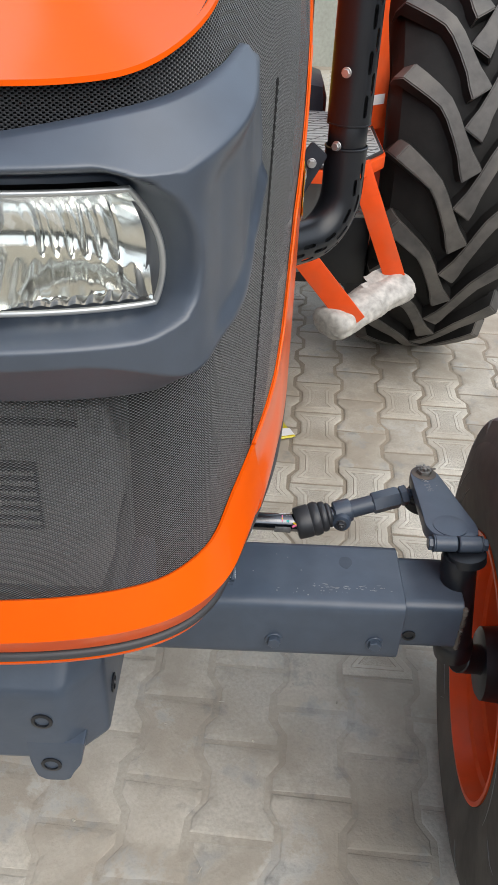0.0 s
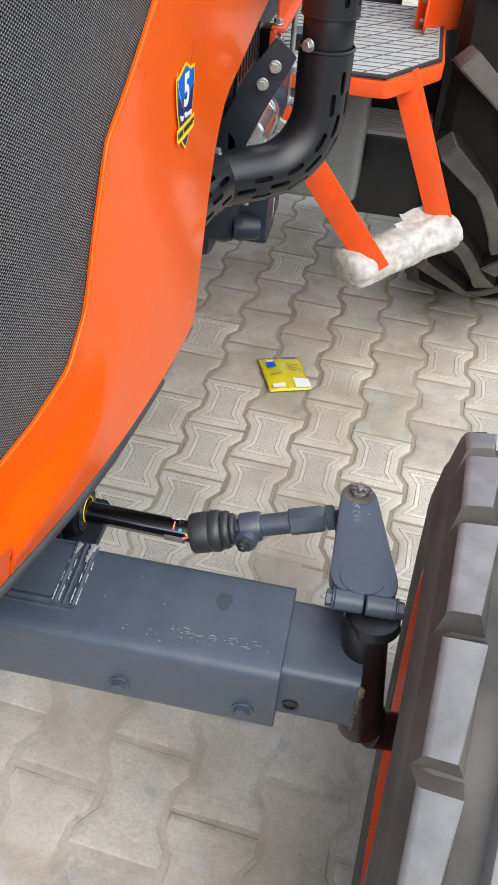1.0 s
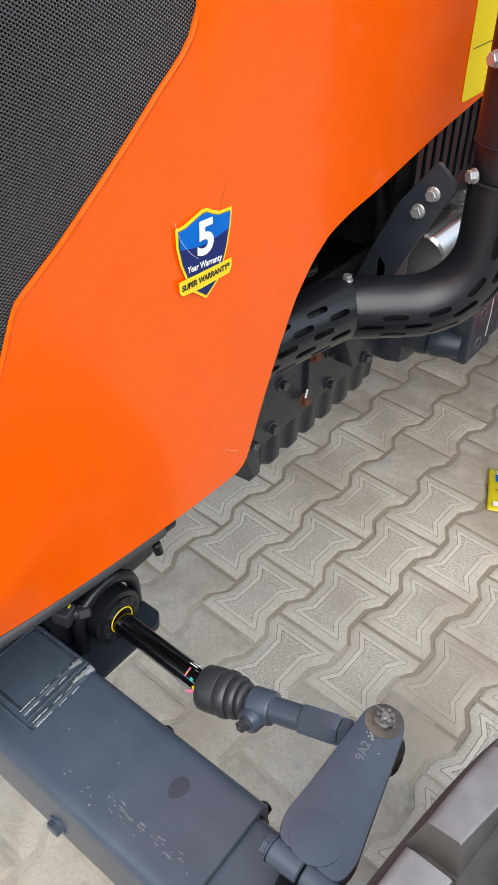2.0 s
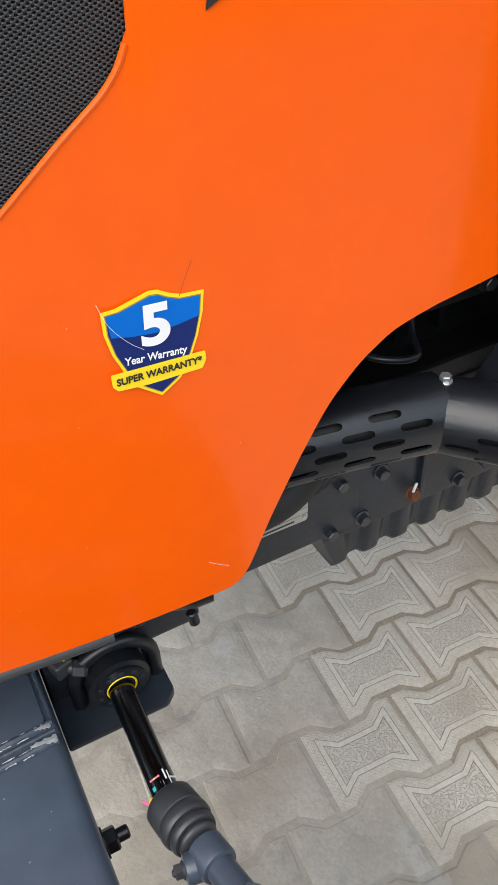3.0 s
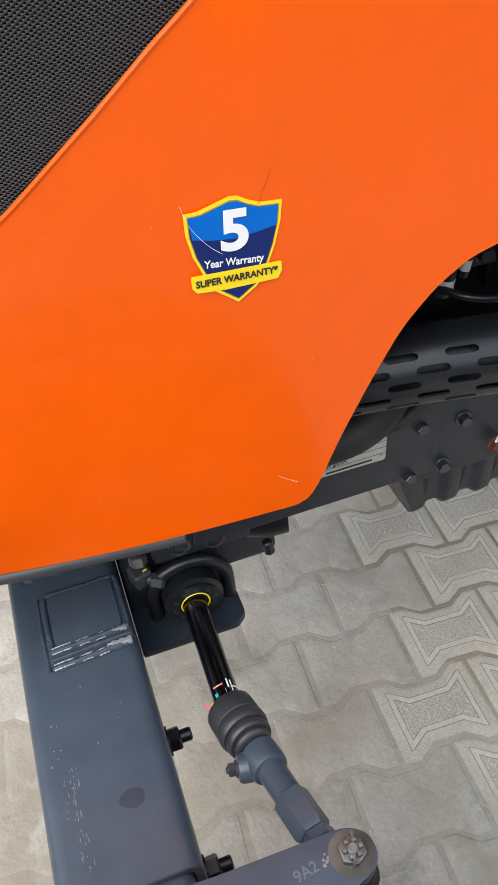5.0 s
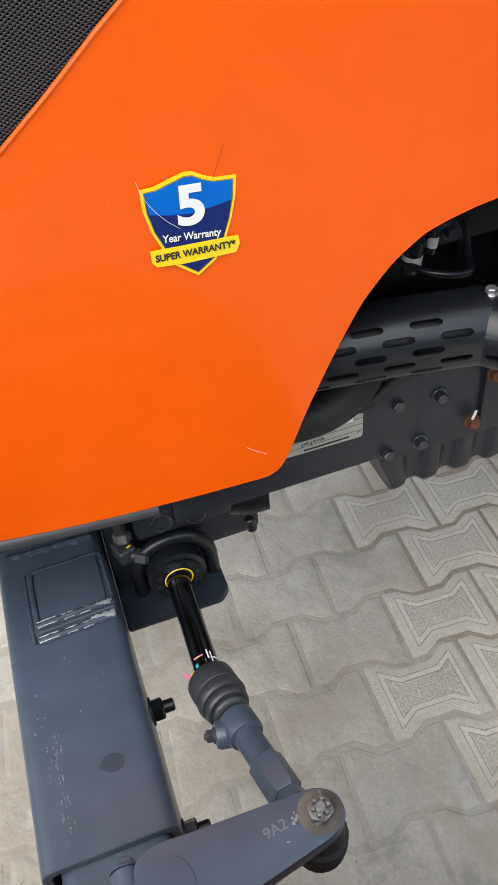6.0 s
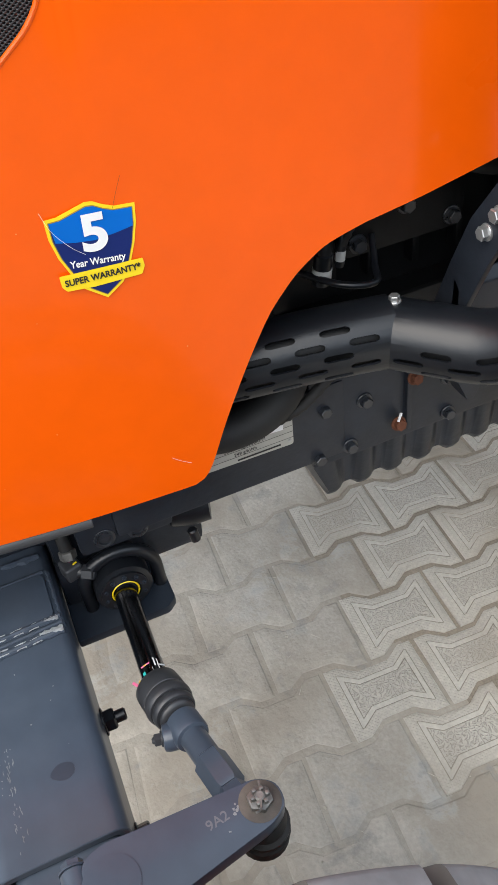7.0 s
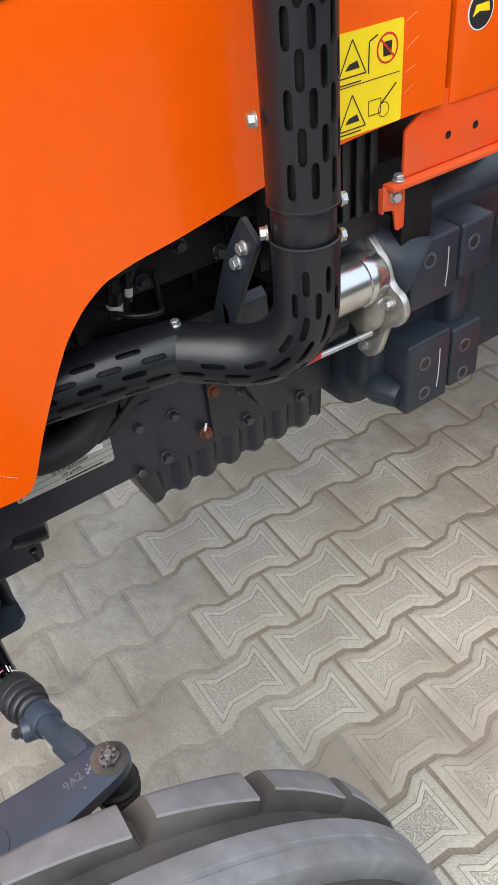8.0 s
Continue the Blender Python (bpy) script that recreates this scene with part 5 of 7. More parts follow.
ST = (0.289, 0.563)             # the stack's upright axis
bm = bmesh.new()
add_rod(bm, (*ST, 0.86), (*ST, 1.72), 0.026, 24)
core = Vector((0.182, 0.468, 0.813))
corner = Vector((ST[0], ST[1], 0.813))
flow = (corner - core).normalized()
bend = 0.072
arc = [corner - flow * bend + flow * bend * math.sin(a) + Vector((0, 0, bend * (1 - math.cos(a)))) for a in [math.pi / 2 * k / 10 for k in range(11)]]
add_tube(bm, [core - flow * 0.0] + arc, 0.026, 20)
# Inner pipes take the shade-darkened black so the shield slots look dark inside.
exhaust = part("exhaust_pipe", bm, BLACK_AND_SHADE, tractor, "matt black exhaust stack behind slotted heat shields")
shell_part("upper_shield", [(*ST, 0.978 + 0.02 * k) for k in range(37)], 0.0322, lambda u, n: n.dot(Vector((0.92, 0.39, 0))) > -0.05, exhaust, "black slotted heat shield", pitch_v=0.057, slot=(0.0072, 0.031), columns=20)
bm = bmesh.new()
add_lathe(bm, [(0.0283, 0), (0.029, 0.001), (0.029, 0.05), (0.0283, 0.051)], (*ST, 0.935), (0, 0, 1), 32, False)
part("collar", bm, BLACK, exhaust)
line = [core + flow * 0.006] + [core.lerp(arc[0], k / 3) for k in range(1, 3)] + arc + [Vector((*ST, 0.878 + 0.011 * k)) for k in range(1, 7)]
shell_part("elbow_shield", line, 0.0315, lambda u, n: math.cos(u - 0.70) > 0.42, exhaust, "black slotted elbow shield")
first = [Vector((0.140, 0.285, 0.807)), Vector((0.154, 0.345, 0.810)), Vector((0.168, 0.405, 0.813)), Vector((0.1840, 0.4705, 0.814))]
shell_part("inlet_shield", smooth_path(first, 5), 0.0322, lambda u, n: math.cos(u - 0.15) > 0.42, exhaust, "black slotted inlet shield")
bm = bmesh.new()
add_tube(bm, smooth_path(first, 5), 0.024, 16)
part("inlet_pipe", bm, BLACK_AND_SHADE, exhaust)
for z in (0.978, 0.944):
    bm = bmesh.new()
    add_lathe(bm, [(0.0312, 0), (0.0330, 0.001), (0.0330, 0.0025), (0.0312, 0.0035)], (*ST, z), (0, 0, 1), 36, False)
    part("shield_rim", bm, BLACK, exhaust)
bolt(BOLT_ZINC, (0.275, 0.529, 1.052), (-0.4, -1, 0), exhaust)
bolt(BOLT_SMALL, (0.186, 0.473, 0.8440), (0, 0, 1), exhaust)
bolt(BOLT_ZINC, (0.297, 0.596, 0.972), (0.3, 1, 0), exhaust)
bolt(BOLT_ZINC, (0.297, 0.595, 0.938), (0.3, 1, 0), exhaust)
bolt(BOLT_ZINC, (0.272, 0.535, 0.952), (-0.6, -1, 0), exhaust)

# ---- starter, bell housing, gearbox ----
bm = bmesh.new()
add_lathe(bm, [(0.028, 0), (0.031, 0.003), (0.031, 0.082), (0.0330, 0.083), (0.0338, 0.086), (0.0338, 0.096), (0.0325, 0.098), (0.0315, 0.108), (0.027, 0.114), (0.016, 0.118)], (0.187, 0.655, 0.798), (0, 1, 0), 36)
starter = part("starter_motor", bm, POLISHED, tractor, "bare aluminium starter motor")
bm = bmesh.new()
add_prism(bm, ring_outline([(0.118, 0.800), (0.132, 0.836), (0.158, 0.850), (0.176, 0.846), (0.205, 0.822), (0.216, 0.796), (0.236, 0.788), (0.243, 0.768), (0.232, 0.748), (0.212, 0.738), (0.204, 0.712), (0.196, 0.690), (0.176, 0.678), (0.160, 0.686), (0.156, 0.706), (0.140, 0.74)], 0.008, 4),
          Matrix(((1, 0, 0, 0), (0, 0, 1, 0.741), (0, 1, 0, 0), (0, 0, 0, 1))), 0.010, 0.002)
flange = part("drive_flange", bm, ALUMINIUM, tractor, "cast aluminium starter flange")
bm = bmesh.new()
add_lathe(bm, [(0.030, 0), (0.036, 0.004), (0.036, 0.014), (0.031, 0.020)], (0.178, 0.722, 0.762), (0, 1, 0), 28)
part("gear_case", bm, ALUMINIUM, flange, "cast aluminium reduction case")
bm = bmesh.new()
add_lathe(bm, [(0.022, 0), (0.026, 0.004), (0.026, 0.09), (0.022, 0.094)], (0.16, 0.64, 0.742), (0, 1, 0), 24)
part("solenoid", bm, BLACK, starter, "black solenoid")
bm = bmesh.new()
add_rod(bm, (0.205, 0.60, 0.737), (0.205, 0.75, 0.731), 0.0038, 12)
part("solenoid_stud", bm, STEEL, starter)
bm = bmesh.new()
add_lathe(bm, [(0.012, 0), (0.013, 0.002), (0.013, 0.02), (0.010, 0.022)], (0.20, 0.645, 0.742), (0, 1, 0), 16)
part("terminal_cap", bm, STICKER_RED, starter, "red terminal cap")
for x, z in ((0.216, 0.773), (0.173, 0.695), (0.135, 0.817)):
    bolt(BOLT_ZINC, (x, 0.741, z), (0, -1, 0), flange, z * 7)
starter.matrix_basis = Matrix.Translation((0, -0.026, 0.005))
bm = bmesh.new()
add_box(bm, (2 * CX - 0.12, 0.76, 0.54), (0.12, 1.02, 0.90), 0.03)
add_box(bm, (0.06, 0.880, 0.66), (0.188, 0.915, 0.765), 0.012, None, 3)
add_box(bm, (0.04, 0.765, 0.57), (0.160, 0.92, 0.75), 0.030, None, 5)
add_box(bm, (-0.2, 0.82, 0.80), (0.155, 1.05, 0.885), 0.03, Matrix.Rotation(0.25, 3, "Y"), 4)
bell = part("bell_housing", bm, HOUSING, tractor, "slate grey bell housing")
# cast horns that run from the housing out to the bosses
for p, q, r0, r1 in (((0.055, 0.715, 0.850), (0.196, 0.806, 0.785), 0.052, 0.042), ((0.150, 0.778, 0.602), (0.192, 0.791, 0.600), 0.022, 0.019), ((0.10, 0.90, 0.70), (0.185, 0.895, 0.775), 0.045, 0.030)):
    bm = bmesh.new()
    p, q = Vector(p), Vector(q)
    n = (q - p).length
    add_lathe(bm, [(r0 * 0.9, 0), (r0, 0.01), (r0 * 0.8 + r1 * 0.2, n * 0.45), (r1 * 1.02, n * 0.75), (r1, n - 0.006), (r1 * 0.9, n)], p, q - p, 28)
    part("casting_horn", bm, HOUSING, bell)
# Flat black disc puts the hole's darkness into colour; nothing is bored.
bm = bmesh.new()
add_lathe(bm, [(0.0065, 0), (0.0045, 0.0006), (0, 0.0007)], (0.189, 0.792, 0.600), (1, 0.4, 0), 16)
part("hole_bottom", bm, STICKER_BLACK, bell)
# Cover painted darker than the housing to stand for the shadow around it.
bm = bmesh.new()
add_lathe(bm, [(0.15, -0.012), (0.175, -0.006), (0.187, 0.01), (0.190, 0.02), (0.190, 0.05)], (CX, 0.742, 0.70), (0, 1, 0), 48)
part("flywheel_cover", bm, ENGINE, bell, "round flywheel cover with shadow painted in as near black")
CHALK = material("chalk_tick", (0.42, 0.43, 0.44), 0.8)
for y, z0, z1 in ((0.846, 0.752, 0.806), (0.846, 0.596, 0.658)):
    bm = bmesh.new()
    add_tube(bm, smooth_path([(0.2052, y, z0), (0.2054, y + 0.0015, (z0 + z1) / 2), (0.2052, y + 0.001, z1)], 5), 0.0008, 6)
    part("chalk_mark", bm, CHALK, bell)
for (y0, y1, z0, z1, x1, holes) in ((0.786, 0.867, 0.735, 0.826, 0.205, ((0.816, 0.798),)), (0.873, 0.930, 0.750, 0.824, 0.203, ((0.895, 0.795),)),
                                    (0.790, 0.868, 0.572, 0.682, 0.205, ((0.821, 0.645), (0.823, 0.596))), (0.874, 0.931, 0.578, 0.672, 0.203, ((0.899, 0.640), (0.900, 0.593)))):
    bm = bmesh.new()
    add_box(bm, (0.08, y0, z0), (x1, y1, z1), 0.0055, None, 3)
    boss = part("mounting_boss", bm, HOUSING, bell)
    for y, z in holes:
        bm = bmesh.new()
        add_lathe(bm, [(0.0108, 0), (0.0104, 0.0008), (0.0080, 0.0010), (0.0070, 0.0004)], (x1 - 0.0002, y, z), (1, 0, 0), 22, False)
        ring = part("threaded_hole", bm, CHASSIS, bell)
        # Black disc on the closed face stands for the dark inside the thread.
        bm = bmesh.new()
        add_lathe(bm, [(0.0072, 0), (0.0, 0.00005)], (x1 + 0.0003, y, z), (1, 0, 0), 20, False)
        part("hole_bottom", bm, STICKER_BLACK, bell)
bm = bmesh.new()
add_box(bm, (2 * CX - 0.10, 1.02, 0.50), (0.10, 2.05, 0.88), 0.04)
add_box(bm, (2 * CX - 0.35, 1.74, 0.55), (0.35, 2.04, 0.82), 0.05)
gearbox = part("gearbox", bm, HOUSING, tractor, "slate grey gearbox and rear axle")

# orange rear cowl with its flange, yellow warning sticker
bm = bmesh.new()
add_box(bm, (2 * CX - 0.207, 0.826, 0.976), (0.207, 1.08, 1.36), 0.008)
cowl = part("rear_cowl", bm, ORANGE, tractor, "glossy orange rear cowl")
bm = bmesh.new()
add_prism(bm, ring_outline([(0.787, 0.905), (1.0, 0.905), (1.0, 0.985), (0.83, 0.985), (0.815, 0.972), (0.787, 0.955)], 0.004), Matrix(((0, 0, 1, 0.199), (1, 0, 0, 0), (0, 1, 0, 0), (0, 0, 0, 1))), 0.004, 0.001)
add_box(bm, (0.196, 0.762, 0.898), (0.215, 1.0, 0.904), 0.002)
add_prism(bm, ring_outline([(0.757, 0.902), (0.790, 0.902), (0.790, 0.848), (0.779, 0.846), (0.774, 0.872), (0.757, 0.876)], 0.003), Matrix(((0, 0, 1, 0.200), (1, 0, 0, 0), (0, 1, 0, 0), (0, 0, 0, 1))), 0.004, 0.001)
add_box(bm, (0.196, 0.757, 0.872), (0.203, 0.760, 0.90), 0.001)
lug = part("cowl_bracket", bm, ORANGE_DULL, tractor, "orange folded cowl bracket")
bolt(BOLT_ZINC, (0.203, 0.780, 0.9045), (0, 0, 1), lug)
bolt(BOLT_ZINC, (0.204, 0.774, 0.889), (1, -0.2, 0), lug)
bm = bmesh.new()
add_prism(bm, ring_outline([(0.795, 0.806), (0.844, 0.806), (0.842, 0.880), (0.832, 0.893), (0.795, 0.893)], 0.005), Matrix(((0, 0, 1, 0.176), (1, 0, 0, 0), (0, 1, 0, 0), (0, 0, 0, 1))), 0.020, 0.002)
part("rubber_mount", bm, BLACK_AND_SHADE, lug, "black rubber mount block")
bm = bmesh.new()
add_rod(bm, (0.20, 0.955, 0.80), (0.20, 0.957, 0.93), 0.0045, 14)
link_rod = part("control_rod", bm, STEEL, tractor, "zinc control rod with clevis")
bm = bmesh.new()
add_box(bm, (0.190, 0.966, 0.735), (0.2, 0.984, 0.808), 0.003)
add_box(bm, (0.190, 0.948, 0.795), (0.21, 0.984, 0.808), 0.003)
part("clevis", bm, STEEL, link_rod)
bolt(BOLT_ZINC, (0.2, 0.978, 0.745), (1, 0, 0), link_rod)
# Bracket holes are black discs, their darkness painted on the plate.
for y in (0.852, 0.895):
    bm = bmesh.new()
    add_lathe(bm, [(0.0045, 0), (0, 0.0001)], (0.2035, y, 0.935), (1, 0, 0), 14)
    part("hole", bm, BLACK, lug)
bm = bmesh.new()
lug.matrix_basis = Matrix.Translation((0, -0.020, 0.009))
# Backing sheet is near black to put darkness behind the bars.
add_box(bm, (0.155, 0.60, 0.845), (0.160, 0.752, 0.985), 0.002)
louvre = part("louvre_panel", bm, BLACK_AND_SHADE, tractor, "black slotted heat panel under the cowl")
for z0, z1 in ((0.848, 0.878), (0.972, 0.985)):
    bm = bmesh.new()
    add_box(bm, (0.176, 0.60, z0), (0.181, 0.752, z1), 0.0015)
    part("panel_rail", bm, BLACK, louvre)
for k in range(8):
    bm = bmesh.new()
    add_box(bm, (0.176, 0.602 + 0.0195 * k, 0.876), (0.181, 0.6135 + 0.0195 * k, 0.974), 0.0015)
    part("panel_bar", bm, BLACK, louvre)


def sticker(name, outline, x, mat, parent, label="", thick=0.0006):
    bm = bmesh.new()
    add_prism(bm, outline, Matrix(((0, 0, 1, x), (1, 0, 0, 0), (0, 1, 0, 0), (0, 0, 0, 1))), thick)
    return part(name, bm, mat, parent, label, smooth=False)


X0 = 0.2096
warn = sticker("warning_sticker", ring_outline([(0.640, 0.976), (0.772, 0.976), (0.772, 1.071), (0.640, 1.071)], 0.004), X0, YELLOW, tractor, "yellow warning sticker with black pictograms")


def stroke(parent, pts, w, mat, x=X0 + 0.0008):
    for a, b in zip(pts[:-1], pts[1:]):
        a, b = Vector(a), Vector(b)
        d = (b - a).normalized()
        n = Vector((-d.y, d.x)) * w / 2
        sticker("pictogram_line", [tuple(a - n), tuple(b - n), tuple(b + n), tuple(a + n)], x, mat, parent, thick=0.0002)


def circle(cy, cz, r, n=18):
    return [(cy + r * math.cos(2 * math.pi * k / n), cz + r * math.sin(2 * math.pi * k / n)) for k in range(n + 1)]


stroke(warn, [(0.645, 1.0235), (0.768, 1.0235)], 0.0008, STICKER_BLACK)
for z in (1.032, 0.983):
    stroke(warn, [(0.690, z), (0.724, z), (0.707, z + 0.032), (0.690, z)], 0.0012, STICKER_BLACK)
    sticker("pictogram_shape", [(0.698, z + 0.006), (0.716, z + 0.006), (0.713, z + 0.013), (0.703, z + 0.011)], X0 + 0.0008, STICKER_BLACK, warn, thick=0.0002)
stroke(warn, [(0.727, 1.030), (0.728, 1.058), (0.738, 1.062)], 0.0014, STICKER_BLACK)
stroke(warn, circle(0.751, 1.048, 0.013), 0.0018, STICKER_RED, X0 + 0.0009)
stroke(warn, [(0.742, 1.057), (0.760, 1.039)], 0.0018, STICKER_RED, X0 + 0.0009)
sticker("pictogram_shape", [(0.746, 1.041), (0.756, 1.041), (0.757, 1.054), (0.745, 1.054)], X0 + 0.0007, STICKER_BLACK, warn, thick=0.0002)
stroke(warn, [(0.728, 0.990), (0.744, 0.990), (0.744, 1.004), (0.728, 1.004), (0.728, 0.990)], 0.0008, STICKER_BLACK)
stroke(warn, [(0.744, 0.998), (0.764, 1.014)], 0.0016, STICKER_BLACK)
stroke(warn, circle(0.748, 0.992, 0.007), 0.0007, STICKER_BLACK)
for y, z in ((0.690, 1.026), (0.690, 0.9795)):
    stroke(warn, [(y, z), (y + 0.028, z)], 0.0012, STICKER_BLACK)
for y0, z0, y1, z1 in ((0.775, 1.066, 0.790, 1.072), (0.776, 1.040, 0.793, 1.050), (0.776, 1.020, 0.790, 1.024), (0.776, 1.0, 0.788, 1.006), (0.776, 1.084, 0.786, 1.094)):
    stroke(warn, [(y0, z0), ((y0 + y1) / 2, z0 * 0.4 + z1 * 0.6), (y1, z1)], 0.0008, CHIP_PALE, 0.2094)
warn.matrix_basis = Matrix.Translation((0, -0.020, 0.006))
sticker("side_decal", [(0.281, 1.132), (0.30, 1.142), (0.33, 1.150), (0.40, 1.164), (0.45, 1.172), (0.45, 1.185), (0.292, 1.185)], 0.2094, STICKER_BLACK, tractor, "black side decal", thick=0.0003)
# round black emblem on the cowl
em = sticker("emblem", circle(0.861, 1.062, 0.017, 28)[:-1], 0.2076, STICKER_BLACK, cowl, "round black emblem with a yellow mark")
sticker("emblem_ring", circle(0.861, 1.062, 0.0185, 28)[:-1], 0.2072, STICKER_WHITE, cowl)
sticker("emblem_mark", [(0.849, 1.058), (0.858, 1.062), (0.873, 1.060), (0.871, 1.069), (0.853, 1.068)], 0.2083, YELLOW, cowl)

# shield-shaped warranty sticker on the side panel
SX = 0.2091


def shield(scale):
    """A shield with a domed top, in height and length along the panel."""
    pts = [(-0.029, 0.0315), (-0.021, 0.0315), (-0.011, 0.0340), (-0.002, 0.0362), (0.003, 0.0355), (0.009, 0.0318), (0.016, 0.0288), (0.029, 0.0275), (0.0275, 0.0155), (0.0235, 0.0015), (0.0185, -0.0105),
           (0.0105, -0.0235), (-0.002, -0.0315), (-0.0155, -0.0205), (-0.0215, -0.0085), (-0.0265, 0.0045), (-0.0292, 0.0185)]
    return [(0.238 + scale * y, 0.9685 + scale * z) for y, z in pts]


OCHRE = material("sticker_ochre", (0.36, 0.22, 0.03), 0.4, grain=0.03)
badge = sticker("warranty_sticker", shield(1.0), SX, YELLOW, tractor, "blue and yellow shield-shaped warranty sticker", thick=0.0003)
sticker("shield_edge", shield(0.935), SX + 0.00033, OCHRE, badge, thick=0.0001)
sticker("shield_navy", shield(0.915), SX + 0.00035, STICKER_NAVY, badge, thick=0.0001)
sticker("shield_blue", shield(0.915)[:8] + [(0.2628, 0.9815), (0.2510, 0.980), (0.237, 0.979), (0.224, 0.981), (0.2125, 0.984)], SX + 0.0005, STICKER_BLUE, badge, thick=0.0001)
sticker("ribbon", ring_outline([(0.2085, 0.9615), (0.2085, 0.9535), (0.2112, 0.9498), (0.229, 0.9477), (0.262, 0.9467), (0.2648, 0.952), (0.2645, 0.9580), (0.231, 0.9600)], 0.001), SX + 0.00065, YELLOW, badge, thick=0.0001)
SIDE = Matrix(((0, 0, 1, SX + 0.0011), (1, 0, 0, 0), (0, 1, 0, 0), (0, 0, 0, 1)))
letters("digit", "5", 0.0335, SIDE @ Matrix.Translation((0.2375, 0.9832, 0)) @ Matrix.Rotation(radians(-4), 4, "Z"), STICKER_WHITE, badge, weight=0.0011, squeeze=1.1)
letters("print", "Year Warranty", 0.0068, SIDE @ Matrix.Translation((0.2355, 0.9650, 0)) @ Matrix.Rotation(radians(-6.5), 4, "Z"), STICKER_WHITE, badge, weight=0.0001, squeeze=0.87)
letters("print", "SUPER WARRANTY*", 0.0062, SIDE @ Matrix.Translation((0.2364, 0.9541, 0)) @ Matrix.Rotation(radians(-3), 4, "Z"), STICKER_BLACK, badge, weight=0.00018, squeeze=0.91)
badge.matrix_basis = Matrix.Translation((0, 0.002, 0.004))
# scratches in the paint
for pts, d, mat in ((((0.2095, 1.010), (0.214, 0.996), (0.223, 0.983), (0.231, 0.9755)), 0.0014, STICKER_WHITE), (((0.2545, 1.0), (0.259, 1.010), (0.2635, 1.019)), 0.0003, RUST), (((0.255, 0.784), (0.2615, 0.778), (0.270, 0.7715)), 0.0004, STICKER_WHITE)):
    bm = bmesh.new()
    add_tube(bm, smooth_path([(SX + d, y, z) for y, z in pts], 5), 0.00011, 5)
    part("paint_scratch", bm, mat, tractor)
rnd = random.Random(31)
for k in range(9):
    y, z = rnd.uniform(0.12, 0.62), rnd.uniform(0.77, 1.08)
    if z > panel_low(S_OF_Y(y)) + 0.02 and z < band_top(S_OF_Y(y)) - 0.02:
        bm = bmesh.new()
        add_lathe(bm, [(rnd.uniform(0.0003, 0.0006), 0), (0.0001, 0.0002)], on_bonnet(S_OF_Y(y), z, 0.0041 if y > 0.27 else 0.0048), (1, -0.1, 0), 7)
        part("dust_speck", bm, CHIP_PALE, tractor)

# ---- step and platform ----
bm = bmesh.new()
plat = [(2 * CX - 0.360, 1.075), (0.360, 1.075), (0.455, 1.225), (0.455, 1.62), (2 * CX - 0.455, 1.62), (2 * CX - 0.455, 1.225)]
add_prism(bm, ring_outline(plat, 0.015), Matrix.Translation((0, 0, 0.734)), 0.028, 0.002)
deck = part("platform", bm, ORANGE_DULL, tractor, "orange step platform with a grey mat")
bm = bmesh.new()
inner = [(0.0, 1.083), (0.354, 1.083), (0.446, 1.229), (0.446, 1.61), (0.0, 1.61)]
add_prism(bm, ring_outline(inner, 0.012), Matrix.Translation((0, 0, 0.7625)), 0.008, 0.002)
mat_part = part("rubber_mat", bm, MAT_GREY, deck, "grey ribbed rubber mat")
def on_mat(x, y):
    return 0.02 < x < 0.440 and 1.090 < y < 1.6 and (x - 0.354) * 0.146 - (y - 1.083) * 0.092 < -0.0009


grooves = [((-0.1, 1.09 + 0.026 * k), (1.0, 0.03)) for k in range(22)] + [((-0.55 + 0.065 * k, 1.07), (0.62, 0.785)) for k in range(18)]
for (gx, gy), (dx, dy) in grooves:
    run_in = [Vector((gx + dx * t, gy + dy * t, 0.7708)) for t in np.linspace(0, 0.9, 240) if on_mat(gx + dx * t, gy + dy * t)]
    if len(run_in) > 8:
        a, b = run_in[0], run_in[-1]
        bm = bmesh.new()
        half = (b - a).length / 2
        add_box(bm, (a + b) / 2 - Vector((half, 0.0011, 0.0008)), (a + b) / 2 + Vector((half, 0.0011, 0.0008)), 0.0004, Matrix.Rotation(math.atan2(dy, dx), 3, "Z"), 1)
        part("mat_groove", bm, MAT_LINE, mat_part)
bm = bmesh.new()
rim = [Vector(p) for p in ((0.0, 1.084, 0.768), (0.352, 1.084, 0.768), (0.445, 1.230, 0.768), (0.445, 1.60, 0.768))]
add_tube(bm, rim, 0.0045, 8)
part("mat_edge", bm, RUBBER, mat_part, "black rolled mat edge")


def flat_bar(a, b, width, thick, side, name, mat, parent, label=""):
    a, b, side = Vector(a), Vector(b), Vector(side).normalized()
    d = (b - a).normalized()
    n = d.cross(side).normalized()
    m = Matrix.Translation(a) @ Matrix((side, n, d)).transposed().to_4x4()
    bm = bmesh.new()
    tmp = bmesh.new()
    length = (b - a).length
    box(tmp, (-width / 2, -thick / 2, 0), (width / 2, thick / 2, length), 0.0015)
    tmp.transform(m @ Matrix.Translation((0, 0, length / 2)))
    merge(bm, tmp)
    return part(name, bm, mat, parent, label)


step_arms = [flat_bar((0.372, 1.150, 0.738), (0.492, 1.150, 0.470), 0.050, 0.006, (0.9, 0.0, 0.36), "step_arm", ORANGE_DULL, deck, "orange flat step arm"),
             flat_bar((0.150, 1.080, 0.682), (0.396, 0.982, 0.424), 0.054, 0.006, (0.72, 0.0, 0.69), "step_arm", ORANGE_DULL, deck, "orange flat step arm")]
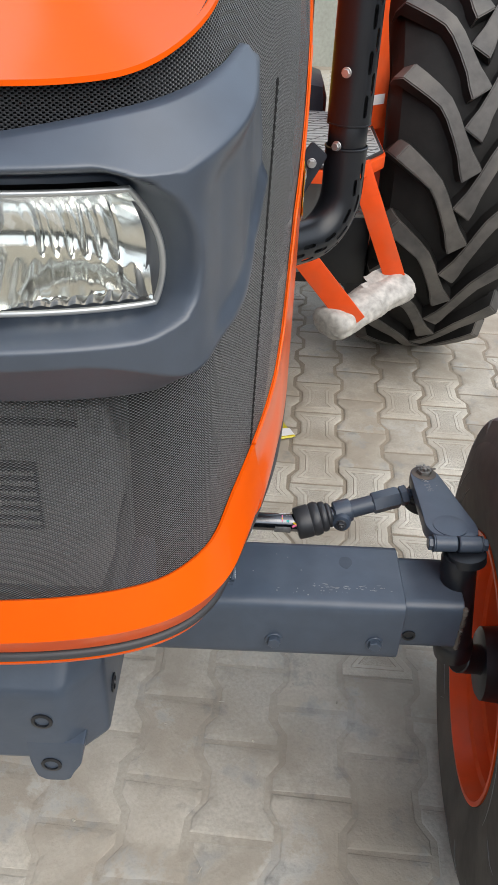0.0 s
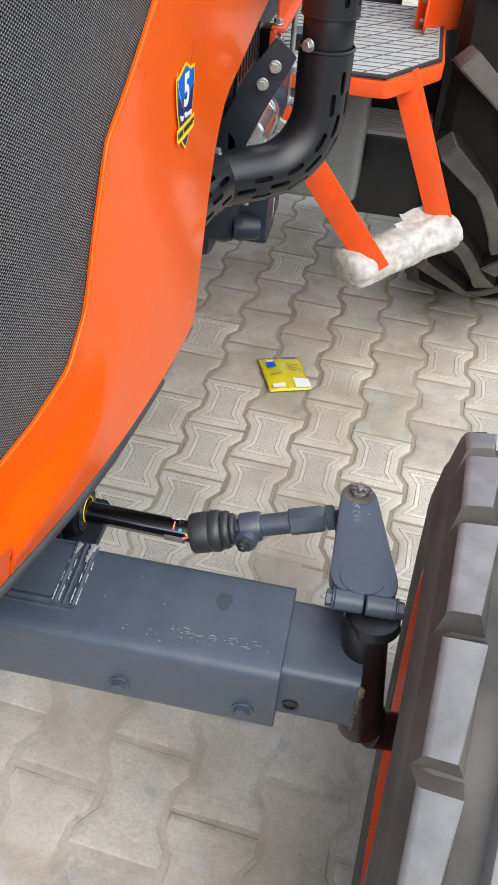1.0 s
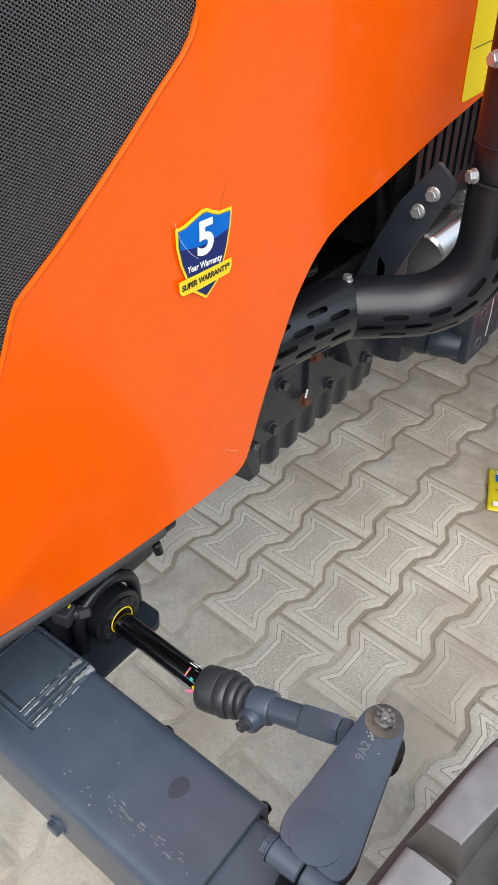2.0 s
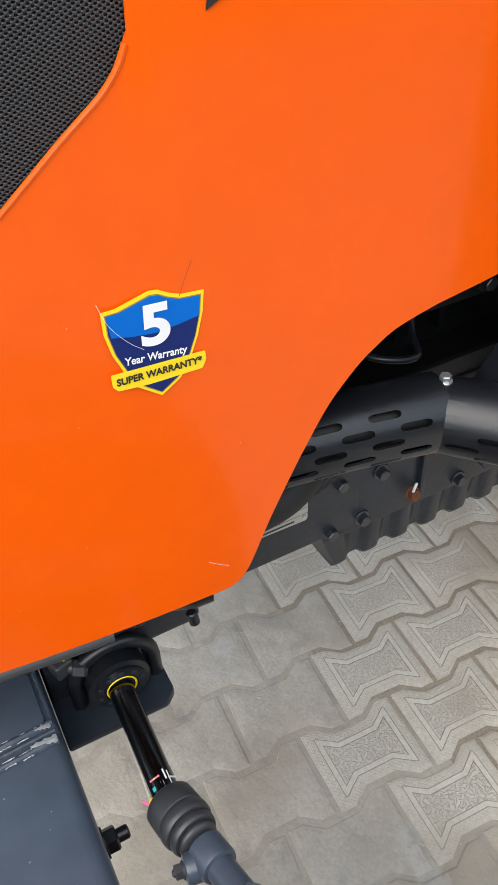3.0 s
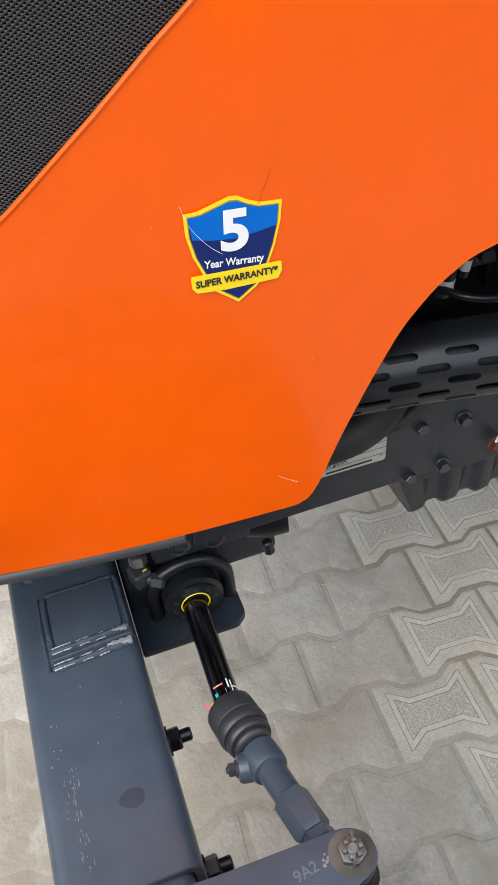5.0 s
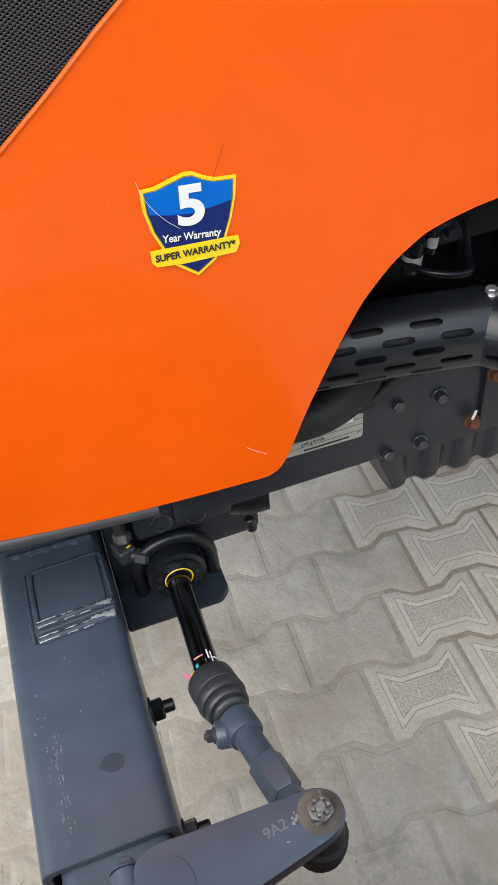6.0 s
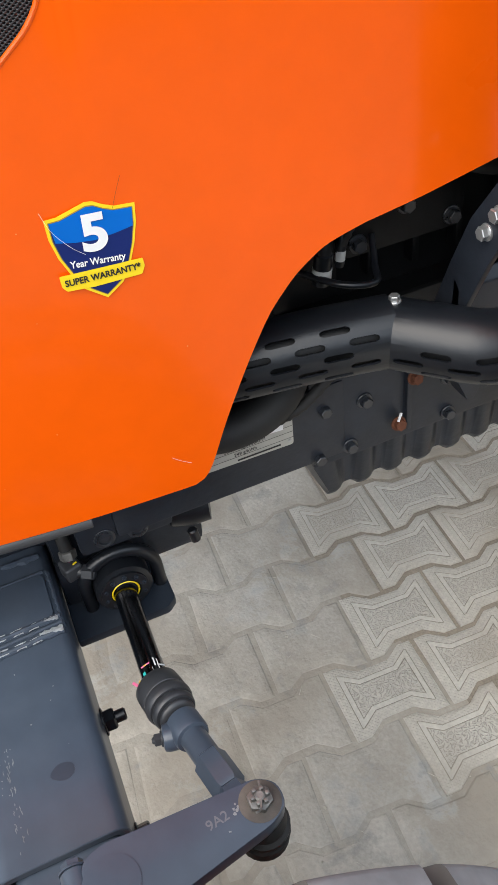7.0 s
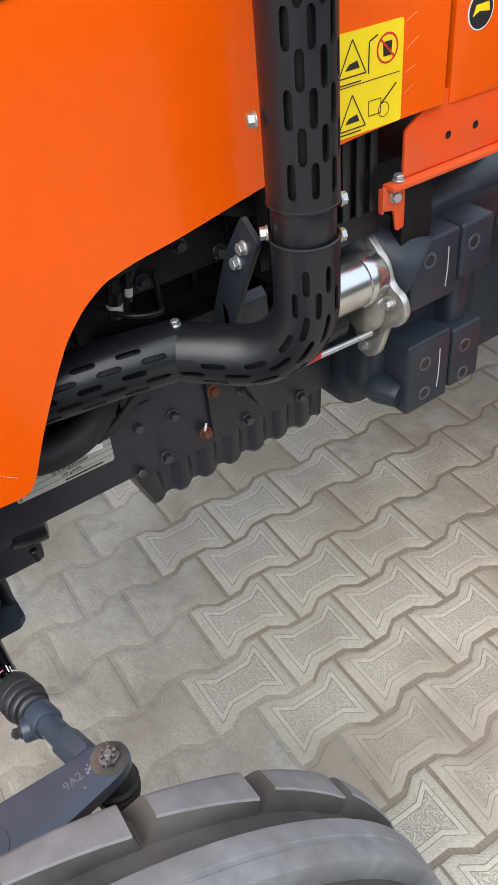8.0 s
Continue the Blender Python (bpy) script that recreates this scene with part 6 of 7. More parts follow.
bm = bmesh.new()
add_prism(bm, ring_outline([(0.352, 1.015), (0.388, 1.005), (0.505, 1.145), (0.462, 1.160)], 0.01), Matrix.Translation((0, 0, 0.420)), 0.02, 0.004)
tread = part("step_tread", bm, ORANGE_DULL, deck)
bm = bmesh.new()
rnd = random.Random(8)
p0, p1 = Vector((0.330, 0.995, 0.416)), Vector((0.515, 1.168, 0.448))
ring_n, seg_n = 48, 44
rings = []
axis = (p1 - p0).normalized()
u = axis.cross(Vector((0, 0, 1))).normalized()
v = axis.cross(u)
for i in range(seg_n + 1):
    t = i / seg_n
    row = []
    for k in range(ring_n):
        a = 2 * math.pi * k / ring_n
        q = Vector((3.1 * t + 2, 1.4 * math.cos(a), 1.4 * math.sin(a)))
        rr = 1 + 0.12 * noise.noise(q * 1.4) + 0.035 * noise.noise(Vector((q.x * 9, q.y, q.z))) + 0.012 * noise.noise(q * 11.0)
        if t > 0.94:
            rr *= 0.84
        row.append(bm.verts.new(p0.lerp(p1, t) + (u * math.cos(a) * 0.052 + v * math.sin(a) * 0.036) * rr))
    rings.append(row)
for a, b in zip(rings[:-1], rings[1:]):
    for k in range(ring_n):
        bm.faces.new((a[k], a[(k + 1) % ring_n], b[(k + 1) % ring_n], b[k]))
inner_ring = rings[0]
for reach, shrink in ((0.010, 0.88), (0.016, 0.66), (0.018, 0.34)):
    lip = [bm.verts.new(p0 - axis * reach + (w.co - p0) * shrink + axis * 0.004 * noise.noise(Vector((k * 0.4, shrink * 9, 2)))) for k, w in enumerate(rings[0])]
    for k in range(ring_n):
        bm.faces.new((inner_ring[k], inner_ring[(k + 1) % ring_n], lip[(k + 1) % ring_n], lip[k]))
    inner_ring = lip
bm.faces.new(inner_ring)
bm.faces.new(rings[-1])
bmesh.ops.recalc_face_normals(bm, faces=bm.faces)
flap = []
for i in range(9):
    c = Vector((0.412, 1.080, 0.466)) + Vector((0.009, 0.0085, 0.0012)) * i
    flap.append([bm.verts.new(c + Vector((-0.0050, 0.0055, 0.0035)) * j + Vector((0, 0, 0.006 * noise.noise(Vector((i * 0.5, j * 0.5, 3)))))) for j in range(-3, 5 if i > 1 else 3)])
for a, b in zip(flap[:-1], flap[1:]):
    for k in range(min(len(a), len(b)) - 1):
        bm.faces.new((a[k], a[k + 1], b[k + 1], b[k]))
part("foam_wrapping", bm, WRAP, tread, "crumpled white foam wrapping round the step")
for o, dx in zip((*step_arms, tread), (0.012, 0.002, 0.012)):
    o.matrix_basis = Matrix.Translation((dx, 0, 0.024))
post_pose = Matrix.Translation((0.387, 1.42, 0)) @ Matrix.Rotation(radians(40), 4, "Z") @ Matrix.Rotation(radians(90), 4, "X")
bm = bmesh.new()
add_prism(bm, ring_outline([(0.0, 0.762), (0.118, 0.762), (0.118, 0.88), (0.085, 1.02), (0.08, 1.30), (0.03, 1.30), (0.02, 1.02), (0.0, 0.90)], 0.008), post_pose, 0.006, 0.0015)
post = part("fender_plate", bm, ORANGE_DULL, tractor, "orange mudguard stay plate")
bm = bmesh.new()
add_prism(bm, [(0.048, 0.822), (0.106, 0.822), (0.106, 0.846), (0.048, 0.846)], post_pose @ Matrix.Translation((0, 0, 0.0062)), 0.0006)
part("paper_label", bm, STICKER_WHITE, post)
for u, z in ((0.014, 0.785), (0.014, 0.825)):
    bolt(BOLT_ZINC, post_pose @ Vector((u, z, 0.006)), post_pose.to_3x3() @ Vector((0, 0, 1)), post)
# Plain ribbed box standing in for unidentified black steps behind the platform.
bm = bmesh.new()
add_box(bm, (0.275, 1.48, 0.33), (0.48, 1.67, 0.525), 0.008)
add_box(bm, (0.30, 1.65, 0.49), (0.48, 1.80, 0.64), 0.006)
ribbed_box = part("battery_box", bm, BLACK, tractor, "black ribbed box under the platform")
for k in range(9):
    bm = bmesh.new()
    add_box(bm, (0.285, 1.485 + 0.019 * k, 0.522), (0.474, 1.495 + 0.019 * k, 0.533), 0.002)
    part("top_rib", bm, MAT_GREY, ribbed_box)
bm = bmesh.new()
add_box(bm, (2 * CX - 0.325, 1.30, 0.43), (0.325, 1.46, 0.725), 0.02, None, 4)
part("transmission_cover", bm, TANK, tractor, "plain grey transmission side cover")
# inner mudguard plate beside the rear wheel, lever by the platform
bm = bmesh.new()
guard = [(1.36, 0.77), (2.30, 0.77), (2.42, 1.2), (2.2, 1.42), (1.7, 1.46), (1.48, 1.30)]
add_prism(bm, ring_outline(guard, 0.04), Matrix(((0, 0, 1, 0.405), (1, 0, 0, 0), (0, 1, 0, 0), (0, 0, 0, 1))), 0.005, 0.001)
part("mudguard", bm, ORANGE_DULL, tractor, "orange inner mudguard plate")
bm = bmesh.new()
add_rod(bm, (0.19, 1.20, 0.77), (0.215, 1.28, 1.02), 0.008, 14)
add_box(bm, (0.17, 1.17, 0.765), (0.215, 1.23, 0.80), 0.006)
part("pedal", bm, BLACK, tractor, "black pedal lever")


# ---- wheels ----
def tyre_profile(bm, profile, centre, sides):
    m = Matrix.Translation(centre) @ Matrix.Rotation(radians(90), 4, "Y")
    rings = []
    for x, r in profile:
        rings.append([bm.verts.new(m @ Vector((r * math.cos(2 * math.pi * k / sides), r * math.sin(2 * math.pi * k / sides), x))) for k in range(sides)])
    for a, b in zip(rings[:-1], rings[1:]):
        for k in range(sides):
            bm.faces.new((a[k], a[(k + 1) % sides], b[(k + 1) % sides], b[k]))
    bmesh.ops.recalc_face_normals(bm, faces=bm.faces)


def front_wheel(side):
    R = 0.361
    hub = child(new("front_wheel"), tractor)
    x = 0.585 if side > 0 else 2 * CX - 0.585
    hub.matrix_basis = Matrix.Translation((x, 0.086, R - 0.001)) @ Matrix.Rotation(radians(-5.4), 4, "Z") @ Matrix.Rotation(radians(-2.7), 4, "Y") @ (Matrix.Identity(4) if side > 0 else Matrix.Rotation(math.pi, 4, "Z"))
    tagged(hub, label="narrow ribbed front wheel with an orange rim")

    def sub(name, bm, mat, label=""):
        o = link(name, bm, mat)
        o.parent = hub
        return tagged(o, label=label)

    bm = bmesh.new()
    tyre_profile(bm, [(-0.060, 0.180), (-0.088, 0.1905), (-0.096, 0.230), (-0.0975, 0.282), (-0.091, 0.312), (-0.083, 0.326), (-0.070, 0.334), (-0.03, 0.341), (0.03, 0.341), (0.070, 0.334), (0.083, 0.326), (0.091, 0.312),
                      (0.0975, 0.282), (0.096, 0.230), (0.088, 0.1905), (0.060, 0.180)], (0, 0, 0), 96)
    sub("tyre", bm, TYRE, "dusty black ribbed tyre")
    bm = bmesh.new()
    tyre_profile(bm, [(-0.0225, 0.341), (-0.0195, R - 0.0025), (-0.0185, R - 0.0005), (-0.017, R), (-0.003, R), (-0.0022, R - 0.0012), (0.0022, R - 0.0012), (0.003, R), (0.017, R), (0.0185, R - 0.0005), (0.0195, R - 0.0025), (0.0225, 0.341)], (0, 0, 0), 96)
    sub("centre_rib", bm, TREAD, "worn grey centre rib")
    # pale scrapes on the inner sidewall
    scrape = random.Random(12)
    walls = ((0.200, 0.230, 0.282, 0.315), (0.0900, 0.0962, 0.0977, 0.0913))
    for k in range(16):
        r0, a0 = scrape.uniform(0.215, 0.31), scrape.uniform(0, 2 * math.pi)
        dr, da = (scrape.uniform(-0.004, 0.004), scrape.uniform(0.15, 0.6)) if k % 2 else (scrape.uniform(0.02, 0.05), scrape.uniform(-0.08, 0.08))
        pts = []
        for j in range(9):
            rr = min(0.313, r0 + dr * j / 8)
            a = a0 + da * j / 8
            pts.append((-float(np.interp(rr, *walls)) - 0.0002, rr * math.cos(a), rr * math.sin(a)))
        bm = bmesh.new()
        add_tube(bm, pts, 0.0004, 5, radius=lambda i: 0.00015 + 0.0004 * math.sin(math.pi * i / 8))
        sub("scrape", bm, CHIP)
    n = 20
    for sgn in (-1, 1):
        for k in range(n):
            a0 = 2 * math.pi * (k + (0.5 if sgn > 0 else 0)) / n
            bm = bmesh.new()
            rows = []
            for j in range(5):
                a = a0 + 2 * math.pi / n * 0.80 * j / 4
                skew = 0.008 * (j / 4 - 0.5)
                sec = [(0.045, 0.337), (0.049 + skew, R - 0.005), (0.0505 + skew, R - 0.0035), (0.073, R - 0.007), (0.0770, R - 0.009), (0.0790, R - 0.0125), (0.0885, 0.315)]
                flare = (0.06, 0.0, 0.0, 0.0, 0.0, 0.01, 0.10)
                rows.append([bm.verts.new((sgn * w, rr * math.cos(a + fl * (j / 4 - 0.5)), rr * math.sin(a + fl * (j / 4 - 0.5)))) for (w, rr), fl in zip(sec, flare)])
            for p, q in zip(rows[:-1], rows[1:]):
                for i in range(6):
                    f = bm.faces.new((p[i], p[i + 1], q[i + 1], q[i]))
                    f.material_index = 1 if i in (0, 5) else 0
            for f in (bm.faces.new(rows[0]), bm.faces.new(rows[-1])):
                f.material_index = 1
            bmesh.ops.recalc_face_normals(bm, faces=bm.faces)
            sub("tread_block", bm, (TREAD, TYRE))
    bm = bmesh.new()
    tyre_profile(bm, [(-0.080, 0.188), (-0.0905, 0.1905), (-0.0905, 0.184), (-0.064, 0.179), (-0.060, 0.1715), (-0.044, 0.169), (-0.040, 0.1585), (-0.005, 0.156), (0.015, 0.138), (0.025, 0.10), (0.025, 0.03)], (0, 0, 0), 64)
    tyre_profile(bm, [(0.0905, 0.1905), (0.0905, 0.184), (0.055, 0.176), (0.040, 0.164), (0.008, 0.158)], (0, 0, 0), 64)
    sub("rim", bm, ORANGE_DULL, "orange pressed steel rim")
    bm = bmesh.new()
    tyre_profile(bm, [(-0.082, 0.0), (-0.082, 0.046), (-0.078, 0.052), (-0.050, 0.054), (-0.03, 0.056), (-0.02, 0.07), (0.03, 0.07), (0.03, 0.0)], (0, 0, 0), 36)
    sub("hub", bm, BLACK, "black wheel hub")
    return hub


front_wheel(1)
front_wheel(-1)
bm = bmesh.new()
add_rod(bm, (0.462, 0.066, 0.398), (0.510, 0.084, 0.374), 0.021, 20)
part("stub_axle", bm, BLACK, kingpin)


def rear_wheel(side):
    R = 0.625
    hub = child(new("rear_wheel"), tractor)
    x = 0.672 if side > 0 else 2 * CX - 0.672
    hub.matrix_basis = Matrix.Translation((x, 1.90, R)) @ Matrix.Rotation(radians(1.2), 4, "X") @ (Matrix.Identity(4) if side > 0 else Matrix.Rotation(math.pi, 4, "Z"))
    tagged(hub, label="large rear wheel with chevron lugs")

    def sub(name, bm, mat, label=""):
        o = link(name, bm, mat)
        o.parent = hub
        return tagged(o, label=label)

    carcass = [(-0.13, 0.33), (-0.165, 0.37), (-0.188, 0.43), (-0.190, 0.505), (-0.170, 0.553), (-0.10, 0.585), (0.0, 0.594), (0.10, 0.585), (0.170, 0.553), (0.190, 0.505), (0.188, 0.43), (0.165, 0.37), (0.13, 0.33)]
    bm = bmesh.new()
    tyre_profile(bm, carcass, (0, 0, 0), 96)
    sub("tyre", bm, REAR_RUBBER, "black agricultural tyre")
    n = 21
    # a lug's middle line across the tread (from the middle outwards) and round it, with its half width
    line = [(-0.006, 0.0, 0.027), (0.005, -0.022, 0.0245), (0.019, -0.052, 0.0185), (0.038, -0.092, 0.0165), (0.058, -0.134, 0.0165), (0.077, -0.165, 0.0175), (0.105, -0.190, 0.020), (0.138, -0.216, 0.022), (0.166, -0.238, 0.023), (0.182, -0.252, 0.022)]
    for sgn in (-1, 1):
        for k in range(n):
            a0 = 2 * math.pi * (k + (0.5 if sgn > 0 else 0.0)) / n
            bm = bmesh.new()
            rows = []
            for j, (w, c, half) in enumerate(line):
                p, q = line[max(j - 1, 0)], line[min(j + 1, len(line) - 1)]
                d = Vector((q[0] - p[0], q[1] - p[1])).normalized()
                if j == 0:
                    d = Vector((0.55, -0.83))
                nrm = Vector((-d.y, d.x))
                drop = 0.50 * max(0.0, w - 0.05) ** 1.5 + (0.045 if j == len(line) - 1 else 0.0)
                row = []
                for off, depth in ((-1.35, 0.036), (-1.0, 0.0), (1.0, 0.0), (1.35, 0.036)):
                    ww, cc = w + nrm.x * half * off, c + nrm.y * half * off
                    rr = R - drop - depth
                    row.append(bm.verts.new((sgn * ww, rr * math.cos(a0 + cc / R), rr * math.sin(a0 + cc / R))))
                rows.append(row)
            for p, q in zip(rows[:-1], rows[1:]):
                for i in range(3):
                    f = bm.faces.new((p[i], p[i + 1], q[i + 1], q[i]))
                    f.material_index = 0 if i == 1 else 1
            for f in (bm.faces.new(rows[0]), bm.faces.new(rows[-1])):
                f.material_index = 1
            bmesh.ops.recalc_face_normals(bm, faces=bm.faces)
            bmesh.ops.bevel(bm, geom=[e for e in bm.edges if len(e.link_faces) == 2 and e.calc_face_angle(0) > 0.6], offset=0.003, segments=2, affect="EDGES")
            sub("lug", bm, (LUG, REAR_RUBBER))
    bm = bmesh.new()
    tyre_profile(bm, [(-0.13, 0.345), (-0.135, 0.335), (-0.12, 0.315), (-0.05, 0.30), (0.02, 0.28), (0.05, 0.15), (0.05, 0.0)], (0, 0, 0), 64)
    tyre_profile(bm, [(0.135, 0.335), (0.12, 0.315), (0.03, 0.285)], (0, 0, 0), 64)
    sub("rim", bm, ORANGE_DULL, "orange steel rim")
    return hub


rear_wheel(1)
rear_wheel(-1)

# ---- ground and surroundings ----
def sand_height(x, y):
    """Sand swept into the joints; over the worn strip it lies almost flush with the pavers."""
    p = Vector((x, y, 0))
    h = -0.0038 + 0.0015 * noise.noise(p * 3.1) + 0.0012 * noise.noise(p * 9.0) + 0.0006 * noise.noise(p * 31.0)
    film = min(1.0, max(0.0, (0.54 - y) / 0.10))
    return h * (1 - film) + film * (-0.0027 + 0.0009 * noise.noise(p * 4.0 + Vector((7, 0, 0))) + 0.0008 * noise.noise(p * 23.0))


xs = [-400, -40, -8, -3] + [-1.7 + 0.0125 * k for k in range(329)] + [4, 10, 50, 400]
ys = [-400, -40, -8, -3] + [-0.9 + 0.0125 * k for k in range(345)] + [5, 12, 50, 400]
verts = [(x, y, sand_height(x, y) if abs(x) < 3.0 and -3 < y < 4 else -0.004) for y in ys for x in xs]
nx = len(xs)
quads = [(j * nx + i, j * nx + i + 1, (j + 1) * nx + i + 1, (j + 1) * nx + i) for j in range(len(ys) - 1) for i in range(nx - 1)]
me = bpy.data.meshes.new("ground")
me.from_pydata(verts, [], quads)
me.materials.append(SAND)
me.materials.append(SAND_PALE)
me.polygons.foreach_set("material_index", [1 if -1.0 < verts[q[0]][1] < 0.60 + 0.05 * math.sin(9 * verts[q[0]][0]) and abs(verts[q[0]][0]) < 2.4 else 0 for q in quads])
me.shade_smooth()
ground = tagged(new("ground", me), label="sandy paved yard with filled joints", category="ground", kind="structure")
bm = bmesh.new()
add_box(bm, (-9, 7.0, -0.1), (12, 7.25, 3.2), 0.0)
tagged(link("wall_back", bm, WALL), label="weathered olive grey yard wall", category="wall", kind="structure")
# Unseen wall, added to darken the light on front faces.
bm = bmesh.new()
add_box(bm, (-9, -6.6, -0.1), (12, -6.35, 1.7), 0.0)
tagged(link("wall_front", bm, BLOCK_DARK), label="unseen dark wall added to cut side light", category="wall", kind="structure")

# Unseen wall, added to cut skylight that reaches under the tractor.
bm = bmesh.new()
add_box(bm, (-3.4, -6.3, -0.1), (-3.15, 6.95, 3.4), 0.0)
tagged(link("wall_left", bm, BLOCK_DARK), label="unseen dark wall added to cut side light", category="wall", kind="structure")
# Unseen wall, added to dim reflections in the stack and side panel.
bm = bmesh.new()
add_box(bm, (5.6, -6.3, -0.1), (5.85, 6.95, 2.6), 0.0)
tagged(link("wall_right", bm, BLOCK_DARK), label="unseen dark wall added to cut side light", category="wall", kind="structure")

# one bow-tie paver: hatched border, raised smooth band, worm-textured field
P, Q, TURN = 0.1262, 0.1730, radians(-3.5)
O = Vector((-0.052, 0.635, 0))


def bowtie(inset):
    """The outline of a bow-tie paver, drawn in by inset all round."""
    e, w, h, a, b = 0.0685, 0.0478, 0.0832, 0.0275, 0.0580
    pts = [Vector(p) for p in ((-e, -h), (e, -h), (e, -b), (w, -a), (w, a), (e, b), (e, h), (-e, h), (-e, b), (-w, a), (-w, -a), (-e, -b))]
    out = []
    for k, p in enumerate(pts):
        d0, d1 = (p - pts[k - 1]).normalized(), (pts[(k + 1) % 12] - p).normalized()
        n0, n1 = Vector((-d0.y, d0.x)), Vector((-d1.y, d1.x))
        m = (n0 + n1).normalized()
        out.append(p + m * inset / max(m.dot(n0), 0.35))
    # where the short side of an ear has shrunk away, its two corners meet
    if abs(out[2].y) >= abs(out[1].y):
        slope = (out[3].x - out[2].x) / (out[3].y - out[2].y)
        tip = out[3].x + slope * (out[1].y - out[3].y)
        for k in (1, 2, 5, 6, 7, 8, 11, 0):
            out[k] = Vector((tip if out[k].x > 0 else -tip, out[1].y if out[k].y < 0 else -out[1].y))
    return [tuple(p) for p in out]


def paver_mesh(name, worn):
    bm = bmesh.new()
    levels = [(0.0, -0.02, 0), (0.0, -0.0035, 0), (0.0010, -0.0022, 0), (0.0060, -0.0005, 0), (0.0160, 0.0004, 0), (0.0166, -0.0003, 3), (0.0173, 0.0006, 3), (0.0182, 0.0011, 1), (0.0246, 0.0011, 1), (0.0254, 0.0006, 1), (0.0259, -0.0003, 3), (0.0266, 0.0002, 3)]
    if worn:
        levels = [(0.0, -0.02, 0), (0.0, -0.0045, 0), (0.003, -0.0026, 0), (0.010, -0.0012, 0), (0.020, -0.0006, 0)]
    rings = [[bm.verts.new((x, y, z)) for x, y in bowtie(i)] for i, z, _ in levels]
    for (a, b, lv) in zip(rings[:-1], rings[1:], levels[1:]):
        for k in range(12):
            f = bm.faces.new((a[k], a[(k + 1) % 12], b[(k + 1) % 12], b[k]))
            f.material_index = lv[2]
    r = rings[-1]
    for quad in ((0, 1, 2, 11), (11, 2, 3, 10), (10, 3, 4, 9), (9, 4, 5, 8), (8, 5, 6, 7)):
        f = bm.faces.new([r[k] for k in quad])
        f.material_index = 0 if worn else 2
    me = bpy.data.meshes.new(name)
    bmesh.ops.dissolve_degenerate(bm, edges=bm.edges, dist=0.00002)
    bm.to_mesh(me)
    bm.free()
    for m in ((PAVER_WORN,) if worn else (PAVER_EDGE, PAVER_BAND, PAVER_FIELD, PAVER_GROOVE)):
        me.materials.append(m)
    return me


PAVER, PAVER_PLAIN = paver_mesh("bowtie_paver", False), paver_mesh("worn_paver", True)
rnd = random.Random(21)
spots = []
for i in range(-16, 22):
    for j in range(-12, 24):
        u, v = i * P, (j + (0.5 if i % 2 else 0.0)) * Q
        x, y = O.x + math.cos(TURN) * u - math.sin(TURN) * v, O.y + math.sin(TURN) * u + math.cos(TURN) * v
        if -1.7 < x < 2.4 and -0.9 < y < 3.4:
            # Beyond y 1.0 most are plain; their darker tone also stands for shade.
            worn = y < (0.52 if i == 1 else 0.36 if i > 3 else 0.59) or (y > 1.0 and rnd.random() < 0.7)
            spots.append((math.hypot(x - 0.15, y - 0.75), x, y, worn, rnd.uniform(-0.02, 0.02), rnd.uniform(-0.012, 0.012), rnd.uniform(-0.0004, 0.0016)))
spots.sort()
for n, (_, x, y, worn, turn, tilt, lift) in enumerate(spots[:300]):
    o = new("paver", PAVER_PLAIN if worn else PAVER)
    o.parent = ground
    o.matrix_basis = pose(x, y, lift, tilt * 60, tilt * 40, math.degrees(TURN + turn))
far = bmesh.new()
for n, (_, x, y, worn, turn, tilt, lift) in enumerate(spots[300:]):
    start = len(far.verts)
    far.from_mesh(PAVER_PLAIN if worn else PAVER)
    far.verts.ensure_lookup_table()
    m = pose(x, y, lift, tilt * 60, tilt * 40, math.degrees(TURN + turn))
    for vert in far.verts[start:]:
        vert.co = m @ vert.co
# the rest of the yard, in plainer pavers
verts, faces = [], []
rims = [(bowtie(i), z) for i, z in ((0.0, -0.012), (0.001, -0.0030), (0.010, -0.0012))]
for i in range(-30, 44):
    for j in range(-42, 42):
        u, v = i * P, (j + (0.5 if i % 2 else 0.0)) * Q
        x, y = O.x + math.cos(TURN) * u - math.sin(TURN) * v, O.y + math.sin(TURN) * u + math.cos(TURN) * v
        if (-1.7 < x < 2.4 and -0.9 < y < 3.4) or not (-3.0 < x < 5.4 and -6.2 < y < 6.8):
            continue
        start, lift = len(verts), rnd.uniform(-0.0004, 0.0016)
        m = pose(x, y, lift, 0, 0, math.degrees(TURN) + rnd.uniform(-1, 1))
        verts += [m @ Vector((a, b, z)) for rim, z in rims for a, b in rim]
        for ring in (0, 12):
            faces += [(start + ring + k, start + ring + (k + 1) % 12, start + ring + 12 + (k + 1) % 12, start + ring + 12 + k) for k in range(12)]
        faces += [tuple(start + 24 + k for k in quad) for quad in ((0, 1, 2, 11), (11, 2, 3, 10), (10, 3, 4, 9), (9, 4, 5, 8), (8, 5, 6, 7))]
me = bpy.data.meshes.new("yard_pavers")
me.from_pydata(verts, [], faces)
me.materials.append(PAVER_WORN)
o = new("yard_pavers", me)
o.parent = ground
tagged(o, kind="stuff")
o = link("far_pavers", far, (PAVER_EDGE, PAVER_BAND, PAVER_FIELD, PAVER_GROOVE), smooth=False)
o.parent = ground
tagged(o, kind="stuff")

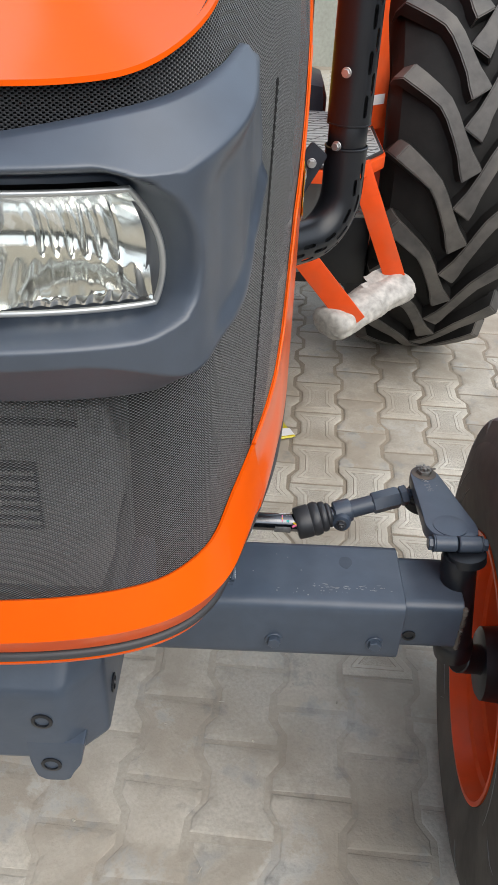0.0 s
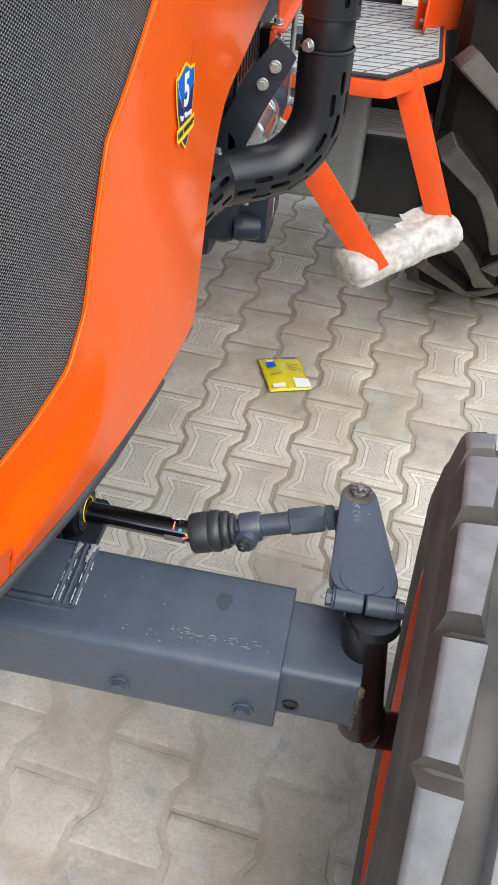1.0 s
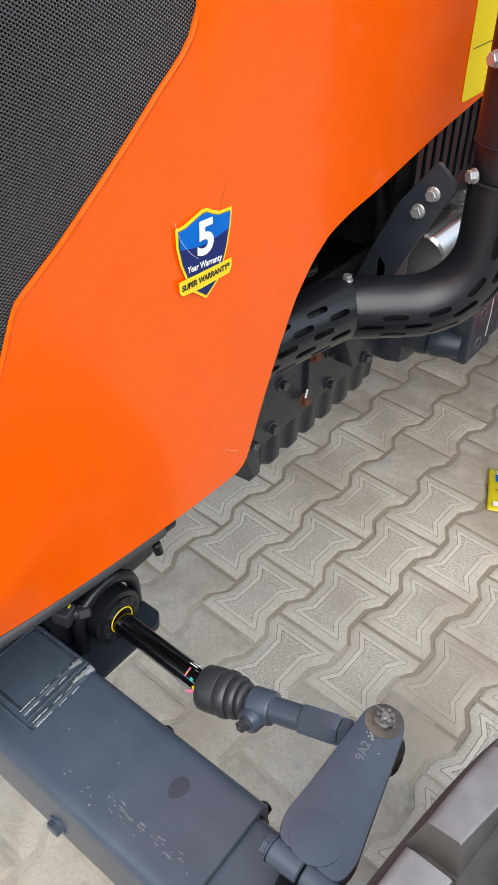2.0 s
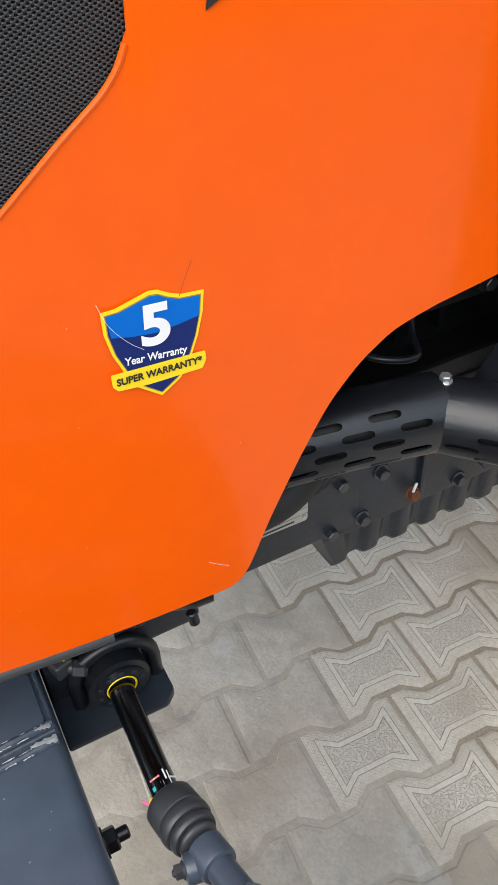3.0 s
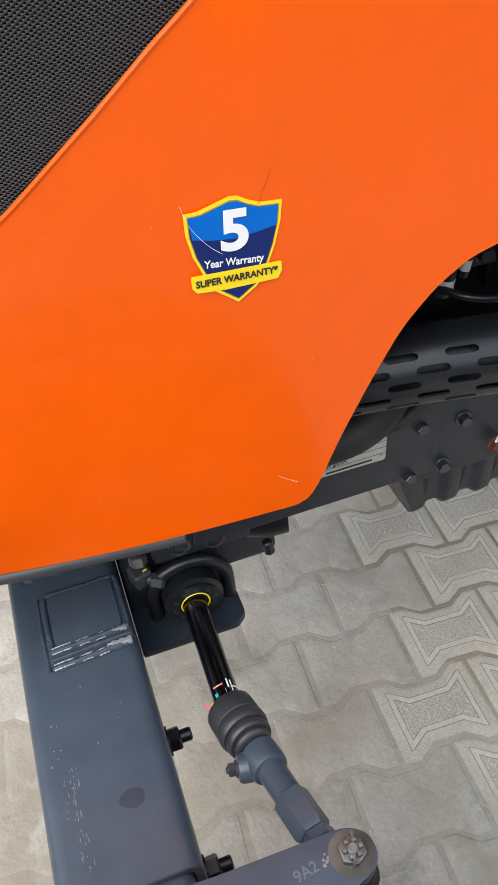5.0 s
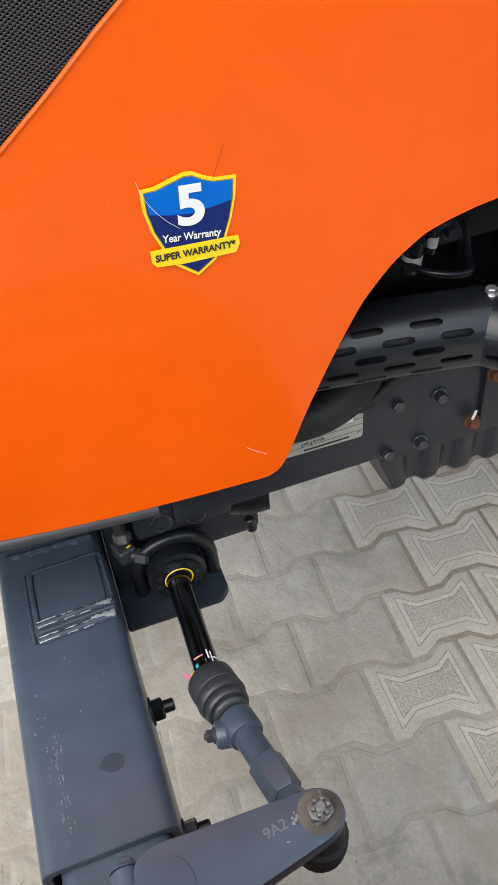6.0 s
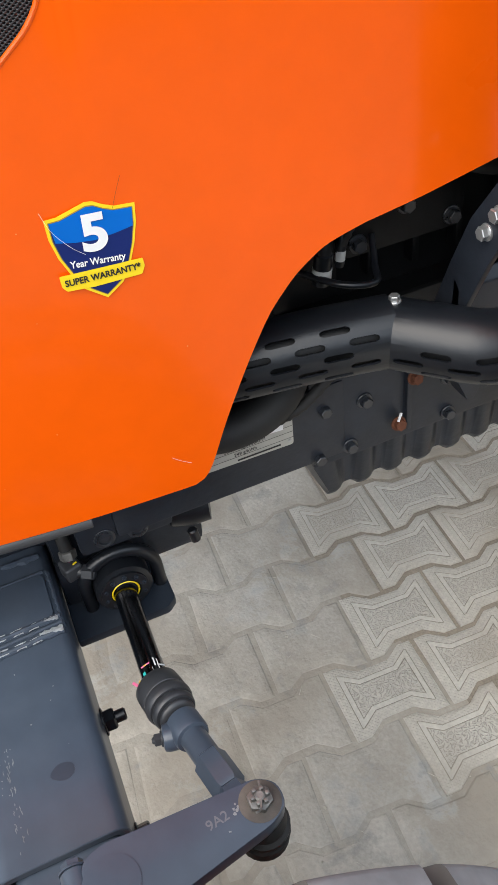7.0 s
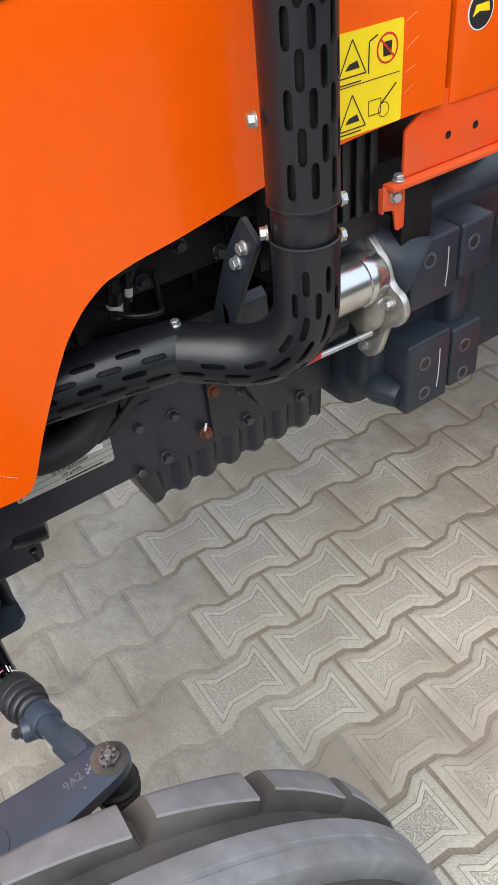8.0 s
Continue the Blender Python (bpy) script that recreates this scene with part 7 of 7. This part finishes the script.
# straw and grit lying about
rnd = random.Random(12)
bm = bmesh.new()
for k in range(150):
    x, y = rnd.uniform(-0.3, 1.1), rnd.uniform(-0.4, 1.5)
    a, n = rnd.uniform(0, 6.28), rnd.uniform(0.003, 0.011) if k % 3 else rnd.uniform(0.001, 0.003)
    w = 0.0006 if k % 3 else n * 0.8
    d, e = Vector((math.cos(a), math.sin(a), 0)) * n, Vector((-math.sin(a), math.cos(a), 0)) * w
    c = Vector((x, y, 0.0016))
    ends = [bm.verts.new(c + p) for p in (d + e, e - d, -d - e, d - e, Vector((0, 0, w)) + d * 0.7, Vector((0, 0, w)) - d * 0.7)]
    for f in ((0, 1, 5, 4), (2, 3, 4, 5), (0, 4, 3), (1, 2, 5)):
        bm.faces.new([ends[q] for q in f])
STRAW = material("pale_straw", (0.50, 0.46, 0.38), 0.8, grain=0.3)
o = link("litter", bm, STRAW, smooth=False)
o.parent = ground
tagged(o, kind="stuff")

# yellow foil packet
packet = thing("foil_packet", 0.215, 1.17, 0.0, "crumpled yellow foil packet lying on the pavers", "packet")
bm = bmesh.new()
na, nb = 16, 12
g = []
ax, ay = Vector((0.10, 0.035, 0)), Vector((-0.055, 0.125, 0))
o0 = Vector((0.197, 1.09, 0.004))
for i in range(na + 1):
    g.append([bm.verts.new(o0 + ax * (i / na) + ay * (j / nb) + Vector((0, 0, 0.004 + 0.009 * math.sin(math.pi * i / na) * math.sin(math.pi * j / nb) + 0.004 * noise.noise(Vector((i * 0.35, j * 0.35, 1)))))) for j in range(nb + 1)])
for i in range(na):
    for j in range(nb):
        bm.faces.new((g[i][j], g[i + 1][j], g[i + 1][j + 1], g[i][j + 1]))
# Fold highlight painted as a paler yellow strip across the foil.
FOLD_SHINE = material("fold_shine_paint", (0.80, 0.72, 0.20), 0.25)
PRINT_OLIVE = material("olive_print", (0.30, 0.26, 0.02), 0.5)
FOIL = material("yellow_foil", (0.66, 0.56, 0.015), 0.32, coat=0.3, grain=0.05, stain=0.15, bump=0.001, bump_scale=60)
ob = part("wrapper", bm, FOIL, packet)
mod = ob.modifiers.new("thickness", "SOLIDIFY")
mod.thickness = 0.002
for mat, (a, b, c, d) in ((STICKER_BLUE, (0.14, 0.34, 0.62, 0.80)), (STICKER_WHITE, (0.16, 0.32, 0.80, 0.90)), (STICKER_WHITE, (0.62, 0.99, 0.03, 0.27)), (STICKER_WHITE, (0.10, 0.40, 0.06, 0.16)), (STICKER_BLUE, (0.58, 0.90, 0.90, 0.94)), (PINK, (0.18, 0.30, 0.86, 0.89)), (FOLD_SHINE, (0.492, 0.508, 0.0, 1.0)), (PRINT_OLIVE, (0.60, 0.92, 0.50, 0.52)), (PRINT_OLIVE, (0.60, 0.92, 0.56, 0.58)), (PRINT_OLIVE, (0.60, 0.88, 0.62, 0.64)), (PRINT_OLIVE, (0.60, 0.92, 0.68, 0.70)), (PRINT_OLIVE, (0.14, 0.40, 0.40, 0.43))):
    bm = bmesh.new()
    q = [o0 + ax * u + ay * v + Vector((0, 0, 0.006 + 0.009 * math.sin(math.pi * u) * math.sin(math.pi * v))) for u, v in ((a, c), (b, c), (b, d), (a, d))]
    bm.faces.new([bm.verts.new(p + Vector((0, 0, 0.003))) for p in q])
    part("print_patch", bm, mat, packet)
packet.matrix_basis = Matrix.Translation((0.215, 1.203, 0.0))
